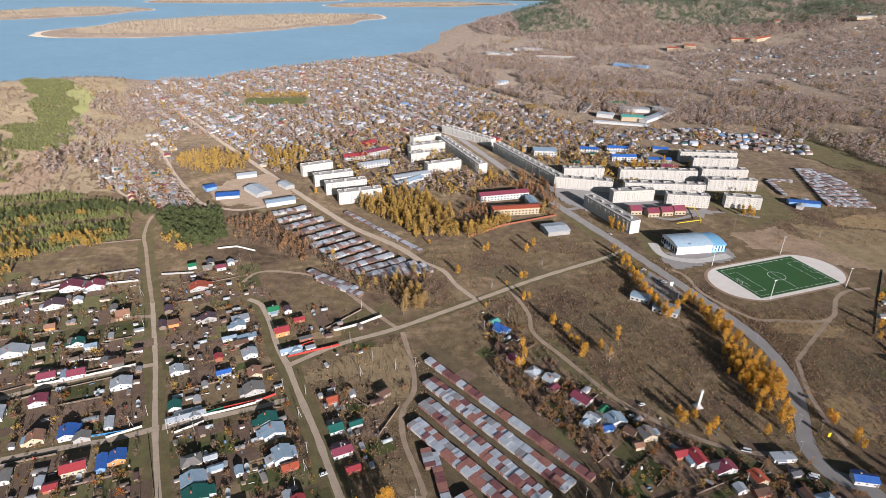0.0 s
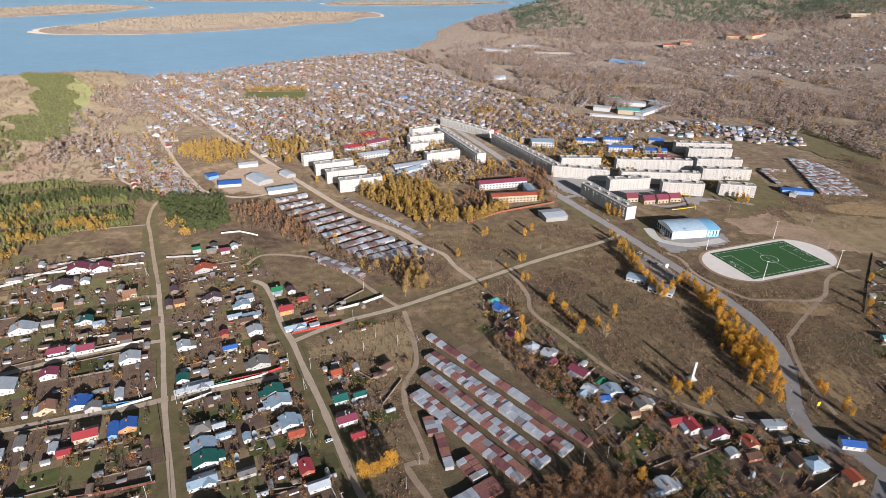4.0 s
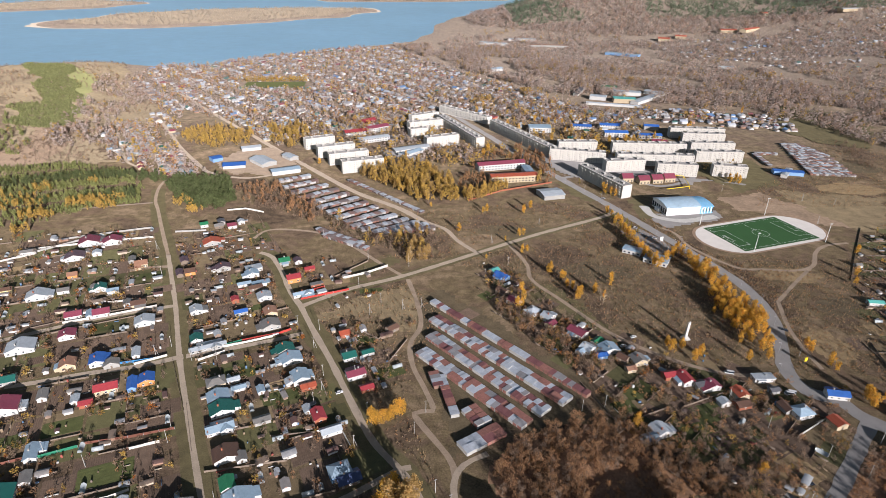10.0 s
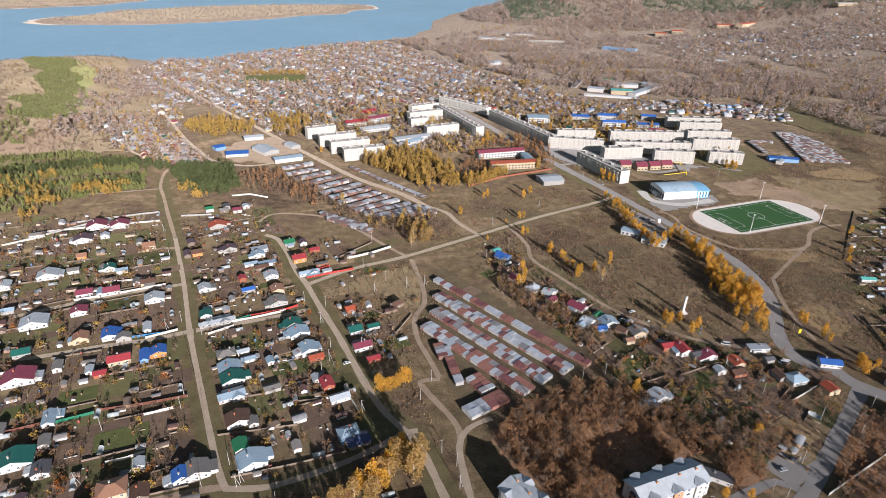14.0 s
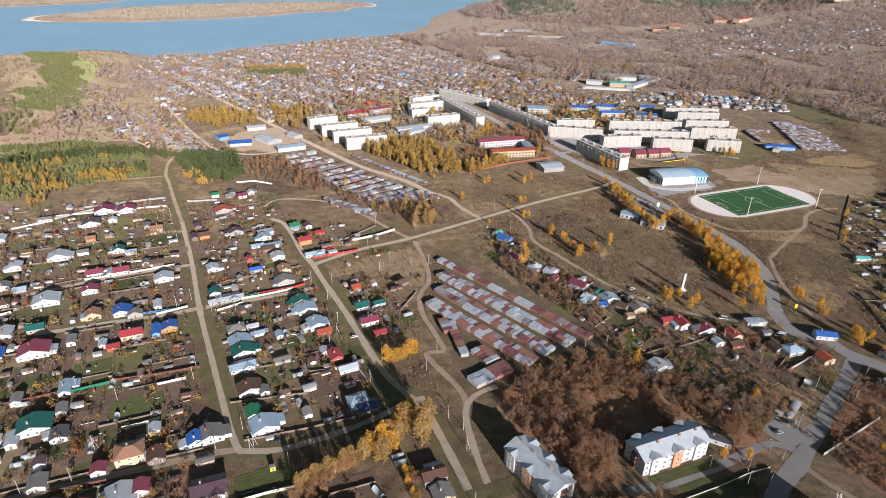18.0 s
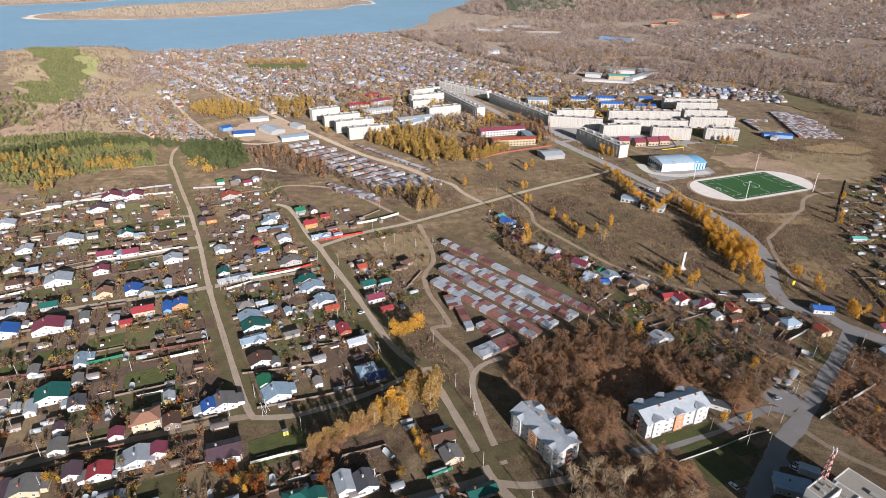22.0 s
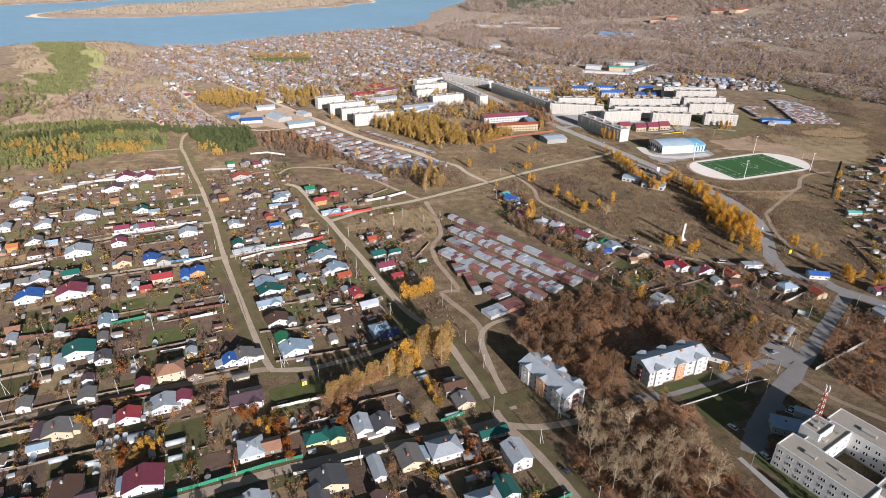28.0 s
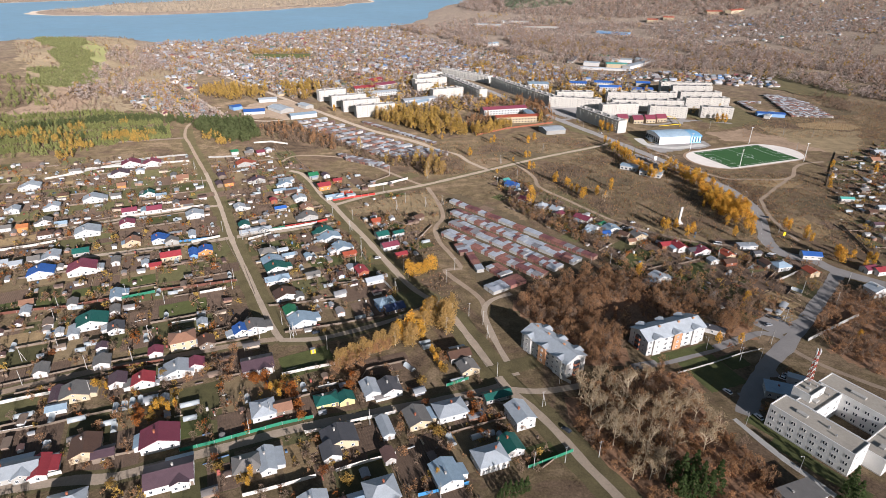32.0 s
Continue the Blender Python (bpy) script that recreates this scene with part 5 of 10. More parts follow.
drape("yard", [(-303, 668), (-272, 632), (-212, 628), (-186, 652), (-212, 706), (-256, 738), (-296, 712)], RUTS, "bare trodden yard of the depots", lift=0.0165)
for px_, py_, rx_, ry_, mat in ((392, 548, 34, 16, DRYGRASS), (470, 620, 40, 20, DRYGRASS), (330, 575, 36, 12, ERODED), (520, 700, 40, 22, WEEDY), (286, 400, 30, 12, DRYGRASS), (300, 350, 22, 16, WEEDY), (262, 300, 14, 22, DRYGRASS), (120, 400, 34, 16, WEEDY), (60, 480, 40, 14, WEEDY), (-60, 470, 26, 10, DRYGRASS), (-62, 350, 16, 9, WEEDY)):
    drape("grass_patch", [(px_ + rx_ * math.cos(a), py_ + ry_ * math.sin(a)) for a in np.linspace(0, 2 * math.pi, 14)[:-1]], mat, "patch of dry grass in the open field", cell=2.5, lift=0.009)
drape("car_park", [(209, 530), (284, 546), (279, 517), (206, 498)], ASPHALT, "grey asphalt car park beside the sports hall", lift=0.0165)
drape("yard", [(-98, 738), (-62, 752), (-31, 677), (-61, 656), (-80, 674)], ASPHALT, "grey asphalt yard among the apartment blocks", lift=0.0165)
drape("yard", [(117, 740), (198, 768), (254, 674), (253, 637), (166, 620), (128, 667)], ASPHALT, "asphalt yards between the apartment blocks", lift=0.0165)
drape("green_lawn_patch", [(117, 618), (135, 625), (164, 568), (147, 557)], OLIVE, "green lawn beside the avenue", lift=0.026)
drape("green_lawn_patch", [(192, 570), (213, 581), (213, 523), (192, 507)], OLIVE, "green lawn before the sports hall", lift=0.026)
drape("grass_strip", [(-93, 398), (-54, 422), (-47, 408), (-72, 382), (-87, 369)], OLIVE, "green grass beside the white wall", lift=0.012)
drape("meadow", [(617, 1089), (738, 999), (605, 794), (549, 816), (523, 893)], OLIVE, "olive meadow beyond the town edge", lift=0.012)

# ---- garages ----
garage_row(-17.5, 344.2, 80.8, 239.5, 4.8)
garage_row(-17.6, 319.4, 65.1, 231.8, 4.75, 3.3)
garage_row(68.9, 235.3, -13.8, 323.0, 4.75, 3.3)
garage_row(-18.9, 297.7, 50.5, 222.1, 4.75, 3.3)
garage_row(54.3, 225.6, -15.1, 301.2, 4.75, 3.3)
garage_row(-24.8, 278.7, 38.5, 211.4, 4.75, 3.3)
garage_row(42.3, 215.0, -21.1, 282.2, 4.75, 3.3)
garage_row(-9.7, 255.0, -0.3, 218.8, 5)
garage_row(5.0, 224.6, 14.3, 211.2, 4.75, 3.3)
garage_row(18.6, 214.2, 9.3, 227.6, 4.75, 3.3)
garage_row(4.6, 191.6, 26.8, 207.0, 4.75, 3.3)
garage_row(23.9, 211.2, 1.7, 195.8, 4.75, 3.3)
garage_row(-204.1, 604.3, -173.2, 624.6, 7, far=True)
garage_row(-193.3, 584.2, -160.9, 608.4, 7, far=True)
garage_row(-180.5, 566.8, -147.1, 594.6, 7, far=True)
garage_row(-167.6, 551.6, -131.9, 581.4, 7, far=True)
garage_row(-155.1, 537.1, -118.5, 568.6, 7, far=True)
garage_row(-142.4, 524.6, -106.0, 554.9, 7, far=True)
garage_row(-130.7, 512.5, -94.1, 543.0, 7, far=True)
garage_row(-118.7, 499.7, -82.1, 531.6, 7, far=True)
garage_row(-108.4, 488.5, -70.4, 520.6, 7, far=True)
garage_row(-100.2, 478.7, -60.3, 509.9, 7, far=True)
garage_row(-89.8, 472.6, -47.8, 499.7, 7, far=True)
garage_row(-78.3, 465.6, -36.5, 493.2, 7, far=True)
garage_row(-67.1, 466.1, -27.1, 488.0, 7, far=True)
garage_row(-57.2, 469.8, -19.9, 481.6, 7, far=True)
garage_row(-132.6, 472.6, -84.8, 441.8, 6, far=True)
garage_row(-123.6, 460.2, -78.5, 432.4, 6, far=True)
garage_row(480.1, 806.2, 507.6, 805.4, 6, far=True)
garage_row(477.1, 793.2, 509.6, 796.1, 6, far=True)
garage_row(474.1, 780.6, 511.6, 787.1, 6, far=True)
garage_row(471.3, 768.4, 513.5, 778.3, 6, far=True)
garage_row(468.5, 756.4, 515.4, 769.6, 6, far=True)
garage_row(465.8, 744.8, 517.3, 761.0, 6, far=True)
garage_row(463.2, 733.5, 519.1, 752.7, 6, far=True)
garage_row(460.6, 722.5, 516.4, 737.1, 6, far=True)
garage_row(458.1, 711.7, 513.7, 722.2, 6, far=True)
garage_row(455.7, 701.3, 511.2, 707.7, 6, far=True)
garage_row(453.3, 691.0, 508.7, 693.7, 6, far=True)
garage_row(451.0, 681.1, 506.3, 680.1, 6, far=True)
garage_row(448.7, 671.3, 503.9, 667.0, 6, far=True)
garage_row(419.4, 758.0, 449.8, 755.3, 6, far=True)
garage_row(417.1, 753.2, 414.0, 700.8, 6, far=True)
garage_row(-124.6, 614.6, -32.7, 520.2, 5, far=True)

# ---- houses of the near streets ----
house(-195.8, 47.8, 21, 18.4, 9.2, 2.94, "light", "grey")
house(-186.3, 50.1, 112, 12, 6, 2.76, "red", "white")
house(-173.7, 60.4, 112, 12, 11, 3.31, "brown", "cream")
house(-165.0, 57.5, 21, 8, 6, 3, "plum", "wood")
house(-145.3, 65.8, 21, 15.6, 10.1, 3.68, "maroon", "white")
house(-133.2, 46.0, 21, 17.5, 12, 3.86, "plum", "white")
house(-104.7, 52.5, 21, 11, 9.2, 2.76, "grey", "wood", "hip")
house(-97.3, 54.3, 112, 12.9, 6, 2.76, "light", "white")
house(-197.1, 94.7, 21, 12.9, 10.1, 3.31, "grey", "cream")
house(-204.8, 93.1, 112, 11, 5.1, 2.76, "plum", "wood")
house(-199.9, 84.5, 21, 8, 5, 2.6, "pale", "white")
house(-223.2, 111.4, 112, 8, 6, 3, "grey", "white")
house(-197.2, 118.6, 112, 8.3, 7.4, 2.76, "grey", "white")
house(-203.0, 130.1, 112, 5, 5, 3.4, "plum", "white")
house(-173.8, 126.8, 112, 6, 6.5, 3, "maroon", "white")
house(-182.1, 104.1, 112, 8.3, 7.4, 2.76, "plum", "white")
house(-169.6, 103.8, 21, 10.1, 7.8, 3.13, "red", "white")
house(-156.2, 112.6, 21, 13.8, 8.3, 3.13, "light", "white")
house(-149.5, 116.3, 112, 7.4, 8.3, 3.13, "maroon", "white")
house(-118.5, 116.5, 21, 14.7, 11, 3.68, "plum", "white")
house(-106.9, 84.0, 112, 11, 10.1, 3.31, "light", "white", "hip")
house(-98.6, 86.2, 21, 7.4, 7.4, 2.76, "tan", "wood")
house(-79.7, 90.8, 21, 10.1, 7.4, 2.94, "teal", "yellow", "hip")
house(-70.8, 92.2, 112, 6, 7, 2.8, "teal", "yellow")
house(-60.2, 98.5, 112, 11, 7.4, 3.31, "light", "white")
house(-50.9, 99.4, 112, 10.1, 9.2, 3.5, "dark", "white")
house(-69.9, 66.8, 21, 14.7, 10.1, 3.31, "dark", "cream")
house(-72.1, 58.6, 112, 8.3, 7.4, 3.13, "dark", "white")
house(-50.9, 73.3, 112, 12, 5, 3, "light", "white")
house(-37.3, 79.4, 112, 11, 10.1, 3.13, "grey", "cream")
house(-22.5, 84.4, 21, 13.8, 10.1, 3.68, "light", "white", "hip")
house(-0.3, 95.2, 21, 12.9, 5.5, 2.76, "teal", "grey")
house(8.6, 80.2, 112, 12, 9.2, 5.52, "light", "white")
house(2.8, 63.0, 21, 8.3, 9.2, 3.31, "teal", "white")
house(-6.6, 55.6, 21, 12.9, 10.1, 4.23, "light", "white", "hip")
house(-24.6, 46.8, 112, 12, 10.1, 4.05, "pale", "white")
house(-49.3, 37.8, 21, 12, 11, 4.6, "light", "white", "hip")
house(-56.5, 35.1, 21, 9.2, 6.4, 2.76, "pale", "white")
house(-74.2, 33.3, 21, 11, 8.3, 2.76, "light", "white")
house(-166.1, 32.8, 21, 12.9, 9.2, 3.13, "light", "white", "hip")
house(-17.5, 125.8, 21, 11, 7.4, 3.68, "brown", "grey")
house(-13.2, 115.7, 112, 8.3, 9.2, 2.94, "grey", "cream")
house(-338.7, 279.0, 24, 7, 7, 4, "orange", "orange")
house(-316.1, 269.0, 24, 9.6, 8.6, 3.07, "brown", "white", "hip")
house(-330.0, 291.9, 24, 8.6, 7.7, 3.07, "grey", "white")
house(-288.0, 274.2, 24, 17.3, 8.6, 3.26, "light", "white")
house(-266.2, 289.4, 24, 10.6, 8.6, 3.26, "maroon", "white")
house(-246.6, 257.0, 24, 9.6, 8.6, 3.46, "tan", "cream")
house(-230.7, 262.2, 114, 10.6, 8.6, 3.46, "blue", "white")
house(-220.0, 259.3, 114, 6, 9, 2.6, "grey", "grey")
house(-210.1, 271.3, 114, 10, 4.5, 2.6, "light", "white")
house(-211.0, 236.1, 24, 12.5, 8.6, 3.46, "red", "cream")
house(-197.2, 239.8, 114, 12, 5, 3, "blue", "blue")
house(-190.2, 244.4, 24, 8.6, 8.6, 3.46, "blue", "orange")
house(-289.7, 233.7, 114, 11.5, 8.6, 3.46, "light", "white")
house(-299.5, 228.9, 24, 7, 7, 3, "grey", "white")
house(-274.8, 241.0, 24, 9.6, 7.7, 3.07, "teal", "grey")
house(-283.3, 210.2, 24, 15.4, 9.6, 3.46, "blue", "white")
house(-260.2, 216.3, 24, 17.3, 10.6, 3.65, "maroon", "white")
house(-244.6, 228.2, 114, 9, 5, 2.8, "grey", "white")
house(-223.6, 225.1, 114, 7, 4, 2.6, "light", "white")
house(-215.7, 222.5, 24, 7, 5.5, 2.6, "red", "brickred")
house(-222.4, 183.6, 114, 11.5, 5.8, 2.88, "pale", "white")
house(-243.0, 173.8, 114, 8, 5, 2.8, "grey", "white")
house(-221.0, 154.2, 24, 16.3, 9.6, 3.46, "teal", "white")
house(-225.7, 144.4, 114, 10, 5, 3, "light", "white")
house(-204.9, 148.5, 114, 8.6, 7.7, 3.07, "dark", "white")
house(-214.9, 167.1, 114, 8, 5, 2.6, "grey", "white")
house(-264.9, 165.1, 114, 8, 5, 2.6, "light", "white")
house(-269.9, 174.2, 24, 7, 6, 2.6, "tan", "wood")
house(-163.1, 135.6, 24, 12.5, 10.6, 5.76, "tan", "cream", "hip")
house(-150.9, 135.9, 114, 8.6, 7.7, 3.07, "brown", "wood")
house(-159.3, 153.0, 114, 6, 5, 3.4, "light", "white")
house(-317.0, 223.0, 24, 7, 6, 3, "light", "white")
house(-307.3, 222.3, 24, 7, 6, 3, "light", "white")
house(-351.7, 279.2, 24, 7, 6, 3, "grey", "white")
house(-316.1, 288.5, 24, 8, 5, 2.6, "pale", "grey")
house(-176.7, 287.8, 114, 7.7, 7.7, 3.07, "teal", "white")
house(-165.9, 279.5, 27, 23, 4.8, 2.5, "light", "grey")
house(-113.5, 278.1, 27, 11.5, 8.6, 3.26, "teal", "grey")
house(-107.3, 268.6, 27, 13.4, 5.8, 2.88, "pale", "white")
house(-96.9, 249.6, 27, 10.6, 10.6, 3.84, "pale", "white")
house(-101.0, 245.5, 117, 5, 8, 3, "light", "white")
house(-90.3, 241.8, 27, 9, 5, 2.6, "brick", "brickred")
house(-147.0, 242.6, 27, 10.6, 8.6, 3.46, "grey", "cream", "hip")
house(-141.2, 230.2, 27, 12.5, 5.8, 2.69, "pale", "grey")
house(-135.4, 219.6, 27, 13.4, 6.7, 3.07, "teal", "white")
house(-131.0, 204.7, 27, 14.4, 6.7, 2.88, "pale", "white")
house(-121.1, 185.8, 27, 13.4, 6.7, 2.88, "brown", "white")
house(-112.5, 184.0, 117, 6, 5, 2.6, "grey", "white")
house(-113.1, 165.1, 117, 8.6, 6.7, 4.22, "green", "white")
house(-104.9, 156.8, 27, 14.4, 7.7, 3.07, "pale", "white")
house(-78.5, 216.0, 117, 9.6, 6.7, 3.46, "red", "brickred")
house(-86.3, 221.2, 117, 6, 4, 2.6, "light", "white")
house(-69.3, 204.7, 27, 11, 5.5, 2.8, "light", "white")
house(-59.5, 175.6, 27, 10.6, 8.6, 4.22, "pale", "blue", "hip")
house(-54.3, 171.7, 27, 11.5, 7.7, 2.88, "navy", "wood")
house(-135.5, 146.2, 27, 8.6, 7.7, 3.46, "blue", "white")
house(-130.3, 149.7, 117, 9.6, 12.5, 3.26, "grey", "white")
house(-77.5, 298.3, 27, 7, 6, 3, "brick", "brickred")
house(-70.4, 272.9, 27, 8.6, 8.6, 3.26, "teal", "white")
house(-58.6, 277.5, 27, 8, 5, 2.6, "teal", "white")
house(-63.1, 254.1, 27, 11.5, 7.7, 3.65, "maroon", "white")
house(-54.3, 241.6, 27, 8, 5, 2.6, "red", "brickred")
house(-331.1, 433.0, 24, 17.3, 9.6, 3.65, "maroon", "white")
house(-311.6, 436.3, 24, 15.4, 8.6, 3.46, "maroon", "white")
house(-327.6, 404.2, 24, 15.4, 6.7, 3.26, "plum", "white")
house(-312.8, 412.0, 114, 6, 7, 3, "light", "white")
house(-387.8, 367.3, 24, 15.4, 8.6, 3.46, "light", "white")
house(-265.2, 393.6, 24, 9.6, 8.6, 3.46, "tan", "cream")
house(-276.5, 400.5, 114, 9, 5, 3, "grey", "grey")
house(-341.0, 321.8, 114, 9.6, 8.6, 3.46, "light", "white")
house(-368.0, 314.0, 114, 9.6, 7.7, 3.46, "light", "white")
house(-318.6, 339.6, 24, 15.4, 7.7, 3.26, "light", "white")
house(-277.7, 352.8, 24, 8.6, 7.7, 3.26, "teal", "white")
house(-266.3, 349.6, 24, 8, 5, 2.8, "pale", "white")
house(-237.4, 331.4, 24, 9.6, 7.7, 3.26, "brown", "cream")
house(-246.1, 331.8, 114, 7, 5, 2.8, "grey", "white")
house(-276.3, 314.2, 24, 10.6, 8.6, 3.26, "maroon", "white")
house(-258.2, 318.2, 24, 10.6, 8.6, 3.26, "maroon", "white")
house(-265.1, 315.1, 114, 9, 4, 3, "pale", "white")
house(-221.9, 308.4, 24, 13.4, 5.8, 3.07, "light", "white")
house(-303.9, 347.8, 24, 8, 6, 3, "grey", "white")
house(-347.8, 346.6, 24, 8, 6, 3, "brown", "yellow")
house(-372.6, 410.8, 24, 12, 5, 3, "grey", "white")
house(-310.6, 371.6, 24, 7, 7, 3.4, "tan", "orange")
house(-243.5, 476.0, 27, 7, 7, 3.4, "green", "white")
house(-228.2, 474.1, 27, 8, 6, 3, "grey", "wood")
house(-215.9, 474.9, 27, 8, 7, 3.4, "maroon", "white")
house(-210.4, 485.0, 117, 6, 6, 3, "light", "white")
house(-222.4, 439.2, 27, 15.4, 4.8, 2.69, "brick", "grey")
house(-219.3, 381.9, 27, 7.7, 7.7, 3.26, "brown", "orange")
house(-226.7, 379.2, 117, 10, 5, 2.8, "plum", "wood")
house(-232.1, 401.6, 117, 9, 6, 3, "plum", "wood")
house(-194.6, 390.3, 27, 11.5, 7.7, 3.26, "plum", "grey")
house(-167.5, 380.8, 27, 10.6, 7.7, 3.07, "pale", "white")
house(-157.8, 358.6, 27, 10, 6, 3, "brown", "wood")
house(-147.0, 345.2, 27, 10.6, 8.6, 3.26, "light", "white")
house(-147.1, 404.4, 27, 8.6, 7.7, 3.26, "green", "grey")
house(-131.5, 373.9, 27, 10.6, 8.6, 4.22, "red", "orange")
house(-118.3, 351.2, 27, 15.4, 4.8, 2.69, "pale", "white")
house(-191.3, 324.0, 27, 8.6, 8.6, 3.07, "light", "white")
house(-167.7, 339.7, 117, 6, 5, 3, "red", "brickred")
house(-158.0, 323.3, 27, 9, 5, 2.6, "blue", "grey")
house(-136.2, 323.2, 117, 9.6, 8.6, 3.46, "tan", "cream")
house(-131.7, 307.1, 27, 13.4, 4.8, 2.69, "grey", "grey")
house(-168.6, 364.1, 27, 10, 4, 2.6, "pale", "white")
house(-137.6, 246.4, 27, 7, 4, 2.6, "light", "white")
house(-131.9, 239.0, 27, 8, 4, 2.4, "pale", "white")
house(-118.0, 237.5, 117, 6, 4, 2.4, "pale", "white")
house(-109.8, 211.9, 27, 9, 5, 2.6, "grey", "grey")
house(33.4, 395.0, 40, 7, 6, 3, "turquoise", "grey")
house(39.3, 386.3, -46, 12.5, 5.8, 2.88, "blue", "blue")
house(37.5, 361.2, -46, 8.6, 6.7, 2.88, "brown", "wood")
house(45.4, 345.9, -46, 9.6, 7.7, 3.46, "maroon", "white")
house(57.7, 331.8, 44, 9.6, 8.6, 3.46, "light", "white", "hip")
house(68.3, 324.8, 44, 8.6, 7.7, 3.46, "light", "white")
house(69.0, 315.5, 44, 7, 6, 3, "maroon", "cream")
house(86.5, 306.0, -46, 12.5, 8.6, 3.46, "maroon", "grey")
house(89.5, 286.5, 44, 8.6, 7.7, 3.46, "light", "white")
house(104.0, 287.1, 15, 12.5, 7.7, 2.88, "pale", "white")
house(97.9, 295.3, 44, 8, 5, 2.8, "green", "grey")
house(97.5, 279.8, 15, 7, 5, 2.6, "blue", "blue")
house(120.6, 275.0, 15, 9.6, 8.6, 3.26, "grey", "cream")
house(113.0, 265.8, 15, 6, 5, 2.8, "tan", "cream")
house(111.1, 277.0, -46, 7, 6, 3, "brown", "wood")
house(144.6, 256.4, 105, 10.6, 7.7, 3.65, "red", "white")
house(135.8, 259.9, 15, 8, 6, 3, "red", "brickred")
house(159.0, 250.4, 15, 9.6, 6.7, 3.26, "maroon", "white")
house(152.2, 251.3, 15, 7, 6, 2.8, "dark", "grey")
house(173.3, 243.0, 105, 8.6, 7.7, 3.84, "brick", "cream")
house(170.8, 234.2, 15, 8.6, 6.7, 2.69, "brown", "brickred")
house(160.3, 235.3, 105, 5, 6, 3, "light", "white")
house(195.3, 259.6, 5, 13.4, 5.8, 2.88, "light", "white", "flat")
house(196.5, 247.6, 15, 6, 4, 2.6, "dark", "grey")
house(203.0, 228.0, 15, 10.6, 8.6, 3.46, "pale", "white", "hip")
house(195.8, 232.1, 105, 8, 6, 2.8, "brown", "grey")
house(233.4, 244.7, -8, 12.5, 6.7, 3.26, "blue", "white")
house(218.9, 219.6, 105, 7.7, 7.7, 3.46, "brick", "cream")
house(261.3, 224.9, 15, 8.6, 6.7, 3.26, "maroon", "white")
house(266.4, 222.3, 15, 8, 7, 3.4, "red", "white")
house(454.7, 498.3, 5, 17.3, 7.7, 3.26, "light", "grey")
house(427.9, 468.6, 5, 9.6, 8.6, 3.26, "tan", "cream")
house(327.9, 355.2, -5, 11, 5, 3, "turquoise", "white")
house(354.1, 418.8, 5, 5, 5, 2.6, "grey", "white")
house(330.9, 326.2, 5, 7, 5, 2.8, "brown", "wood")
house(318.2, 300.3, 5, 8, 5, 2.8, "plum", "grey")
house(345.0, 336.5, 5, 6, 5, 2.8, "light", "white")
house(357.5, 377.7, 5, 7, 5, 2.8, "grey", "wood")
house(114.5, 210.2, 20, 9.6, 8.6, 3.26, "light", "white")
house(107.3, 204.3, 20, 7, 6, 2.6, "pale", "white")
house(245.1, 194.3, 15, 10.6, 8.6, 4.8, "light", "white")
house(192.9, 256.8, 5, 5, 3, 2.4, "light", "white", "flat")
house(-44.8, 305.8, 44, 8, 6, 3, "brown", "wood")
house(84.6, 283.3, 44, 6, 5, 2.8, "pale", "grey")
house(136.1, 98.9, -20, 14.7, 9.2, 3.68, "pale", "grey", "flat")
house(148.3, 107.9, -30, 8, 4, 3.4, "light", "white", "flat")
house(111.6, 38.0, 20, 16.6, 9.2, 3.68, "grey", "white", "flat")
house(125.1, 151.7, -28, 13.4, 4.8, 2.88, "dark", "white", "flat")
house(-122.4, 391.3, 28, 8, 5, 2.8, "red", "brickred")
house(-135.4, 405.0, 118, 7, 6, 3.0, "plum", "white")
house(-104.6, 354.7, 28, 7, 4, 2.4, "light", "white", "flat")
house(-111.0, 366.3, 28, 10, 4, 2.4, "grey", "brickred", "flat")
house(-229.6, 484.2, 118, 8, 6, 3.0, "dark", "grey")
house(-168.9, 390.1, 28, 13, 8, 3.2, "light", "white", "flat")
house(-155.6, 365.7, 28, 14, 6, 2.8, "pale", "white", "flat")

LANE_FENCES = []


def lane_fence(x, y, length, yaw):
    LANE_FENCES.append((x, y, length, yaw))


lane_fence(-219.4, 364.8, 64.6, 116.0)
lane_fence(-249.6, 425.9, 71.7, 116.6)
lane_fence(-232.6, 364.2, 65.5, 118.0)
lane_fence(-265.2, 425.1, 72.6, 118.2)
lane_fence(-200.1, 297.6, 53.8, 117.7)
lane_fence(-186.7, 300.1, 52.3, 117.3)
lane_fence(-155.4, 224.2, 62.0, -63.5)
lane_fence(-131.1, 176.0, 45.9, -62.8)
lane_fence(-165.8, 224.0, 63.4, -60.9)
lane_fence(-136.7, 171.7, 56.2, -60.9)
lane_fence(-76.7, 281.9, 62.0, -64.2)
lane_fence(-52.2, 229.6, 53.5, -65.8)
lane_fence(-86.7, 268.9, 54.1, -62.8)
lane_fence(-67.1, 228.6, 35.5, -66.0)
lane_fence(-215.9, 99.7, 34.6, 23.6)
lane_fence(-182.2, 113.3, 38.0, 20.6)
lane_fence(-221.5, 108.9, 35.6, 24.4)
lane_fence(-188.2, 122.6, 36.4, 20.4)
lane_fence(-112.4, 61.1, 38.2, 20.6)
lane_fence(-78.2, 72.8, 34.1, 16.8)
lane_fence(-65.1, 85.6, 36.2, 16.7)
lane_fence(-34.6, 94.9, 27.6, 17.3)
lane_fence(-13.1, 101.7, 17.5, 18.6)
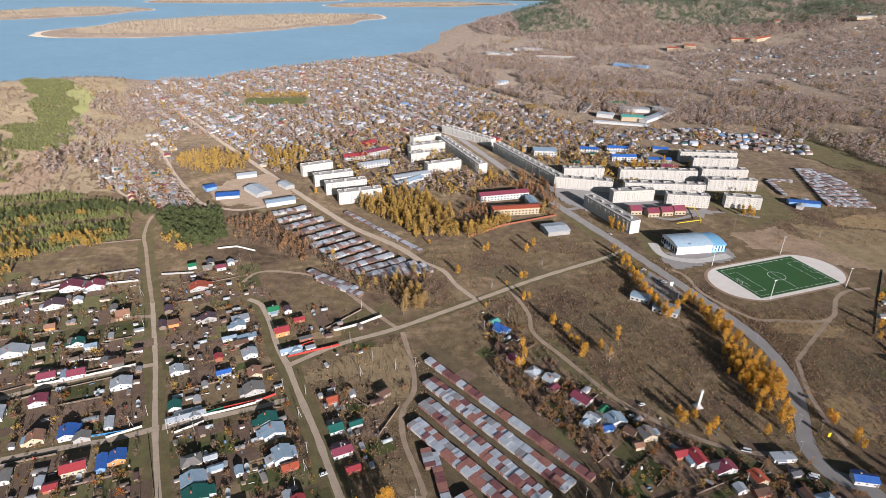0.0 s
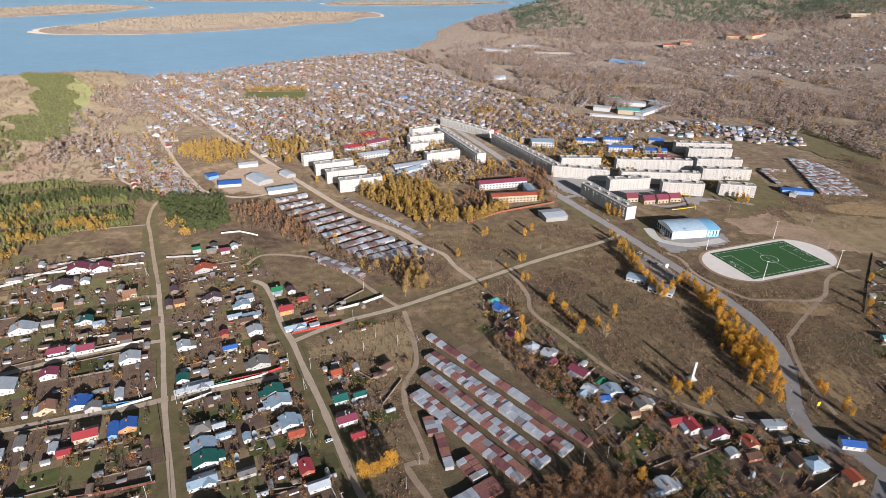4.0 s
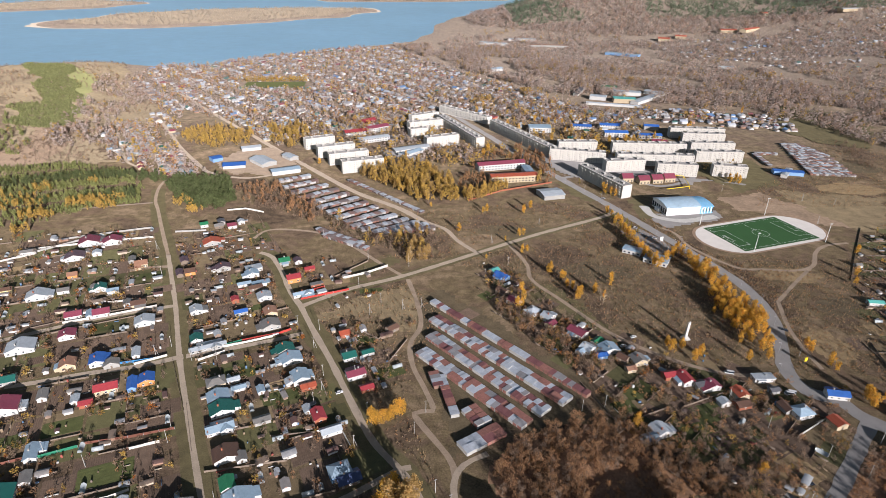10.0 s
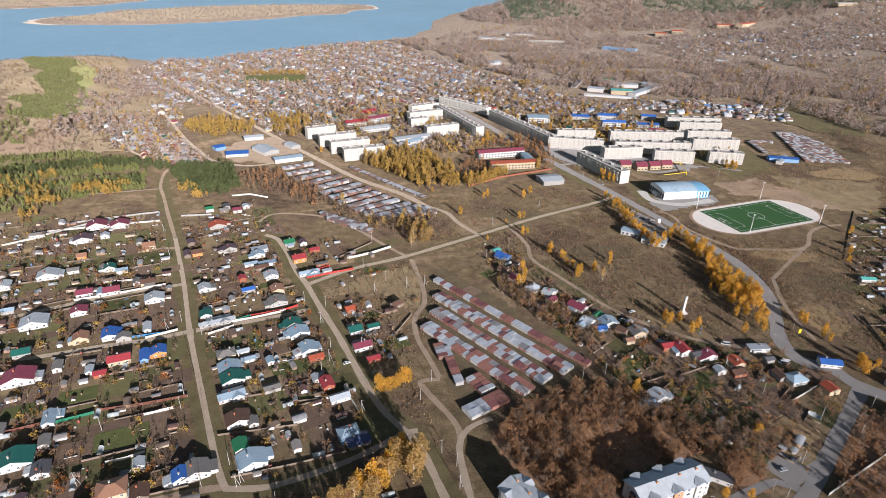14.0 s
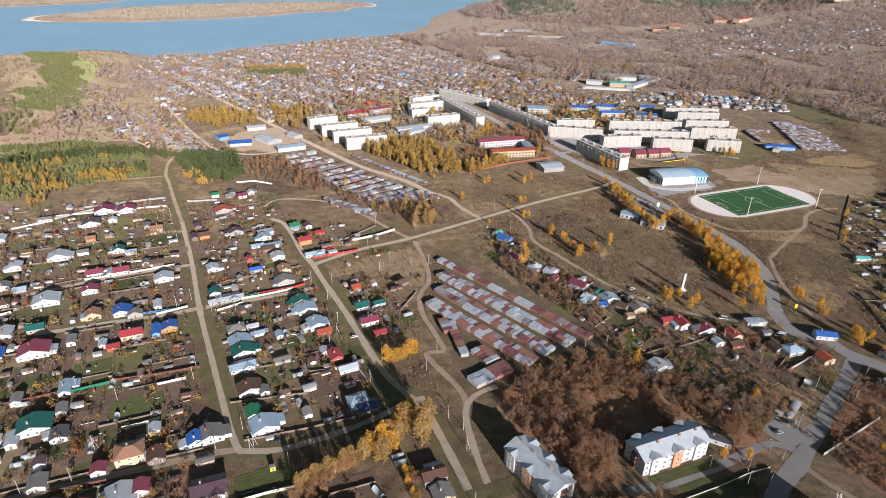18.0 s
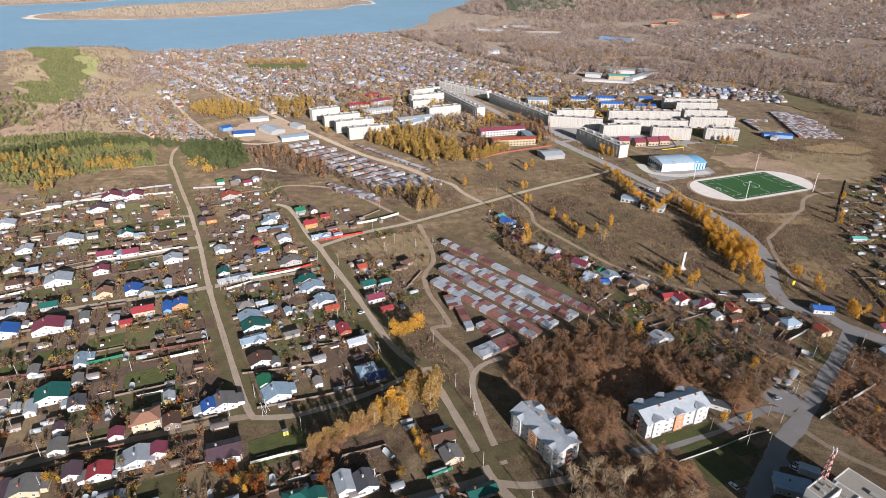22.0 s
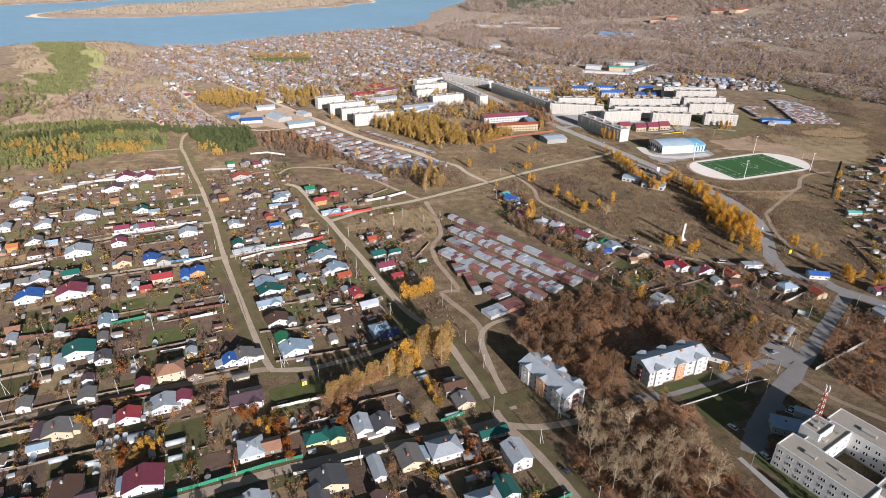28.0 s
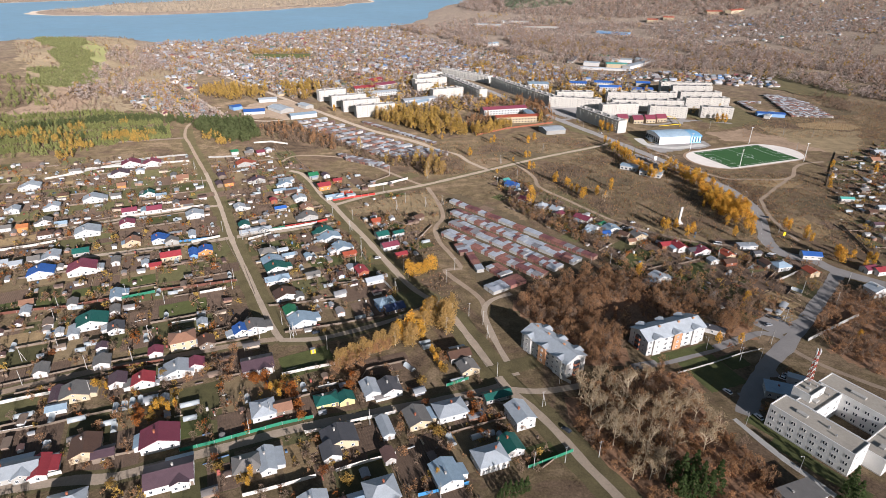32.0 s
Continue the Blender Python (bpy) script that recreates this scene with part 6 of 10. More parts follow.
lane_fence(-285.9, 305.6, 28.8, 30.1)
lane_fence(-256.1, 320.3, 38.0, 23.4)
lane_fence(-277.9, 293.7, 28.0, 30.5)
lane_fence(-249.3, 308.9, 36.8, 25.9)
lane_fence(-246.8, 250.1, 28.7, 20.1)
lane_fence(-218.8, 259.5, 30.4, 17.2)
lane_fence(-241.3, 241.9, 28.0, 20.7)
lane_fence(-205.9, 255.6, 47.9, 21.5)
lane_fence(-163.1, 279.6, 28.1, 22.3)
lane_fence(-137.2, 290.3, 27.8, 22.4)
lane_fence(-159.1, 272.1, 26.0, 22.0)
lane_fence(-127.8, 284.7, 41.4, 22.0)
lane_fence(-188.4, 463.6, 85.3, -57.2)
lane_fence(-147.4, 390.1, 83.4, -64.6)
lane_fence(-179.3, 468.2, 92.0, -61.1)
lane_fence(20.1, 57.1, 14.3, 40.1)
lane_fence(28.6, 59.4, 7.7, -36.8)
lane_fence(11.0, 94.4, 15.7, -61.0)
lane_fence(19.6, 77.9, 21.6, -63.9)
lane_fence(20.0, 92.6, 21.1, -55.7)
lane_fence(30.9, 74.5, 21.3, -62.4)

# ---- garden plots and lawns ----
plot("lawn", -132.8, 255.4, 22, 11, 27, LAWN, "green grass plot edged by rough ground")
plot("garden_bed", -94.3, 221.1, 24, 14, 27, SOIL, "bare dug brown soil of a vegetable plot")
plot("garden_bed", -172.9, 210.4, 26, 16, 24, SOIL, "bare dug brown soil of a vegetable plot")
plot("garden_bed", -204.1, 282.2, 22, 13, 24, SOIL, "bare dug brown soil of a vegetable plot")
plot("lawn", -178.0, 172.6, 28, 17, 24, LAWN, "green grass plot edged by rough ground")
plot("garden_bed", -196.9, 163.2, 16, 16, 24, SOIL, "bare dug brown soil of a vegetable plot")
plot("garden_bed", -188.7, 138.3, 18, 14, 21, SOIL, "bare dug brown soil of a vegetable plot")
plot("lawn", -134.8, 75.3, 15, 14, 21, LAWN, "green grass plot edged by rough ground")
plot("garden_bed", -118.2, 77.9, 16, 16, 21, SOIL, "bare dug brown soil of a vegetable plot")
plot("grass_plot", -82.8, 57.8, 20, 20, 21, DRYGRASS, "dry yellow autumn grass plot")
plot("garden_bed", -113.0, 47.2, 14, 16, 21, SOIL, "bare dug brown soil of a vegetable plot")
plot("garden_bed", -57.2, 69.2, 15, 16, 21, SOIL, "bare dug brown soil of a vegetable plot")
plot("garden_bed", -55.6, 120.3, 28, 15, 21, SOIL, "bare dug brown soil of a vegetable plot")
plot("lawn", -94.8, 122.2, 28, 20, 27, LAWN, "green grass plot edged by rough ground")
plot("lawn", -219.2, 204.4, 22, 14, 24, LAWN, "green grass plot edged by rough ground")
plot("lawn", -242.6, 191.3, 22, 12, 24, LAWN, "green grass plot edged by rough ground")
plot("lawn", -258.8, 177.7, 18, 12, 24, LAWN, "green grass plot edged by rough ground")
plot("lawn", -279.5, 171.1, 16, 14, 24, LAWN, "green grass plot edged by rough ground")
plot("grass_plot", -333.7, 262.6, 26, 14, 24, DRYGRASS, "dry yellow autumn grass plot")
plot("grass_plot", -236.6, 145.6, 22, 14, 21, DRYGRASS, "dry yellow autumn grass plot")
plot("grass_plot", -251.5, 140.1, 24, 14, 21, DRYGRASS, "dry yellow autumn grass plot")
plot("lawn", -66.3, 293.7, 13, 9, 27, LAWN, "green grass plot edged by rough ground")
plot("garden_bed", -52.1, 273.3, 18, 12, 27, SOIL, "bare dug brown soil of a vegetable plot")
plot("lawn", 113.2, 248.5, 20, 16, 20, LAWN, "green grass plot edged by rough ground")
plot("lawn", 100.2, 231.1, 16, 12, 20, LAWN, "green grass plot edged by rough ground")
plot("lawn", 24.9, 356.4, 13, 12, 44, LAWN, "green grass plot edged by rough ground")
plot("garden_bed", -46.1, 159.5, 20, 10, 27, SOIL, "bare dug brown soil of a vegetable plot")
plot("garden_bed", -122.2, 267.0, 14, 12, 27, SOIL, "bare dug brown soil of a vegetable plot")
plot("grass_plot", -107.8, 244.2, 18, 12, 27, DRYGRASS, "dry yellow autumn grass plot")
plot("lawn", -112.0, 235.5, 14, 8, 27, LAWN, "green grass plot edged by rough ground")
plot("garden_bed", -160.3, 66.6, 12, 16, 21, SOIL, "bare dug brown soil of a vegetable plot")
plot("garden_bed", -152.1, 110.2, 24, 12, 21, SOIL, "bare dug brown soil of a vegetable plot")
plot("garden_bed", -181.3, 99.3, 14, 10, 21, SOIL, "bare dug brown soil of a vegetable plot")
plot("garden_bed", -204.8, 74.6, 26, 18, 21, SOIL, "bare dug brown soil of a vegetable plot")
plot("garden_bed", -31.5, 64.5, 16, 16, 21, SOIL, "bare dug brown soil of a vegetable plot")
plot("garden_bed", -68.8, 57.9, 24, 14, 21, SOIL, "bare dug brown soil of a vegetable plot")
plot("lawn", 16.0, 61.7, 14, 10, 21, LAWN, "green grass plot edged by rough ground")
plot("grass_plot", 9.1, 118.8, 12, 40, 112, OLIVE, "worn olive grass between the road and the flats")
plot("lawn", 101.8, 131.9, 40, 7, 20, LAWN, "green grass plot edged by rough ground")
plot("lawn", 110.0, 115.4, 24, 26, 20, LAWN, "green grass plot edged by rough ground")
plot("lawn", 121.9, 72.4, 30, 9, -54, LAWN, "green grass plot edged by rough ground")
plot("lawn", 128.2, 53.4, 40, 8, -54, LAWN, "green grass plot edged by rough ground")
plot("lawn", 125.7, 124.8, 14, 12, 20, LAWN, "green grass plot edged by rough ground")
plot("garden_bed", -259.5, 291.5, 16, 12, 24, SOIL, "bare dug brown soil of a vegetable plot")
plot("lawn", -250.4, 300.5, 18, 10, 24, LAWN, "green grass plot edged by rough ground")
plot("garden_bed", -269.2, 263.9, 16, 10, 24, SOIL, "bare dug brown soil of a vegetable plot")
plot("garden_bed", -300.2, 268.1, 14, 10, 24, SOIL, "bare dug brown soil of a vegetable plot")
plot("lawn", -251.0, 377.3, 26, 12, 24, LAWN, "green grass plot edged by rough ground")
plot("garden_bed", -230.8, 356.5, 16, 12, 24, SOIL, "bare dug brown soil of a vegetable plot")
plot("garden_bed", -211.0, 301.4, 18, 12, 24, SOIL, "bare dug brown soil of a vegetable plot")
plot("garden_bed", -279.1, 384.0, 18, 12, 24, SOIL, "bare dug brown soil of a vegetable plot")
plot("garden_bed", -334.7, 382.4, 24, 12, 24, SOIL, "bare dug brown soil of a vegetable plot")
plot("garden_bed", -314.0, 316.2, 18, 12, 24, SOIL, "bare dug brown soil of a vegetable plot")
plot("garden_bed", -375.1, 352.7, 20, 12, 24, SOIL, "bare dug brown soil of a vegetable plot")
plot("grass_plot", -369.9, 381.4, 20, 10, 24, DRYGRASS, "dry yellow autumn grass plot")
plot("garden_bed", -179.7, 357.9, 20, 14, 27, SOIL, "bare dug brown soil of a vegetable plot")
plot("garden_bed", -201.3, 364.3, 24, 12, 27, SOIL, "bare dug brown soil of a vegetable plot")
plot("garden_bed", -192.7, 426.9, 20, 12, 27, SOIL, "bare dug brown soil of a vegetable plot")
plot("garden_bed", -212.1, 417.8, 14, 10, 27, SOIL, "bare dug brown soil of a vegetable plot")
plot("garden_bed", -114.2, 381.1, 14, 12, 27, SOIL, "bare dug brown soil of a vegetable plot")
plot("grass_plot", -98.0, 374.2, 26, 10, 14, DRYGRASS, "dry yellow autumn grass plot")
plot("lawn", -149.4, 332.4, 10, 9, 27, LAWN, "green grass plot edged by rough ground")
plot("garden_bed", -171.1, 325.7, 14, 9, 27, SOIL, "bare dug brown soil of a vegetable plot")
plot("lawn", -66.6, 360.9, 20, 8, 14, LAWN, "green grass plot edged by rough ground")
plot("garden_bed", 10.7, 330.1, 12, 14, 44, SOIL, "bare dug brown soil of a vegetable plot")
plot("lawn", 149.2, 227.9, 22, 16, 20, LAWN, "green grass plot edged by rough ground")
plot("garden_bed", 170.6, 224.2, 20, 14, 20, SOIL, "bare dug brown soil of a vegetable plot")
plot("garden_bed", 152.5, 208.5, 24, 12, 20, SOIL, "bare dug brown soil of a vegetable plot")
plot("garden_bed", 174.8, 201.6, 18, 16, 30, SOIL, "bare dug brown soil of a vegetable plot")
plot("grass_plot", 306.4, 319.1, 14, 16, 0, DRYGRASS, "dry yellow autumn grass plot")
plot("garden_bed", 281.9, 301.5, 12, 16, 0, SOIL, "bare dug brown soil of a vegetable plot")
plot("garden_bed", 358.8, 394.2, 10, 14, 0, SOIL, "bare dug brown soil of a vegetable plot")
plot("lawn", 112.1, 247.8, 22, 18, 20, LAWN, "green grass plot edged by rough ground")
plot("lawn", 136.8, 208.0, 30, 22, 20, LAWN, "green grass plot edged by rough ground")
plot("garden_bed", 166.3, 228.1, 30, 18, 20, SOIL, "bare dug brown soil of a vegetable plot")
plot("garden_bed", 185.3, 216.0, 26, 14, 20, SOIL, "bare dug brown soil of a vegetable plot")
plot("garden_bed", 136.6, 232.8, 16, 14, 20, SOIL, "bare dug brown soil of a vegetable plot")
plot("grass_plot", 174.4, 184.0, 30, 24, 30, DRYGRASS, "dry yellow autumn grass plot")
plot("grass_plot", 176.5, 171.1, 20, 16, 30, DRYGRASS, "dry yellow autumn grass plot")
plot("lawn", -141.9, 257.9, 17, 9, 27, LAWN, "green grass plot edged by rough ground")
plot("garden_bed", -148.7, 269.0, 20, 9, 27, SOIL, "bare dug brown soil of a vegetable plot")
plot("garden_bed", -171.7, 220.9, 24, 15, 24, SOIL, "bare dug brown soil of a vegetable plot")
plot("garden_bed", -206.0, 284.7, 18, 13, 24, SOIL, "bare dug brown soil of a vegetable plot")
plot("garden_bed", -114.0, 248.5, 18, 10, 27, SOIL, "bare dug brown soil of a vegetable plot")
plot("lawn", -104.7, 233.6, 24, 12, 27, LAWN, "green grass plot edged by rough ground")
plot("garden_bed", -92.6, 214.7, 22, 14, 27, SOIL, "bare dug brown soil of a vegetable plot")
plot("garden_bed", -75.4, 195.6, 32, 22, 27, SOIL, "bare dug brown soil of a vegetable plot")
plot("garden_bed", -48.5, 275.7, 18, 16, 27, SOIL, "bare dug brown soil of a vegetable plot")
plot("lawn", -42.6, 258.8, 22, 12, 27, LAWN, "green grass plot edged by rough ground")
plot("lawn", -63.2, 291.4, 18, 9, 27, LAWN, "green grass plot edged by rough ground")

plot("garden_bed", -102.2, 386.9, 10, 36, 28, SOIL, "bare dug brown soil of a long vegetable plot")
plot("garden_bed", -201.9, 366.7, 44, 15, 26, SOIL, "bare dug brown soil of a wide vegetable plot")
plot("garden_bed", -205.0, 396.0, 16, 14, 26, SOIL, "bare dug brown soil of a vegetable plot")

# ---- fences, poles and lamps ----
fence(-118.7, 344.3, -101.5, 352.5, "red", 1.8)
fence(-101.5, 352.5, -84.1, 360.5, "red", 1.8)
fence(-135.5, 60.4, -122.6, 65.3, "green", 1.8)
fence(-122.6, 65.3, -110.0, 71.0, "green", 1.8)
fence(-110.0, 71.0, -96.7, 76.7, "green", 1.8)
fence(-96.7, 76.7, -83.8, 81.1, "green", 1.8)
fence(-228.9, 88.6, -216.6, 93.7, "white", 1.8)
fence(-216.6, 93.7, -201.3, 99.1, "white", 1.8)
fence(-216.5, 70.1, -201.9, 74.0, "wood", 1.3)
fence(-201.9, 74.0, -192.1, 78.3, "wood", 1.3)
fence(-192.1, 78.3, -182.8, 81.9, "wood", 1.3)
fence(-182.8, 81.9, -170.0, 86.9, "wood", 1.3)
fence(-216.5, 70.1, -204.3, 74.0, "white", 1.5)
fence(-105.0, 110.7, -93.3, 115.3, "white", 1.8)
fence(-93.3, 115.3, -78.5, 120.1, "white", 1.8)
fence(-85.6, 71.3, -73.8, 74.1, "white", 1.8)
fence(-70.5, 76.9, -47.3, 84.3, "white", 1.8)
fence(-167.6, 55.6, -151.7, 60.9, "wood", 1.3)
fence(-186.5, 45.3, -177.5, 48.7, "white", 1.8)
fence(-68.7, 50.1, -59.0, 54.3, "white", 1.8)
fence(-59.0, 54.3, -45.5, 59.3, "white", 1.8)
fence(-102.3, 37.7, -88.4, 42.7, "white", 1.8)
fence(-88.4, 42.7, -76.2, 47.5, "white", 1.8)
fence(-35.4, 38.2, -24.5, 41.5, "blue", 1.8)
fence(-24.5, 41.5, -15.6, 44.3, "blue", 1.8)
fence(8.8, 52.5, 21.3, 58.0, "green", 1.8)
fence(21.3, 58.0, 29.1, 61.8, "green", 1.8)
fence(-24.0, 103.1, -12.9, 108.7, "green", 1.8)
fence(-24.3, 71.1, 3.9, 81.9, "wood", 1.3)
fence(5.9, 89.4, -10.8, 95.0, "wood", 1.3)
fence(-279.1, 163.2, -262.9, 168.3, "brown", 1.8)
fence(-262.9, 168.3, -245.2, 171.6, "brown", 1.8)
fence(-245.2, 171.6, -223.8, 181.5, "brown", 1.8)
fence(-218.8, 181.6, -210.5, 185.7, "green", 1.8)
fence(-210.5, 185.7, -202.1, 189.9, "green", 1.8)
fence(-199.5, 192.0, -178.9, 197.2, "brown", 1.8)
fence(-178.9, 197.2, -156.6, 204.8, "brown", 1.8)
fence(-174.1, 189.0, -160.4, 194.7, "white", 1.8)
fence(-177.3, 154.8, -169.0, 157.7, "white", 1.8)
fence(-169.0, 157.7, -161.1, 162.5, "white", 1.8)
fence(-267.0, 145.2, -252.1, 150.9, "wood", 1.3)
fence(-282.6, 217.7, -267.8, 224.3, "white", 1.8)
fence(-333.6, 244.2, -315.3, 252.6, "white", 1.8)
fence(-315.3, 252.6, -303.9, 260.3, "white", 1.8)
fence(-382.5, 415.8, -359.2, 424.4, "white", 1.8)
fence(-359.2, 424.4, -322.3, 436.8, "white", 1.8)
fence(-322.3, 436.8, -280.8, 448.9, "white", 1.8)
fence(-357.6, 441.1, -327.6, 454.9, "grey", 1.8)
fence(-327.6, 454.9, -291.1, 469.6, "grey", 1.8)
fence(-262.0, 333.4, -240.8, 339.6, "white", 1.8)
fence(-279.4, 305.0, -251.9, 316.7, "white", 1.8)
fence(-251.9, 316.7, -223.5, 330.3, "white", 1.8)
fence(-398.2, 508.9, -319.6, 532.6, "wood", 1.3)
fence(-296.2, 204.6, -267.1, 216.4, "wood", 1.3)
fence(-190.1, 114.2, -167.9, 121.4, "brown", 1.8)
fence(-169.0, 131.0, -149.8, 135.2, "wood", 1.3)
fence(-149.8, 135.2, -130.8, 141.7, "wood", 1.3)
fence(-206.5, 260.4, -189.5, 270.4, "white", 1.8)
fence(-225.9, 258.2, -196.4, 266.4, "blue", 1.8)
fence(-378.0, 404.5, -342.1, 439.9, "grey", 1.8)
fence(-391.2, 391.5, -369.3, 408.1, "white", 1.8)
fence(-167.4, 266.0, -153.5, 276.2, "white", 1.8)
fence(-156.2, 281.2, -140.4, 288.0, "white", 1.8)
fence(-140.4, 288.0, -126.5, 294.6, "white", 1.8)
fence(-146.0, 288.7, -123.9, 297.8, "red", 1.8)
fence(-123.9, 297.8, -116.1, 303.6, "red", 1.8)
fence(-155.4, 283.3, -146.0, 288.7, "green", 1.8)
fence(-119.8, 352.7, -104.2, 364.0, "red", 1.8)
fence(-90.9, 378.8, -73.7, 388.2, "white", 2.2)
fence(-73.7, 388.2, -57.7, 401.1, "white", 2.2)
fence(-98.9, 381.5, -75.4, 410.2, "wood", 1.3)
fence(-90.9, 378.8, -101.1, 399.8, "wood", 1.3)
fence(-234.8, 516.2, -217.3, 521.3, "white", 1.8)
fence(-217.3, 521.3, -196.3, 513.1, "white", 1.8)
fence(-265.4, 461.0, -237.9, 465.8, "grey", 1.8)
fence(-128.5, 174.8, -88.5, 183.6, "wood", 1.3)
fence(-112.3, 147.3, -84.2, 156.1, "wood", 1.3)
fence(-84.2, 156.1, -59.5, 165.2, "wood", 1.3)
fence(-101.8, 200.6, -77.3, 204.7, "wood", 1.3)
fence(-77.3, 204.7, -70.3, 206.2, "white", 1.8)
fence(-56.7, 194.3, -67.2, 212.3, "grey", 1.8)
fence(-127.5, 203.8, -107.2, 210.1, "wood", 1.3)
fence(-158.2, 225.0, -140.4, 188.1, "wood", 1.3)
fence(-183.8, 265.7, -157.1, 218.4, "wood", 1.3)
fence(-33.4, 294.4, -43.5, 268.6, "wood", 1.3)
fence(-67.2, 304.7, -53.2, 294.0, "wood", 1.3)
fence(-53.2, 294.0, -47.0, 305.2, "wood", 1.3)
fence(174.3, 143.0, 193.4, 154.2, "grey", 2.2)
fence(193.4, 154.2, 219.1, 169.2, "grey", 2.2)
fence(89.8, 207.5, 109.4, 223.2, "wood", 1.3)
fence(109.4, 223.2, 127.5, 231.6, "wood", 1.3)
fence(78.0, 252.3, 90.3, 222.8, "wood", 1.3)
fence(90.3, 222.8, 97.2, 207.6, "wood", 1.3)
fence(135.2, 231.7, 164.0, 245.0, "wood", 1.3)
fence(191.4, 209.2, 216.8, 225.1, "grey", 1.8)
fence(92.4, 114.3, 112.9, 122.3, "grey", 1)
fence(112.9, 122.3, 131.3, 130.7, "grey", 1)
fence(131.3, 130.7, 143.9, 134.9, "grey", 1)
fence(32.0, 110.1, 36.7, 105.8, "grey", 1.8)
fence(409.7, 503.9, 367.5, 444.0, "wood", 0.7)
fence(367.5, 444.0, 332.9, 393.5, "wood", 0.7)
fence(291.0, 301.7, 282.3, 260.9, "wood", 1.3)
fence(282.3, 260.9, 276.7, 234.3, "wood", 1.3)
fence(-76.1, 104.6, -86.2, 100.3, "grey", 1.8)
fence(-44.2, 122.8, -63.7, 115.7, "wood", 1.3)
fence(-63.7, 115.7, -65.7, 109.0, "wood", 1.3)
fence(15.4, 557.1, 52.9, 588.2, "brick", 2)
fence(52.9, 588.2, 116.2, 620.2, "brick", 2)
pole(-190.6, 95.2)
pole(-202.7, 114.1)
pole(-227.2, 102.1)
pole(-109.5, 71.0)
pole(-58.0, 77.0)
pole(-217.0, 184.9)
pole(-190.7, 176.8)
pole(-158.3, 204.8)
pole(-156.2, 194.8)
pole(-124.7, 141.8)
pole(-183.8, 141.0)
pole(-226.1, 130.3)
pole(-243.7, 156.7)
pole(-249.1, 169.7)
pole(-239.0, 120.5)
pole(-233.0, 94.8)
pole(-183.6, 121.2)
pole(-102.8, 80.9)
pole(-47.1, 100.7)
pole(1.2, 110.6)
pole(-1.5, 143.4)
pole(-2.8, 157.2)
pole(-10.4, 165.9)
pole(-17.4, 222.5)
pole(-23.2, 205.6)
pole(-55.0, 194.3)
pole(20.4, 89.5)
pole(11.1, 52.5)
pole(39.1, 58.7)
pole(31.2, 105.8)
pole(24.4, 55.6)
pole(-26.7, 36.9)
pole(-83.3, 253.6)
pole(-96.1, 304.0)
pole(-112.6, 309.3)
pole(-83.9, 227.7)
pole(-81.7, 240.3)
pole(-63.2, 254.0)
pole(-51.2, 220.3)
pole(-155.1, 266.3)
pole(-171.5, 265.9)
pole(-107.0, 144.7)
pole(-108.0, 142.0)
pole(-115.9, 155.6)
pole(-86.3, 132.0)
pole(-190.8, 280.4)
pole(-240.9, 377.6)
pole(-196.9, 270.3)
pole(-266.2, 424.6)
pole(-95.4, 282.5)
pole(24.9, 384.9)
pole(74.1, 226.5)
pole(88.6, 230.9)
pole(193.7, 438.7)
pole(166.2, 240.7)
pole(178.4, 216.5)
pole(152.6, 140.1)
pole(128.6, 124.9)
pole(172.2, 162.6)
pole(213.4, 181.7)
pole(200.1, 195.0)
pole(235.7, 206.2)
pole(-63.2, 325.9)
pole(-56.7, 342.2)
pole(-39.4, 333.2)
pole(-77.0, 365.7)
pole(-39.5, 402.7)
pole(-25.7, 337.0)
pole(-75.8, 414.0)
pole(-122.6, 454.5)
pole(34.1, 452.0)
pole(45.8, 406.6)
pole(84.7, 497.3)
pole(370.1, 511.6)
pole(389.4, 577.0)
pole(417.8, 564.5)
pole(310.3, 602.2)
street_lamp(212.9, 457.5)
street_lamp(224.2, 415.7)
street_lamp(234.9, 380.3)
street_lamp(239.1, 353.8)
street_lamp(233.5, 322.1)
street_lamp(220.6, 289.4)
street_lamp(209.1, 266.1)
street_lamp(231.6, 284.4)
street_lamp(149.0, 145.4)
street_lamp(139.0, 125.0)
street_lamp(109.3, 77.5)
street_lamp(119.2, 51.8)
street_lamp(114.9, 134.5)
street_lamp(132.0, 132.2)
street_lamp(133.0, 624.4)
street_lamp(149.5, 593.5)
street_lamp(161.6, 564.9)
street_lamp(172.5, 525.7)
street_lamp(197.4, 480.6)
street_lamp(205.2, 450.3)
street_lamp(100.1, 705.5)
street_lamp(76.4, 770.4)
flood_mast(275.0, 444.0)
flood_mast(354.7, 469.4)
flood_mast(327.2, 533.7)
flood_mast(248.0, 504.3)

# ---- single trees ----
tree("gold", 179.5, 412.8, 0.92)
tree("gold", 185.0, 417.9, 0.92)
tree("gold", 195.2, 430.0, 0.92)
tree("gold", 200.5, 435.4, 0.92)
tree("gold", 204.3, 432.0, 0.92)
tree("gold", 206.9, 425.2, 0.92)
tree("gold", 205.2, 408.7, 0.92)
tree("gold", 204.9, 402.3, 0.92)
tree("gold", 206.9, 396.1, 0.92)
tree("gold", 215.0, 409.0, 0.92)
tree("gold", 211.9, 390.1, 0.92)
tree("gold", 209.2, 378.2, 0.92)
tree("gold", 208.3, 368.1, 0.92)
tree("gold", 207.3, 358.4, 0.92)
tree("gold", 217.4, 375.5, 0.92)
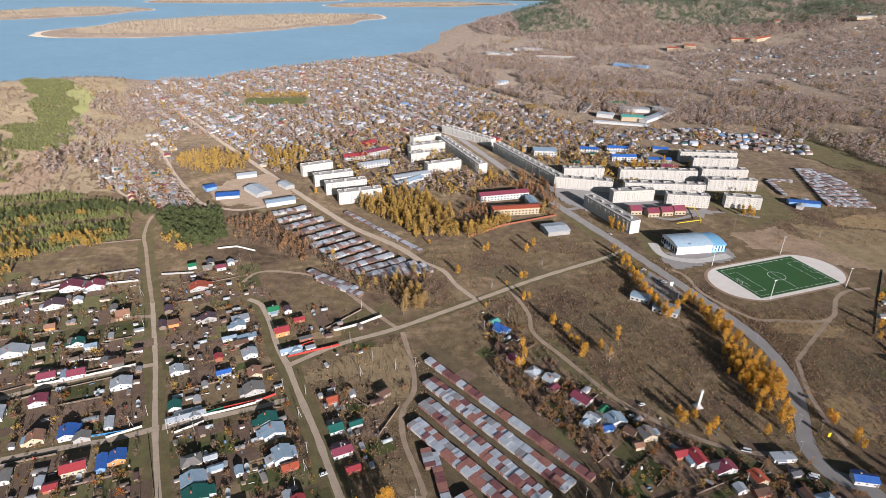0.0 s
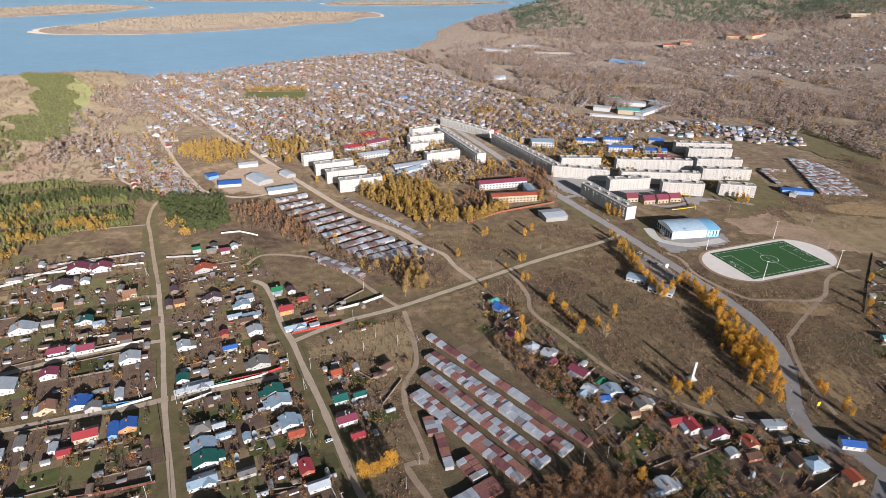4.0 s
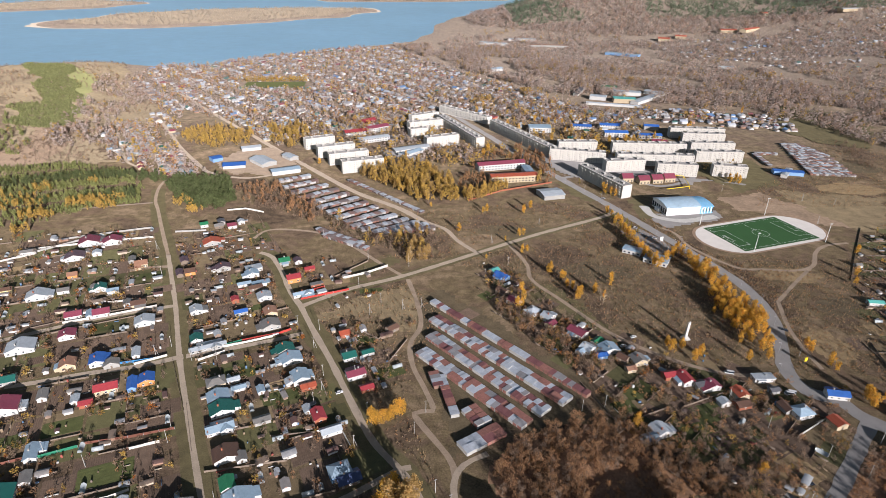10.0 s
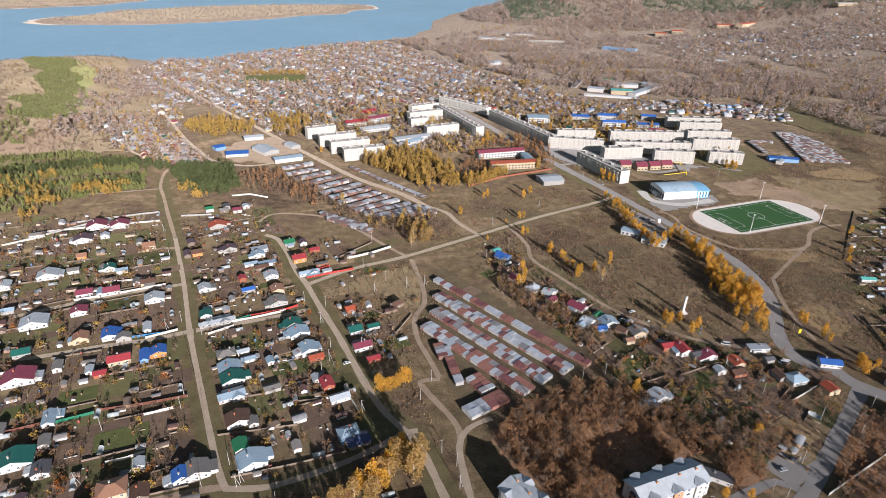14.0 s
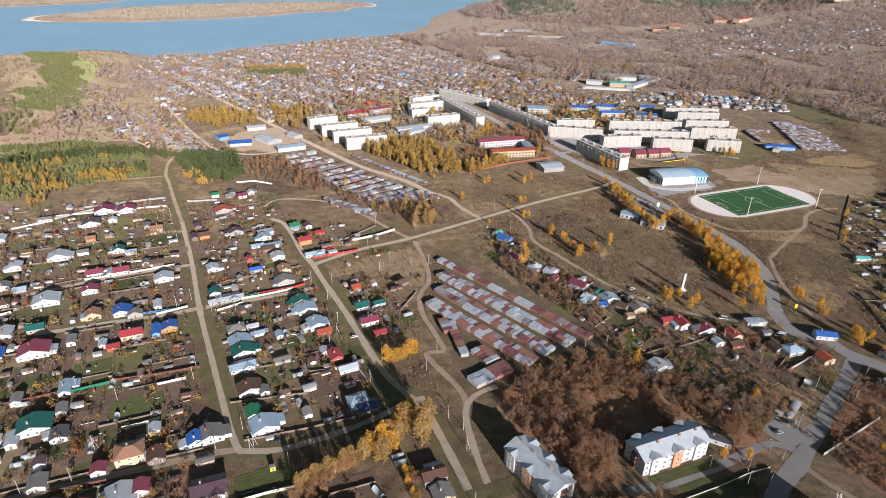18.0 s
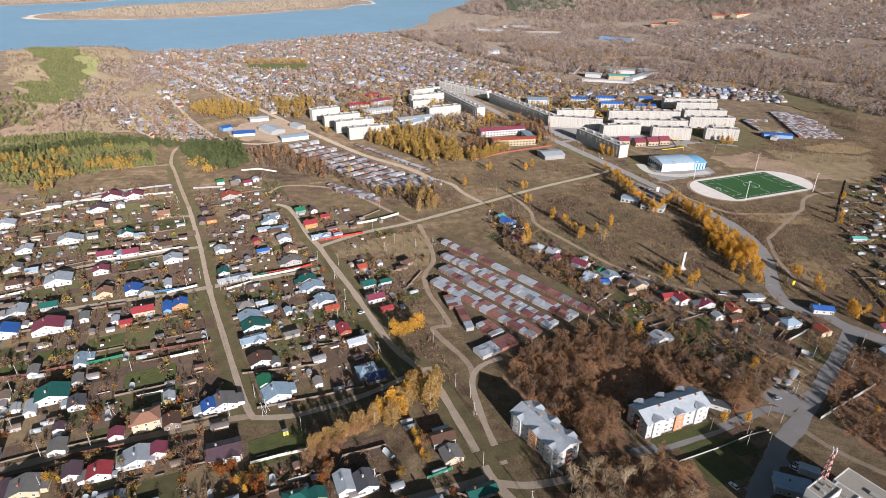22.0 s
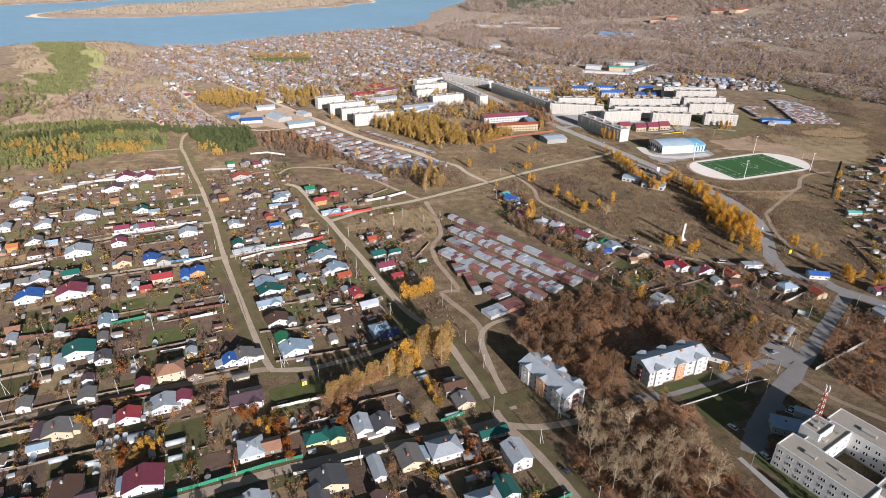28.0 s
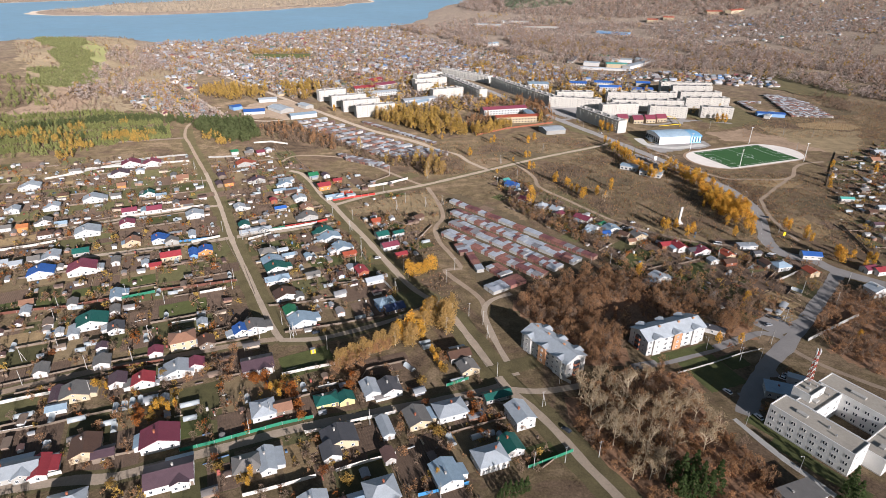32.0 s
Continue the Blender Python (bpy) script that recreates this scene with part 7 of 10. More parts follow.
tree("gold", 209.0, 350.4, 0.92)
tree("gold", 218.5, 368.4, 0.92)
tree("gold", 208.5, 340.0, 0.92)
tree("gold", 208.1, 332.5, 0.92)
tree("gold", 216.6, 345.4, 0.92)
tree("gold", 223.7, 354.8, 0.92)
tree("gold", 211.5, 325.2, 0.92)
tree("gold", 218.8, 335.2, 0.92)
tree("gold", 213.0, 318.1, 0.92)
tree("gold", 226.0, 340.4, 0.92)
tree("gold", 214.5, 311.2, 0.92)
tree("gold", 204.7, 299.7, 0.92)
tree("gold", 204.2, 308.7, 0.92)
tree("gold", 222.7, 323.1, 0.92)
tree("gold", 220.0, 311.3, 0.92)
tree("gold", 216.5, 300.0, 0.92)
tree("gold", 214.1, 291.3, 0.92)
tree("gold", 207.8, 289.1, 0.92)
tree("gold", 203.1, 316.7, 0.92)
tree("gold", 203.1, 327.4, 0.92)
tree("gold", 209.1, 280.8, 0.64)
tree("gold", 202.4, 361.0, 0.92)
tree("gold", 200.9, 347.6, 0.74)
tree("gold", 201.6, 339.8, 0.92)
tree("gold", 200.3, 329.8, 0.83)
tree("gold", 198.4, 299.6, 0.74)
tree("gold", 195.1, 278.5, 0.64)
tree("gold", 206.1, 418.5, 0.92)
tree("gold", 211.0, 415.3, 0.92)
tree("gold", 206.1, 390.0, 0.92)
tree("gold", 214.7, 402.6, 0.92)
tree("gold", 214.4, 387.2, 0.92)
tree("gold", 213.3, 375.4, 0.92)
tree("gold", 205.5, 350.3, 0.92)
tree("gold", 213.4, 358.6, 0.92)
tree("gold", 213.9, 350.5, 0.92)
tree("gold", 212.4, 340.1, 0.92)
tree("gold", 213.5, 335.1, 0.92)
tree("gold", 222.0, 345.5, 0.92)
tree("gold", 216.4, 327.8, 0.92)
tree("gold", 218.2, 325.4, 0.92)
tree("gold", 216.8, 318.2, 0.92)
tree("gold", 226.4, 332.9, 0.92)
tree("gold", 222.4, 318.3, 0.92)
tree("gold", 209.0, 313.3, 0.92)
tree("gold", 207.6, 322.7, 0.92)
tree("gold", 200.9, 317.8, 0.74)
tree("gold", 195.2, 337.2, 0.55)
tree("gold", 166.0, 499.8, 0.85)
tree("gold", 165.1, 483.2, 0.85)
tree("gold", 164.9, 467.4, 0.85)
tree("gold", 167.0, 452.3, 0.85)
tree("gold", 168.4, 441.5, 0.85)
tree("gold", 169.8, 431.0, 0.85)
tree("gold", 171.6, 422.5, 0.85)
tree("gold", 172.9, 412.6, 0.85)
tree("gold", 175.7, 407.8, 0.85)
tree("gold", 167.0, 512.7, 0.69)
tree("gold", 166.1, 495.6, 0.80)
tree("gold", 165.2, 479.2, 0.80)
tree("gold", 166.6, 471.3, 0.92)
tree("gold", 166.9, 459.8, 0.92)
tree("gold", 169.4, 452.4, 0.80)
tree("gold", 170.7, 441.6, 0.80)
tree("gold", 170.9, 429.3, 0.80)
tree("gold", 172.2, 420.8, 0.92)
tree("gold", 174.5, 414.3, 0.92)
tree("gold", 162.9, 521.5, 0.69)
tree("gold", 159.5, 528.2, 0.69)
tree("gold", 161.0, 499.6, 0.69)
tree("larch", 161.9, 512.6, 0.80)
tree("larch", 162.2, 499.6, 0.80)
tree("larch", 162.6, 487.2, 0.80)
tree("larch", 171.4, 512.9, 0.80)
tree("larch", 172.9, 500.0, 0.80)
tree("larch", 174.8, 491.7, 0.80)
tree("larch", 163.0, 471.2, 0.80)
tree("larch", 165.6, 463.6, 0.80)
tree("larch", 173.8, 475.5, 0.80)
tree("larch", 179.8, 483.7, 0.80)
tree("gold", -47.7, 211.1, 0.90)
tree("gold", -44.8, 211.2, 0.90)
tree("gold", -41.5, 212.7, 0.90)
tree("gold", -38.6, 214.3, 0.90)
tree("gold", -36.1, 215.9, 0.90)
tree("gold", -33.5, 219.0, 0.90)
tree("gold", -30.6, 220.7, 0.90)
tree("gold", -49.4, 140.7, 1.10)
tree("gold", -43.4, 142.9, 1.10)
tree("gold", -36.9, 152.8, 1.10)
tree("gold", -34.2, 159.6, 1.10)
tree("gold", -37.6, 142.9, 1.10)
tree("gold", -30.7, 165.6, 1.10)
tree("birch", -50.9, 136.5, 1.10)
tree("birch", -46.4, 141.8, 1.10)
tree("birch", -39.9, 148.3, 1.10)
tree("birch", -41.9, 137.6, 1.10)
tree("birch", -35.5, 147.3, 1.10)
tree("birch", -32.5, 156.8, 1.10)
tree("birch", -44.3, 136.6, 1.10)
tree("birch", -26.2, 154.0, 1.20)
tree("birch", -24.2, 158.6, 1.20)
tree("birch", -22.4, 153.0, 1.20)
tree("birch", -20.4, 158.7, 1.20)
tree("birch", -23.7, 148.5, 1.20)
tree("birch", -78.0, 116.9, 0.80)
tree("birch", -75.7, 120.1, 0.80)
tree("birch", -72.5, 122.5, 0.80)
tree("birch", -70.5, 124.4, 0.80)
tree("birch", -66.6, 126.4, 0.80)
tree("birch", -63.6, 128.3, 0.80)
tree("birch", -60.1, 131.3, 0.80)
tree("birch", -56.7, 133.4, 0.80)
tree("birch", -53.5, 138.5, 0.80)
tree("birch", -51.2, 140.6, 0.80)
tree("brown", -76.7, 117.8, 0.75)
tree("brown", -75.4, 122.5, 0.75)
tree("brown", -71.4, 120.2, 0.75)
tree("brown", -70.1, 126.3, 0.75)
tree("brown", -65.1, 123.5, 0.75)
tree("brown", -62.2, 128.4, 0.75)
tree("brown", -58.8, 129.9, 0.75)
tree("brown", -55.4, 132.4, 0.75)
tree("brown", -66.8, 117.9, 0.75)
tree("brown", -71.8, 113.3, 0.75)
tree("brown", -78.4, 112.4, 0.75)
tree("brown", -54.0, 136.5, 0.75)
tree("orange", -115.6, 104.2, 0.60)
tree("orange", -112.5, 107.6, 0.60)
tree("orange", -109.1, 100.1, 0.60)
tree("orange", -118.5, 107.5, 0.60)
tree("orange", -102.4, 100.2, 0.60)
tree("orange", -98.8, 96.1, 0.60)
tree("orange", -91.3, 86.5, 0.60)
tree("orange", -88.5, 79.2, 0.60)
tree("orange", -97.0, 100.2, 0.60)
tree("orange", -70.1, 100.5, 0.60)
tree("orange", -69.8, 108.9, 0.60)
tree("orange", -162.3, 78.5, 0.50)
tree("orange", -161.4, 82.1, 0.50)
tree("orange", -159.4, 75.0, 0.50)
tree("orange", -9.6, 118.6, 0.50)
tree("orange", -105.5, 292.8, 0.50)
tree("orange", -9.5, 71.2, 0.50)
tree("orange", -12.7, 81.7, 0.50)
tree("orange", -101.9, 244.3, 0.50)
tree("gold", -156.4, 82.2, 0.45)
tree("gold", -155.0, 84.8, 0.45)
tree("gold", -153.7, 87.8, 0.45)
tree("gold", -149.6, 84.1, 0.45)
tree("gold", -147.7, 87.1, 0.45)
tree("gold", -190.6, 99.2, 0.45)
tree("gold", -185.3, 99.3, 0.45)
tree("gold", -107.6, 99.3, 0.45)
tree("gold", -102.2, 94.1, 0.45)
tree("gold", -29.1, 120.7, 0.45)
tree("gold", -31.2, 127.8, 0.45)
tree("gold", -26.8, 116.1, 0.45)
tree("gold", -101.8, 43.1, 0.36)
tree("gold", -101.9, 47.3, 0.45)
tree("gold", -27.9, 46.4, 0.45)
tree("gold", 53.1, 364.0, 0.75)
tree("gold", 53.2, 350.4, 0.75)
tree("gold", 50.9, 341.2, 0.75)
tree("gold", 47.0, 337.3, 0.75)
tree("gold", 123.2, 139.8, 0.60)
tree("gold", 135.6, 139.9, 0.68)
tree("gold", 251.2, 240.6, 0.75)
tree("gold", 249.5, 242.3, 0.75)
tree("gold", 250.1, 235.5, 0.90)
tree("gold", 260.5, 240.8, 0.75)
tree("gold", 260.5, 227.5, 0.75)
tree("gold", 269.6, 238.4, 0.75)
tree("gold", 270.8, 234.2, 0.75)
tree("gold", 241.9, 289.8, 0.75)
tree("gold", 241.7, 295.1, 0.75)
tree("gold", 246.5, 274.6, 0.75)
tree("gold", 248.0, 269.7, 0.75)
tree("gold", 368.6, 444.1, 0.75)
tree("gold", 331.5, 385.9, 0.75)
tree("gold", 341.9, 401.5, 0.75)
tree("gold", 401.3, 427.6, 0.75)
tree("gold", 204.2, 146.1, 0.45)
tree("gold", 146.2, 285.7, 0.75)
tree("gold", 154.3, 290.0, 0.75)
tree("gold", 145.3, 293.0, 0.75)
tree("gold", 164.7, 283.0, 0.75)
tree("gold", 158.4, 277.8, 0.75)
tree("gold", 103.2, 215.2, 0.75)
tree("gold", 157.9, 180.9, 0.75)
tree("gold", 72.2, 525.0, 0.75)
tree("gold", 80.3, 536.9, 0.75)
tree("spruce", 69.1, 47.1, 1.00)
tree("spruce", 64.7, 44.3, 1.00)
tree("spruce", 69.2, 41.6, 1.00)
tree("spruce", 74.2, 48.6, 1.00)
tree("spruce", 75.9, 44.4, 1.00)
tree("spruce", 75.9, 38.9, 1.00)
tree("spruce", 64.0, 36.2, 1.00)
tree("spruce", 71.1, 35.0, 1.00)
tree("spruce", 80.3, 41.7, 1.00)
tree("spruce", 68.3, 36.3, 1.00)
tree("spruce", 133.4, 42.0, 0.90)
tree("spruce", 129.1, 38.0, 1.00)
tree("spruce", 131.2, 35.4, 1.00)
tree("spruce", -4.0, 37.1, 0.50)
tree("spruce", -2.2, 38.4, 0.50)
tree("spruce", -0.2, 39.0, 0.50)
tree("spruce", 2.1, 39.5, 0.50)
tree("spruce", 4.4, 40.6, 0.50)
tree("spruce", 6.7, 41.7, 0.50)
tree("pale", 39.1, 97.6, 1.00)
tree("pale", 42.1, 92.8, 1.00)
tree("pale", 49.6, 101.8, 1.00)
tree("pale", 53.5, 95.7, 1.00)
tree("pale", 41.0, 82.2, 1.00)
tree("pale", 47.9, 84.1, 1.00)
tree("pale", 51.6, 78.7, 1.00)
tree("pale", 42.3, 71.7, 1.00)
tree("pale", 46.7, 65.1, 1.00)
tree("pale", 62.1, 97.8, 1.00)
tree("pale", 72.8, 106.2, 1.00)
tree("pale", 58.4, 71.8, 1.00)
tree("pale", 62.4, 65.2, 1.00)
tree("pale", 54.2, 62.0, 1.00)
tree("pale", 57.1, 55.8, 1.00)
tree("pale", 69.4, 78.9, 1.00)
tree("pale", 72.0, 72.0, 1.00)
tree("pale", 61.9, 52.9, 1.00)
tree("pale", 82.2, 82.6, 1.00)
tree("pale", 87.9, 80.9, 1.00)
tree("pale", 87.6, 90.2, 1.00)
tree("pale", 91.6, 77.3, 1.00)
tree("pale", 71.0, 62.1, 1.00)
tree("pale", 45.3, 89.7, 1.00)
tree("pale", 56.7, 88.0, 1.00)
tree("pale", 46.9, 75.2, 1.00)
tree("pale", 62.3, 80.6, 1.00)
tree("pale", 53.4, 71.8, 1.00)
tree("pale", 65.7, 75.3, 1.00)
tree("pale", 75.1, 84.4, 1.00)
tree("pale", 77.0, 79.0, 1.00)
tree("pale", 56.6, 47.0, 1.00)
tree("pale", 62.3, 47.1, 1.00)
tree("pale", 49.8, 47.0, 1.00)
tree("pale", 84.2, 62.2, 1.00)
tree("pale", 90.5, 68.8, 1.00)
tree("gold", 60.6, 431.2, 0.70)
tree("gold", 65.2, 434.2, 0.56)
tree("gold", 27.8, 418.8, 0.42)
tree("gold", 126.3, 374.7, 0.49)
tree("gold", 88.2, 384.3, 0.70)
tree("gold", 90.7, 373.1, 0.70)
tree("gold", 78.8, 395.7, 0.70)
tree("gold", 95.4, 352.1, 0.70)
tree("gold", 98.8, 359.1, 0.70)
tree("gold", 111.0, 363.1, 0.70)
tree("gold", 117.0, 356.4, 0.56)
tree("birch", -38.6, 420.1, 1.00)
tree("birch", -31.2, 416.0, 1.00)
tree("birch", -26.5, 416.3, 1.00)
tree("birch", -23.7, 425.4, 1.00)
tree("birch", -36.7, 438.8, 1.00)
tree("birch", -30.3, 439.1, 1.00)
tree("birch", -40.2, 411.2, 1.00)
tree("gold", 264.9, 663.1, 0.85)
tree("gold", 334.8, 640.8, 0.68)
tree("gold", 342.1, 639.5, 0.68)
tree("gold", 250.3, 801.0, 0.85)
tree("gold", 235.1, 787.6, 0.85)
tree("gold", 262.5, 801.8, 0.85)
tree("gold", 170.8, 848.8, 0.85)
tree("gold", 185.6, 875.6, 0.85)
tree("gold", 143.6, 806.8, 0.85)
tree("gold", 134.7, 829.9, 0.85)
tree("gold", 133.4, 921.5, 0.85)
tree("gold", 144.4, 915.8, 0.85)
tree("gold", 154.8, 913.4, 0.85)
tree("gold", 165.1, 910.9, 0.85)
tree("gold", 176.9, 911.7, 0.85)
tree("gold", 46.2, 738.6, 0.85)
tree("gold", 39.5, 720.7, 0.85)
tree("gold", 40.2, 983.8, 0.85)
tree("gold", 53.3, 1022.7, 0.85)
tree("gold", 72.0, 856.4, 0.85)
tree("gold", 205.4, 795.6, 0.85)
tree("gold", 225.5, 796.9, 0.85)
tree("gold", 384.4, 907.2, 0.85)
tree("gold", 373.1, 888.3, 0.85)
tree("gold", 85.4, 886.8, 0.85)
tree("gold", 100.8, 864.1, 0.85)
tree("gold", 107.7, 809.7, 0.85)
tree("gold", 184.4, 789.3, 0.85)
tree("gold", -56.7, 914.7, 0.85)
tree("gold", -102.2, 962.6, 0.85)
tree("gold", -87.4, 674.5, 0.85)
tree("gold", -63.6, 706.0, 0.85)
tree("gold", -170.2, 669.6, 0.68)
tree("larch", 166.6, 586.9, 0.56)
tree("larch", 148.4, 620.3, 0.80)
tree("larch", 171.7, 582.7, 0.56)
tree("larch", 176.5, 577.1, 0.56)
tree("gold", 80.6, 395.1, 0.75)
tree("gold", 90.7, 384.9, 0.60)
tree("gold", 94.5, 368.6, 0.75)
tree("gold", 97.5, 359.1, 0.75)
tree("gold", 128.3, 381.7, 0.75)
tree("gold", 61.4, 467.9, 0.60)
tree("gold", 65.8, 470.3, 0.75)
tree("gold", 47.6, 456.6, 0.45)
tree("gold", -25.0, 536.8, 0.52)
tree("gold", 29.7, 523.6, 0.60)
tree("gold", 33.8, 526.5, 0.75)
tree("gold", 4.2, 476.2, 0.75)
tree("pale", 113.6, 353.3, 0.70)
tree("pale", 113.9, 362.8, 0.70)
tree("pale", 114.5, 348.5, 0.70)
tree("gold", 331.7, 629.7, 0.80)
tree("gold", 338.6, 633.5, 0.80)
tree("gold", 341.0, 628.5, 0.80)
tree("gold", 171.4, 599.2, 0.80)
tree("gold", 172.0, 588.2, 0.80)
tree("gold", 177.1, 583.9, 0.80)
tree("gold", 181.0, 579.5, 0.80)
tree("gold", 301.0, 826.4, 0.80)
tree("gold", 334.1, 815.2, 0.80)
tree("gold", 518.5, 1020.5, 0.80)
tree("ochre_shrub", -190.0, 101.1, 0.80)
tree("ochre_shrub", -156.4, 88.7, 0.80)
tree("ochre_shrub", -153.0, 90.2, 0.80)
tree("ochre_shrub", -155.3, 79.3, 0.80)
tree("ochre_shrub", -162.5, 108.8, 0.80)
tree("ochre_shrub", -104.2, 100.3, 0.80)
tree("ochre_shrub", -116.0, 50.8, 0.80)
tree("ochre_shrub", -155.1, 42.9, 0.80)
tree("ochre_shrub", -103.6, 45.4, 0.80)
tree("ochre_shrub", -151.2, 95.9, 0.80)
tree("ochre_shrub", -105.9, 102.7, 0.80)
tree("ochre_shrub", -29.1, 128.0, 0.80)
tree("ochre_shrub", -24.5, 114.4, 0.80)
tree("ochre_shrub", -36.0, 105.7, 0.80)
tree("ochre_shrub", -30.3, 74.8, 0.80)
tree("ochre_shrub", -27.1, 70.5, 0.80)
tree("ochre_shrub", -63.5, 44.8, 0.80)
tree("ochre_shrub", -29.9, 48.5, 0.80)
tree("ochre_shrub", -106.0, 45.3, 0.80)
tree("ochre_shrub", -102.6, 106.8, 0.80)
tree("red_shrub", -165.0, 86.0, 0.75)
tree("red_shrub", -227.4, 126.4, 0.75)
tree("red_shrub", -118.0, 107.1, 0.75)
tree("red_shrub", -113.8, 110.5, 0.75)
tree("red_shrub", -119.5, 56.3, 0.75)
tree("red_shrub", -160.8, 80.3, 0.75)
tree("red_shrub", -118.3, 107.1, 0.75)
tree("red_shrub", -92.6, 86.6, 0.75)
tree("red_shrub", -95.6, 95.2, 0.75)
tree("red_shrub", -33.7, 90.8, 0.75)
tree("red_shrub", -73.5, 49.9, 0.75)
tree("red_shrub", -10.7, 87.3, 0.75)
tree("red_shrub", -7.8, 79.4, 0.75)
tree("red_shrub", -12.6, 95.9, 0.75)
tree("red_shrub", -122.5, 109.1, 0.75)
tree("red_shrub", -113.0, 106.7, 0.75)
tree("brown_shrub", -133.5, 121.8, 0.85)
tree("brown_shrub", -132.0, 114.7, 0.85)
tree("brown_shrub", -130.2, 106.6, 0.85)
tree("brown_shrub", -134.7, 129.3, 0.85)
tree("brown_shrub", -170.5, 79.2, 0.85)
tree("brown_shrub", -175.5, 73.7, 0.85)
tree("brown_shrub", -149.2, 106.4, 0.85)
tree("brown_shrub", -67.8, 108.4, 0.85)
tree("brown_shrub", -22.5, 62.6, 0.85)
tree("brown_shrub", -68.9, 104.2, 0.85)
tree("brown_shrub", -44.3, 73.7, 0.85)
tree("brown_shrub", -41.9, 59.5, 0.85)
tree("brown_shrub", -25.3, 124.2, 0.85)
tree("brown_shrub", -78.1, 117.8, 0.85)


# ---- football ground ----
def football():
    yaw = math.degrees(math.atan2(477.7 - 444.2, 351.9 - 264.3))
    cx, cy, L, W = 301.5, 487.5, 93.0, 54.5
    ring = []
    a, b = 38.0, 31.5
    for k in range(64):
        t = 2 * math.pi * k / 64
        u = a * math.copysign(1, math.cos(t)) * (1 if abs(math.cos(t)) > 1e-6 else 0) + b * math.cos(t)
        ring.append((u, b * math.sin(t), 0.0))
    apron = mesh_part("running_apron", [(0, 0, 0)] + ring, [(0, k + 1, (k + 1) % 64 + 1) for k in range(64)], GRAVEL)
    apron.matrix_basis = pose(cx, cy, 0.05, 0, 0, yaw)
    tagged(apron, "pale gravel apron with rounded ends around the pitch", "running track", kind="structure")
    out = [(p[0] * 1.03 + math.copysign(0.8, p[0]), p[1] * 1.07, -0.01) for p in ring]
    border = mesh_part("bare_earth_border", [(0, 0, 0)] + out, [(0, k + 1, (k + 1) % 64 + 1) for k in range(64)], BARE)
    border.matrix_basis = pose(cx, cy, 0.03, 0, 0, yaw)
    tagged(border, "bare reddish earth round the football ground", "bare ground", kind="structure")
    for u in (-50, -30, -10, 10, 30, 50):
        BUILT.append((*(border.matrix_basis @ Vector((u, 0, 0))).xy, 34))
    turf = boxes("football_pitch", [(-L / 2, -W / 2, 0, L / 2, W / 2, 0.03)], TURF)
    turf.matrix_basis = pose(cx, cy, 0.06, 0, 0, yaw)
    tagged(turf, "bright green artificial football pitch with white lines", "football pitch", kind="structure")
    l, w, t, z = L / 2 - 3, W / 2 - 3, 0.22, 0.036

    def line(x0, y0, x1, y1):
        boxes("pitch_line", [(min(x0, x1) - t / 2, min(y0, y1) - t / 2, z, max(x0, x1) + t / 2, max(y0, y1) + t / 2, z + 0.006)], PAINT, turf)

    line(-l, -w, l, -w), line(-l, w, l, w), line(0, -w + t, 0, w - t)
    for s in (-1, 1):
        line(s * l, -w + t, s * l, w - t)
        line(s * (l - 13), -17, s * (l - 13), 17), line(s * (l - t), -17, s * (l - 13 + t), -17), line(s * (l - t), 17, s * (l - 13 + t), 17)
        line(s * (l - 5), -7, s * (l - 5), 7), line(s * (l - t), -7, s * (l - 5 + t), -7), line(s * (l - t), 7, s * (l - 5 + t), 7)
        goal = thing("goal", *(turf.matrix_basis @ Vector((s * (l + 0.4), 0, 0))).xy, yaw, 0.1, "white football goal standing on the pitch", "goal", "goals")
        for q in (-2.8, 2.8):
            boxes("post", [(-0.1, q - 0.1, 0, 0.1, q + 0.1, 2.3)], FRAME, goal)
            boxes("back_stay", [(0.12 * s if s > 0 else -1.6, q - 0.05, 0.02, 1.6 if s > 0 else -0.12, q + 0.05, 0.12)], FRAME, goal)
        boxes("crossbar", [(-0.1, -2.7, 2.1, 0.1, 2.7, 2.3)], FRAME, goal)
    n = 40
    ring_v = [(r * math.cos(2 * math.pi * k / n), r * math.sin(2 * math.pi * k / n), z + 0.004) for k in range(n) for r in (7.6, 7.9)]
    mesh_part("centre_circle", ring_v, [(2 * k, 2 * k + 1, (2 * k + 3) % (2 * n), (2 * k + 2) % (2 * n)) for k in range(n)], PAINT, turf)


BARE = material("bare_red_earth", (0.24, 0.165, 0.115), 0.97, dark=0.75, light=1.25, big=0.08, small=1.0, bump=0.4)
football()


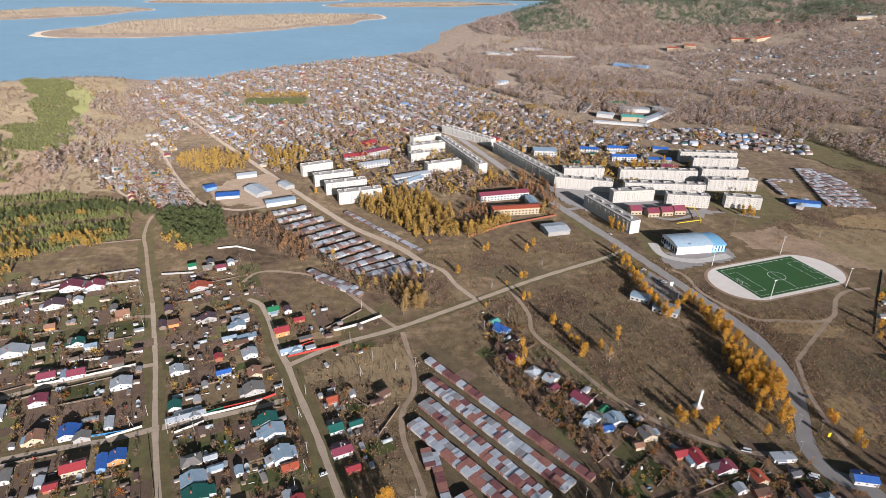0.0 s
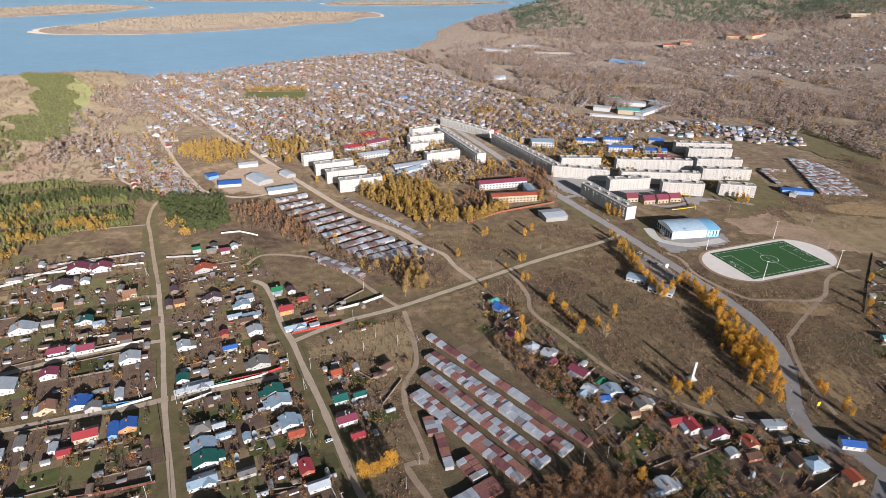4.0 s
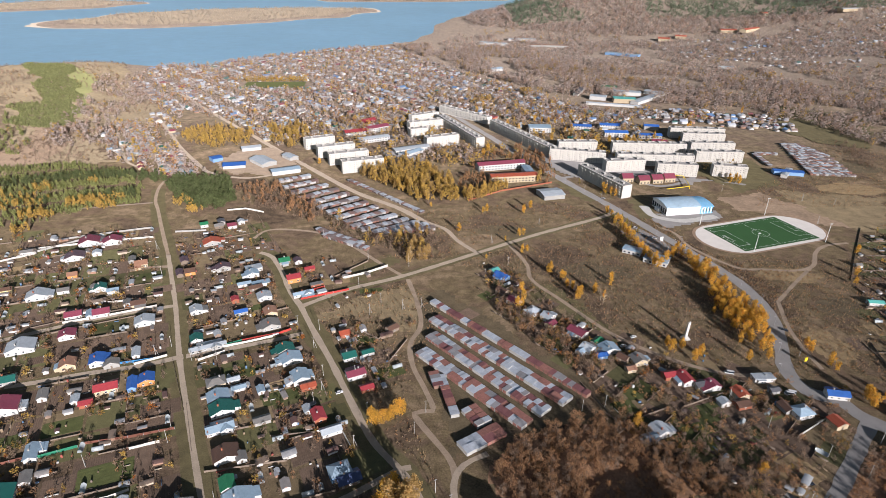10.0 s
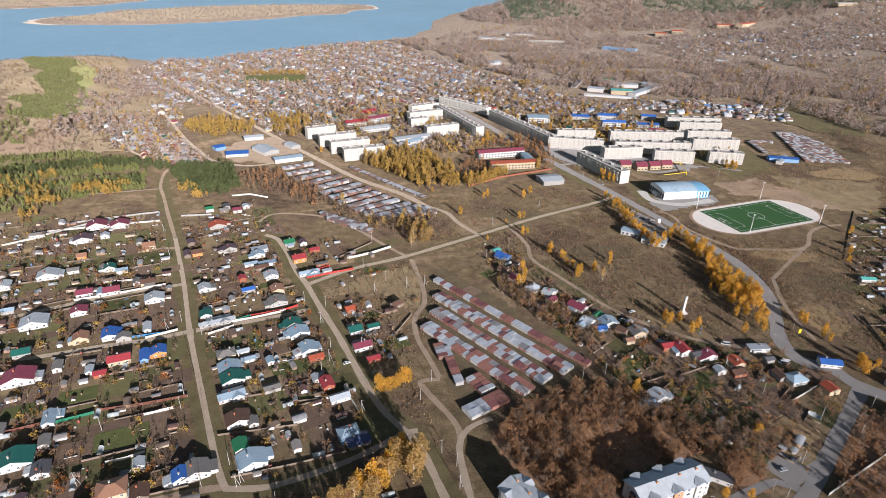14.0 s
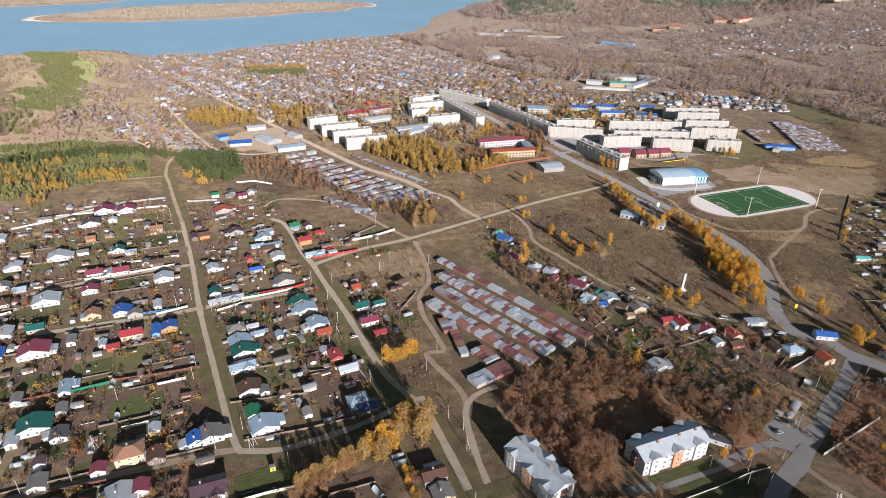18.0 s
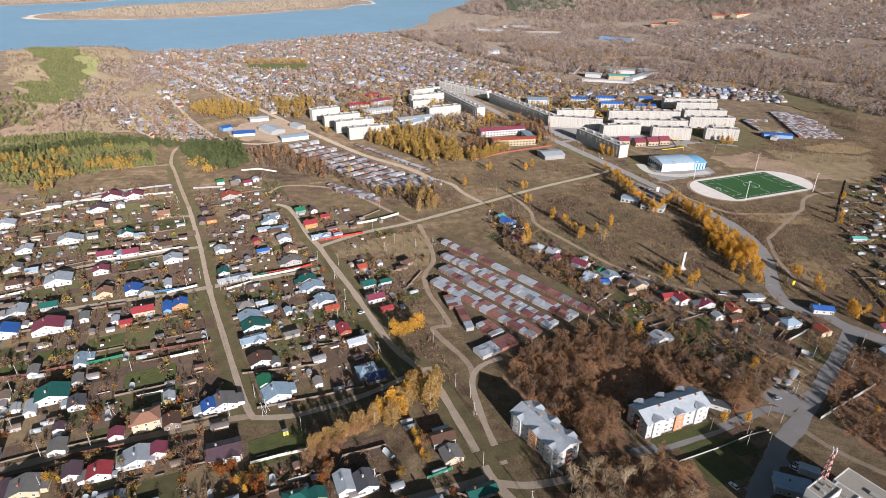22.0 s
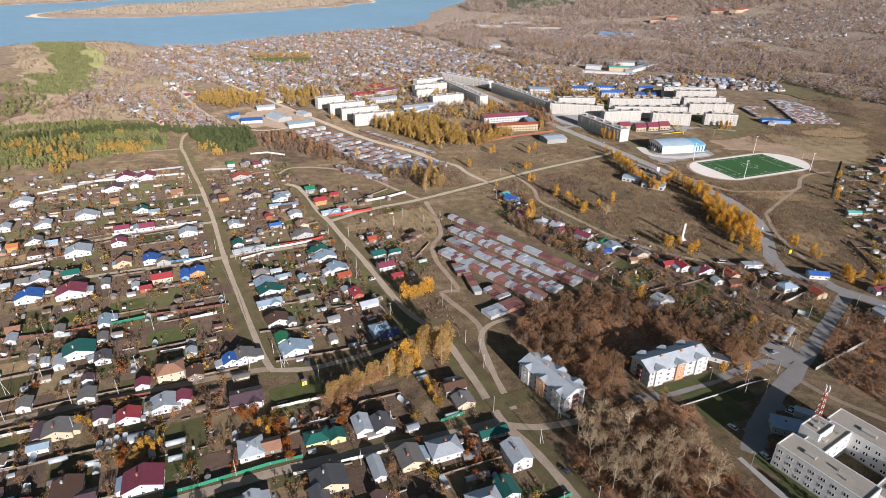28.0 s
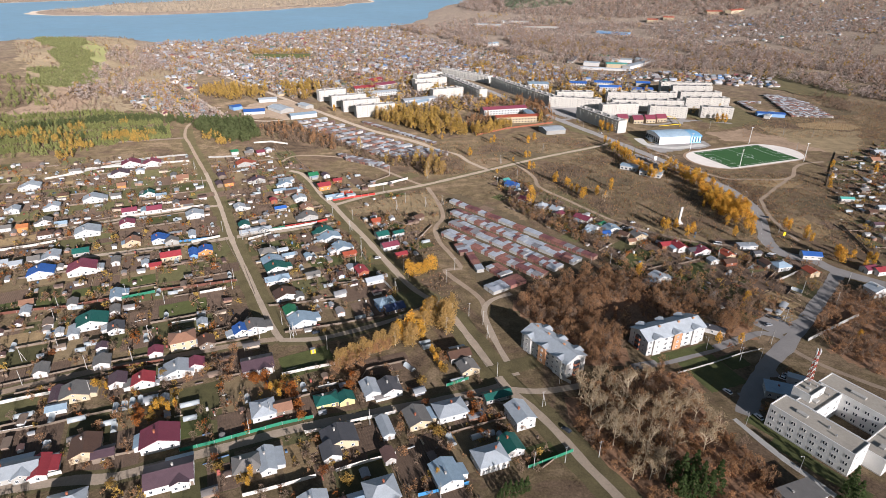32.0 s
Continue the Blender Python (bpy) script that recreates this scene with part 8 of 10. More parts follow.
# ---- sports hall: curved light-blue roof, white and blue cladding ----
def sports_hall():
    yaw, L, W = 11.0, 53.0, 30.0
    ob = thing("sports_hall", 244.3, 546.2, yaw, 0, "large sports hall with pale blue curved roof and white cladding", "sports hall")
    cladding = metal_roof("white_cladding", (0.75, 0.76, 0.78), 0.45)
    blue = metal_roof("light_blue_cladding", (0.22, 0.48, 0.72), 0.4)

    def body(name, x0, x1, h, mat, roofmat, bow):
        n = 10
        v, f = [], []
        for x in (x0, x1):
            for k in range(n + 1):
                y = -W / 2 + W * k / n
                v.append((x, y, h + bow * (1 - (2 * y / W) ** 2)))
        for x in (x0, x1):
            v += [(x, -W / 2, -0.3), (x, W / 2, -0.3)]
        m = 2 * (n + 1)
        f = [(m, m + 2, n + 1, 0), (m + 3, m + 1, n, 2 * n + 1), (m + 1, m, *range(0, n + 1)), (m + 2, m + 3, *range(2 * n + 1, n, -1))]
        part_ = mesh_part(name, v, f, mat, ob)
        top, tf = [], []
        for x in (x0 - 0.6, x1 + 0.6):
            for z in (0.03, 0.3):
                for k in range(n + 1):
                    y = (-W / 2 + W * k / n) * 1.03
                    top.append((x, y, h + bow * (1 - (2 * y / W) ** 2) + z))
        q = n + 1
        for k in range(n):
            tf += [(q + k, 3 * q + k, 3 * q + k + 1, q + k + 1), (k, k + 1, 2 * q + k + 1, 2 * q + k), (k, q + k, q + k + 1, k + 1), (2 * q + k, 2 * q + k + 1, 3 * q + k + 1, 3 * q + k)]
        tf += [(0, 2 * q, 3 * q, q), (n, q + n, 3 * q + n, 2 * q + n)]
        mesh_part("roof", top, [tuple(reversed(t)) for t in tf], roofmat, ob)

    body("main_hall", -L / 2, L * 0.22, 8.5, cladding, metal_roof("pale_blue_sheet", (0.36, 0.48, 0.58), 0.4), 2.6)
    body("side_hall", L * 0.22 + 0.7, L / 2, 7.6, blue, blue, 2.2)
    for k in range(7):
        x = -L / 2 - 0.06
        y = -W / 2 + W * (k + 0.5) / 7
        boxes("window", [(x - 0.06, y - 1.5, 1.0, x + 0.05, y + 1.5, 6.5)], GLASS, ob)
    for k in range(8):
        x = L * 0.22 + 1.8 + k * 1.75
        boxes("window_strip", [(x, -W / 2 - 0.08, 1.0, x + 0.9, -W / 2 + 0.04, 6.8)], GLASS if k % 2 else cladding, ob)
    boxes("entrance", [(-L / 2 - 3, -4, -0.2, -L / 2 - 0.1, 4, 3.6)], cladding, ob)
    BUILT.append((244, 546, 32))


sports_hall()
polygon_roofed("storage_hall", 108.0, 577.0, 16.3, 25, 22, 5, WALLS["grey"], ROOFS["light"], "grey storage hall with a shallow pale metal roof", "hall", 1.6, False)
polygon_roofed("school", 58.5, 672.0, 16.4, 62, 13, 7.5, WALLS["white"], ROOFS["maroon"], "two-storey white school building with a dark red roof", "school", 2.4)
polygon_roofed("school_wing", 70.5, 626.0, 11.5, 57, 13, 8, WALLS["cream"], ROOFS["brick"], "two-storey pinkish school wing with a brown-red roof", "school", 1.4)
polygon_roofed("school_passage", 92.0, 650.0, 100, 34, 10, 6, WALLS["white"], ROOFS["pale"], "low white school passage with grey roof", "school", 1.0)
polygon_roofed("garage_depot", 421.0, 671.0, -11, 35, 11, 4.5, WALLS["blue"], ROOFS["blue"], "long garage building with a bright blue roof", "garage", 1.2, False)
for k, (gx, gy) in enumerate(((226.0, 628.0), (243.0, 632.0), (259.0, 637.0), (208.0, 634.0))):
    polygon_roofed("townhouse", gx, gy, 8, 13, 12, 5.4, WALLS["cream"], ROOFS["maroon"], "cream townhouse with a steep dark red roof", "house", 4.0, True, "townhouses")


def at_town(name, x, y, yaw, L, W, h, wall, roof, label, category, rise=1.4, windows=True):
    if len(label.split()) < 4:
        label += " near the river town"
    polygon_roofed(name, x, y, yaw, L, W, h, WALLS[wall], ROOFS[roof], label, category, rise, windows, "town buildings")



# ---- the old sports field in the town ----
fx, fy = -375.0, 1208.0
field = mesh_part("sports_field", [(-62, -32, 0), (62, -32, 0), (62, 32, 0), (-62, 32, 0)], [(0, 1, 2, 3)], LAWN)
field.matrix_basis = pose(fx, fy, terrain(fx, fy) + 0.9, 0, 0, 8)
tagged(field, "green sports field ringed by golden trees in town", "sports field", kind="structure")
for u in range(-60, 61, 20):
    for v in (-22, 0, 22):
        BUILT.append((*(field.matrix_basis @ Vector((u, v, 0))).xy, 18))


# ---- larger buildings in the town ----
at_town("depot", -306.4, 680.8, 41.9, 12.7, 14, 4.6, "blue", "blue", "bright blue roofed depot building", "depot", 1.4, windows=False)
at_town("depot", -273.7, 655.4, 15.4, 26.4, 16, 4.6, "white", "blue", "blue and white industrial hall with blue roof", "depot", 2, windows=False)
at_town("warehouse", -243.0, 672.0, -46.0, 34.0, 20, 5, "grey", "light", "grey warehouse with broad pale roof", "warehouse", 2, windows=False)
at_town("warehouse", -275.8, 728.8, 24.3, 25.0, 12, 5, "white", "light", "long white store building", "warehouse", 1.4, windows=False)
at_town("warehouse", -214.0, 694.0, -46.0, 21.0, 12, 4.5, "grey", "light", "grey warehouse with pale roof", "warehouse", 1.4, windows=False)
at_town("warehouse", -206.1, 638.6, 27.6, 34.1, 13, 5, "white", "pale", "white and blue trading hall", "warehouse", 1.4, windows=False)
at_town("public_building", 246.1, 839.7, -0.6, 35.3, 13, 7, "white", "blue", "two-storey public building with a blue roof", "public building", 2)
at_town("public_building", 249.1, 888.8, -6.7, 32.2, 12, 6, "white", "blue", "white building with a blue roof", "public building", 2)
at_town("public_building", 202.4, 879.7, -7.9, 28.7, 12, 6, "white", "blue", "white building with a blue roof", "public building", 2)
at_town("public_building", 296.1, 834.4, -0.7, 34.2, 12, 5, "grey", "blue", "low building with a blue roof", "public building", 2)
at_town("workshop", 314.5, 887.2, -11.4, 22.4, 12, 6, "grey", "blue", "blue-roofed workshop building", "workshop", 2, windows=False)
at_town("public_building", 300.0, 800.0, -9.8, 21.2, 12, 5, "cream", "maroon", "small building with dark red roof", "public building", 2)
at_town("school", 133.4, 861.5, -1.0, 33.6, 22, 8, "white", "pale", "white kindergarten with a flat pale roof", "school", 0.6)
at_town("shop", 58.5, 916.3, -33.6, 20.9, 16, 9, "brickred", "red", "shop building with bright red front", "shop", 0.6)
at_town("public_building", -118.5, 843.7, 40.2, 37.8, 14, 7, "white", "maroon", "white building with a dark red roof", "public building", 2.4)
at_town("public_building", -147.6, 819.3, 26.8, 34.0, 14, 6, "white", "red", "white building with a red roof", "public building", 2.4)
at_town("public_building", -116.2, 786.0, 29.4, 45.6, 13, 6, "white", "light", "long white service building", "public building", 1.4)
at_town("shop", -59.4, 740.8, 29.3, 51.1, 14, 5, "white", "light", "white market hall", "shop", 1.4)
at_town("public_building", -137.4, 885.8, 48.2, 26.3, 14, 6, "brickred", "red", "brick building with a red roof", "public building", 3)
at_town("workshop", -58.4, 723.5, 48.9, 36.2, 12, 4, "white", "pale", "low white workshop", "workshop", 1.4, windows=False)
at_town("factory", 283.4, 1122.8, -21.6, 30.5, 20, 7, "white", "light", "white factory building", "factory", 0.8, windows=False)
at_town("factory", 327.3, 1099.4, -7.8, 40.6, 22, 8, "cream", "turquoise", "cream factory hall with turquoise roof", "factory", 1, windows=False)
at_town("factory", 353.5, 1175.6, -11.1, 53.6, 20, 7, "white", "light", "white factory hall", "factory", 0.8, windows=False)
at_town("factory", 373.4, 1114.2, 48.2, 95.5, 16, 6, "white", "light", "white factory hall", "factory", 0.8, windows=False)
at_town("factory", 328.3, 1230.7, -13.4, 33.8, 18, 7, "grey", "green", "factory block with a green roof", "factory", 0.8, windows=False)
at_town("factory", 413.7, 1184.6, -41.3, 40.9, 18, 6, "white", "light", "long pale factory hall", "factory", 0.8, windows=False)
at_town("factory", 263.4, 1199.8, 68.2, 102.6, 10, 5, "grey", "dark", "dark factory shed", "factory", 0.8, windows=False)
at_town("factory", 297.8, 1061.1, -14.9, 98.6, 8, 4, "white", "light", "long white factory wall building", "factory", 0.8, windows=False)
at_town("warehouse", 128.8, 1941.8, -18.8, 86.5, 26, 7, "white", "light", "long white warehouse by the river hills", "warehouse", 1, windows=False)
at_town("warehouse", 232.3, 2059.6, -1.5, 93.5, 24, 7, "white", "light", "long white warehouse", "warehouse", 1, windows=False)
at_town("warehouse", 305.9, 1918.3, -4.8, 121.5, 22, 6, "grey", "tan", "long brown-roofed shed", "warehouse", 1, windows=False)
at_town("warehouse", 492.2, 1740.7, -31.7, 96.8, 24, 6, "blue", "pale", "long blue warehouse", "warehouse", 1, windows=False)
at_town("public_building", 698.4, 2019.9, -15.1, 34.8, 22, 9, "cream", "brick", "brick building with red roof", "public building", 3)
at_town("public_building", 760.3, 2040.3, -15.3, 34.8, 22, 9, "cream", "brick", "brick building with red roof", "public building", 3)
at_town("public_building", 929.4, 2081.2, 6.8, 59.5, 22, 9, "cream", "brick", "brick building with red roof", "public building", 3)
at_town("public_building", 1004.6, 2081.8, 43.3, 112.7, 22, 9, "cream", "brick", "brick building with red roof", "public building", 3)
at_town("public_building", 1120.8, 2249.7, 7.2, 21.5, 22, 9, "cream", "brick", "brick building with red roof", "public building", 3)
at_town("public_building", 1380.4, 2176.9, 23.5, 100.0, 22, 9, "cream", "light", "long cream building on the hillside", "public building", 2)
at_town("barn", 695.1, 1514.5, -19.4, 36.0, 14, 5, "white", "light", "white farm building", "barn", 1)
at_town("public_building", 104.4, 1451.9, 31.4, 33.1, 16, 6, "white", "pale", "white building among trees", "public building", 2)
at_town("garage", 418.8, 669.0, 52.1, 33.5, 7, 4, "white", "light", "small white garage office", "garage", 0.6)


# ---- monument, mast, bus stop, vehicles ----
def monument():
    ob = thing("monument", 161.8, 303.2, 15, 0, "white stepped monument with a tall leaning pylon", "monument")
    for k, s in enumerate((5.0, 3.6, 2.4)):
        boxes("step", [(-s / 2, -s / 2, k * 0.9 - 0.1, s / 2, s / 2, (k + 1) * 0.9)], WALLS["white"], ob)
    v = [(-0.9, -0.7, 2.7), (0.9, -0.7, 2.7), (0.9, 0.7, 2.7), (-0.9, 0.7, 2.7), (-0.4, -0.5, 13.5), (1.5, -0.5, 14.0), (1.5, 0.5, 14.0), (-0.4, 0.5, 13.5)]
    mesh_part("pylon", v, BOX, WALLS["white"], ob)


monument()


def lattice_mast():
    x, y = MAST_AT
    z0, h, n = 11.4, 18.4, 11
    ob = thing("lattice_mast", x, y, 20, z0, "red and white striped lattice radio mast on a roof", "radio mast")
    red = material("mast_red", (0.5, 0.06, 0.04), 0.5, dark=0.9, light=1.1, bump=0.0)
    for k in range(n):
        mat = red if k % 2 == 0 else FRAME
        a, b = 1.15 * (1 - 0.62 * k / n), 1.15 * (1 - 0.62 * (k + 1) / n)
        za, zb = h * k / n, h * (k + 1) / n
        rods = []
        c = [(-1, -1), (1, -1), (1, 1), (-1, 1)]
        for i in range(4):
            (u, v), (p, q) = c[i], c[(i + 1) % 4]
            rods.append(limb((u * a, v * a, za), (u * b, v * b, zb), 0.10, 0.10, 4))
            rods.append(limb((u * a, v * a, za), (p * b, q * b, zb), 0.06, 0.06, 4))
            rods.append(limb((p * a, q * a, za), (u * b, v * b, zb), 0.06, 0.06, 4))
            rods.append(limb((u * b, v * b, zb), (p * b, q * b, zb), 0.06, 0.06, 4))
        seg = new("mast_section", shared_geo("mast_section", rods, mat))
        seg.parent = ob
    for k in range(4):
        a = k * math.pi / 2
        boxes("antenna", [(math.cos(a) * 0.9 - 0.18, math.sin(a) * 0.9 - 0.18, 17.5, math.cos(a) * 0.9 + 0.18, math.sin(a) * 0.9 + 0.18, 20.0)], FRAME, ob)


lattice_mast()
CAR_PAINTS = {"white": material("white_car_paint", (0.75, 0.75, 0.75), 0.25, dark=0.97, light=1.02, bump=0.0, spec=0.6), "dark": material("dark_car_paint", (0.04, 0.045, 0.055), 0.25, dark=0.97, light=1.02, bump=0.0, spec=0.6), "silver": material("silver_car_paint", (0.42, 0.43, 0.45), 0.3, 0.3, dark=0.97, light=1.02, bump=0.0), "red": material("red_car_paint", (0.4, 0.03, 0.03), 0.25, dark=0.97, light=1.02, bump=0.0)}
RUBBER = material("black_rubber", (0.02, 0.02, 0.02), 0.9, bump=0.0)
TYRE = shared_geo("tyre", [limb((0, -0.1, 0), (0, 0.1, 0), 0.32, 0.32, 10)], RUBBER)
RIM = shared_geo("rim", [limb((0, -0.11, 0), (0, 0.11, 0), 0.18, 0.02, 8)], STEEL)


def car(x, y, yaw, paint, van=False):
    L, W = (5.6, 2.0) if van else (4.4, 1.8)
    ob = thing("van" if van else "car", x, y, yaw, 0.06, f"parked {paint} {'van' if van else 'passenger car'} at the roadside", "van" if van else "car", "parked cars")
    a, b = L / 2, W / 2
    hb, ht = (1.0, 2.1) if van else (0.85, 1.45)
    v = [(-a, -b, 0.3), (a, -b, 0.3), (a, b, 0.3), (-a, b, 0.3), (-a, -b * 0.97, hb), (a * 0.97, -b * 0.97, hb * 0.88), (a * 0.97, b * 0.97, hb * 0.88), (-a, b * 0.97, hb)]
    mesh_part("body", v, BOX, CAR_PAINTS[paint], ob)
    f0, f1 = (0.95, 0.62) if van else (0.42, 0.2)
    r0, r1 = (0.99, 0.97) if van else (0.9, 0.6)
    v = [(-a * r0, -b * 0.93, hb - 0.02), (a * f0, -b * 0.93, hb - 0.08), (a * f0, b * 0.93, hb - 0.08), (-a * r0, b * 0.93, hb - 0.02), (-a * r1, -b * 0.78, ht - 0.06), (a * f1, -b * 0.78, ht - 0.06), (a * f1, b * 0.78, ht - 0.06), (-a * r1, b * 0.78, ht - 0.06)]
    mesh_part("glasshouse", v, BOX, GLASS, ob)
    v = [(-a * r1 * 1.02, -b * 0.8, ht - 0.055), (a * f1, -b * 0.8, ht - 0.055), (a * f1, b * 0.8, ht - 0.055), (-a * r1 * 1.02, b * 0.8, ht - 0.055), (-a * r1, -b * 0.7, ht), (a * f1 * 0.95, -b * 0.7, ht), (a * f1 * 0.95, b * 0.7, ht), (-a * r1, b * 0.7, ht)]
    mesh_part("roof", v, BOX, CAR_PAINTS[paint], ob)
    for q in (-0.62 * a, 0.62 * a):
        for s in (-1, 1):
            w = share("wheel", TYRE, ob, pose(q, s * (b - 0.08), 0.32))
            share("rim", RIM, w, Matrix())
    for s in (-1, 1):
        boxes("headlight", [(a - 0.02, s * b * 0.7 - 0.2, 0.6, a + 0.03, s * b * 0.7 + 0.2, 0.75)], FRAME, ob)


YELLOW = material("yellow_paint", (0.75, 0.55, 0.03), 0.5, dark=0.95, light=1.05, bump=0.0)


def signboard(x, y, yaw, w, h, paint, label):
    ob = thing("sign_board", x, y, yaw, 0, label, "sign", "sign boards")
    for q in (-w * 0.35, w * 0.35):
        boxes("post", [(q - 0.07, -0.07, -0.2, q + 0.07, 0.07, h * 0.4)], STEEL, ob)
    boxes("board", [(-w / 2, -0.12, h * 0.4, w / 2, 0.12, h)], YELLOW if paint == "yellow" else FRAME, ob)


def gas_pipe(pts):
    ob = thing("gas_pipe", pts[0][0], pts[0][1], 0, 0, "bright yellow overground gas pipe on supports", "pipe")
    ox, oy = pts[0]
    for (ax, ay), (bx, by) in zip(pts, pts[1:]):
        seg = new("pipe_run", shared_geo("pipe_run", [limb((ax - ox, ay - oy, 3.2), (bx - ox, by - oy, 3.2), 0.38, 0.38, 8)], YELLOW))
        seg.parent = ob
        leg = new("support", shared_geo("support", [limb((bx - ox, by - oy, -0.2), (bx - ox, by - oy, 3.2), 0.4, 0.4, 6)], YELLOW))
        leg.parent = ob


# ---- town and suburbs: too many houses to count ----
GRID = built_grid()


def free(x, y):
    return all((x - a) ** 2 + (y - b) ** 2 > r * r for a, b, r in GRID.get((int(x // 4), int(y // 4)), ())) and not is_water(x, y)


def house_template(L, W, h, top):
    v, f = [], []
    a, b = L / 2, W / 2
    v += box_geo(-a, -b, -1, a, b, h)
    f += [q for q in BOX]
    m = [0] * 6
    n = len(v)
    o = 0.5
    v += [(-a, -b, h), (-a, 0, top), (-a, b, h), (-a, 0, h), (a, -b, h), (a, 0, top), (a, b, h), (a, 0, h)]
    f += [(n, n + 1, n + 2, n + 3), (n + 4, n + 7, n + 6, n + 5)]
    m += [0, 0]
    n = len(v)
    a, b = a + o, b + o
    hl = h - (top - h) / (W / 2) * o
    v += [(-a, -b, hl + 0.05), (a, -b, hl + 0.05), (a, 0, top + 0.05), (-a, 0, top + 0.05), (a, b, hl + 0.05), (-a, b, hl + 0.05)]
    f += [(n, n + 1, n + 2, n + 3), (n + 3, n + 2, n + 4, n + 5)]
    m += [1, 1]
    return np.array(v, float), np.array(f), np.array(m)


FAR_ROOF = material("mixed_far_roofs", (0.4, 0.4, 0.4), 0.5, dark=0.85, light=1.12, big=0.2, small=1.5, bump=0.0, island=True, stops=((0.44, 0.47, 0.52), (0.25, 0.22, 0.22), (0.46, 0.50, 0.57), (0.20, 0.15, 0.14), (0.38, 0.38, 0.40), (0.27, 0.10, 0.11), (0.50, 0.53, 0.58), (0.10, 0.20, 0.18), (0.54, 0.56, 0.60), (0.17, 0.28, 0.47), (0.31, 0.30, 0.31), (0.40, 0.43, 0.48), (0.28, 0.20, 0.17)))
FAR_WALL = material("mixed_far_walls", (0.5, 0.5, 0.5), 0.85, dark=0.85, light=1.1, big=0.3, small=2.0, bump=0.0, island=True, stops=((0.60, 0.58, 0.57), (0.50, 0.42, 0.33), (0.30, 0.22, 0.17), (0.62, 0.61, 0.61), (0.45, 0.43, 0.41), (0.36, 0.22, 0.16), (0.58, 0.56, 0.53), (0.26, 0.19, 0.15)))
FORMS = [house_template(9, 7.5, 3.0, 5.4), house_template(11, 8.5, 3.2, 5.8), house_template(8, 7, 2.8, 4.8), house_template(13, 9, 3.4, 6.2), house_template(6, 4.5, 2.4, 3.4), house_template(5, 4, 2.2, 3.0)]


def rows_of_houses(poly, yaw, street, plot_w, seed, keep=0.93):
    """Houses in back-to-back rows along parallel streets."""
    rng = random.Random(seed)
    c, s = math.cos(radians(yaw)), math.sin(radians(yaw))
    us = [x * c + y * s for x, y in poly]
    vs = [-x * s + y * c for x, y in poly]
    out = []
    v = min(vs)
    row = 0
    while v < max(vs):
        u = min(us)
        while u < max(us):
            x, y = u * c - (v + rng.uniform(-2, 2)) * s, u * s + (v + rng.uniform(-2, 2)) * c
            if rng.random() < keep and inside(poly, x, y) and free(x, y) and not inside(WEST_CLEAR, x, y):
                out.append((x, y, 1.0, radians(yaw) + rng.choice((0, math.pi / 2)) + rng.gauss(0, 0.06)))
                if rng.random() < 0.5:
                    k = rng.choice((-1, 1))
                    x2, y2 = x + k * 6 * c + rng.uniform(6, 11) * s, y + k * 6 * s - rng.uniform(6, 11) * c
                    if inside(poly, x2, y2) and free(x2, y2):
                        out.append((x2, y2, 0.75, radians(yaw) + rng.choice((0, math.pi / 2))))
            u += plot_w * rng.uniform(0.8, 1.25)
        row += 1
        v += street * (0.62 if row % 2 else 1.38)
    return out


spots = rows_of_houses(TOWN, TOWN_YAW, 26, 17, 1) + rows_of_houses(COLONY, -65, 22, 14, 8, 0.8) + rows_of_houses(TOWN_CENTRE, 25, 34, 26, 2, 0.6) + rows_of_houses(TOWN_BLUE, -10, 30, 24, 3, 0.7)
spots.sort(key=lambda q: math.hypot(q[0] + 10, q[1] + 60))
NEAR_TOWN, spots = spots[:230], spots[230:]
MODELS = []
for k, (roof, wall, L, W, h) in enumerate((("grey", "white", 9, 7, 3.0), ("brown", "wood", 8, 6.5, 2.8), ("light", "white", 9, 7, 3.0), ("teal", "cream", 7, 6, 2.8), ("maroon", "cream", 8, 6.5, 3.0), ("pale", "grey", 7, 5, 2.6), ("grey", "wood", 8, 6, 2.8), ("light", "cream", 8, 6, 2.8))):
    x, y, sc, a = NEAR_TOWN[k]
    ob = thing("town_house", x, y, math.degrees(a), terrain(x, y), f"small {WALL_NAMES[wall]} town house under a {NAMES.get(roof, roof)} roof", "house", "town houses")
    v, f = prism(L, W, -1.0, h, h + W * 0.24)
    mesh_part("wall", v, f, WALLS[wall], ob)
    v, f = roof_geo(L, W, h, h + W * 0.24)
    mesh_part("roof", v, f, ROOFS[roof], ob)
    boxes("chimney", [(1.0, 0.6, h, 1.7, 1.3, h + W * 0.24 + 0.7)], WALLS["brickred"], ob)
    MODELS.append(ob)
pick = random.Random(77)
for x, y, sc, a in NEAR_TOWN[8:]:
    copy_thing(pick.choices(MODELS, (4, 2, 5, 1, 1, 4, 3, 4))[0], pose(x, y, terrain(x, y), 0, 0, math.degrees(a)))
mass("town_houses", FORMS, spots, [FAR_WALL, FAR_ROOF], "dense far town of small houses with mixed metal roofs", "houses", 5, 0.75, 1.08)
spots = rows_of_houses(TOWN_EAST, 8, 19, 15, 4) + rows_of_houses(TOWN_NORTH_EAST, 12, 46, 22, 6, 0.6)
mass("suburb_houses", FORMS, spots, [FAR_WALL, FAR_ROOF], "far suburb of small houses on a gentle slope", "houses", 6, 0.72, 1.0)
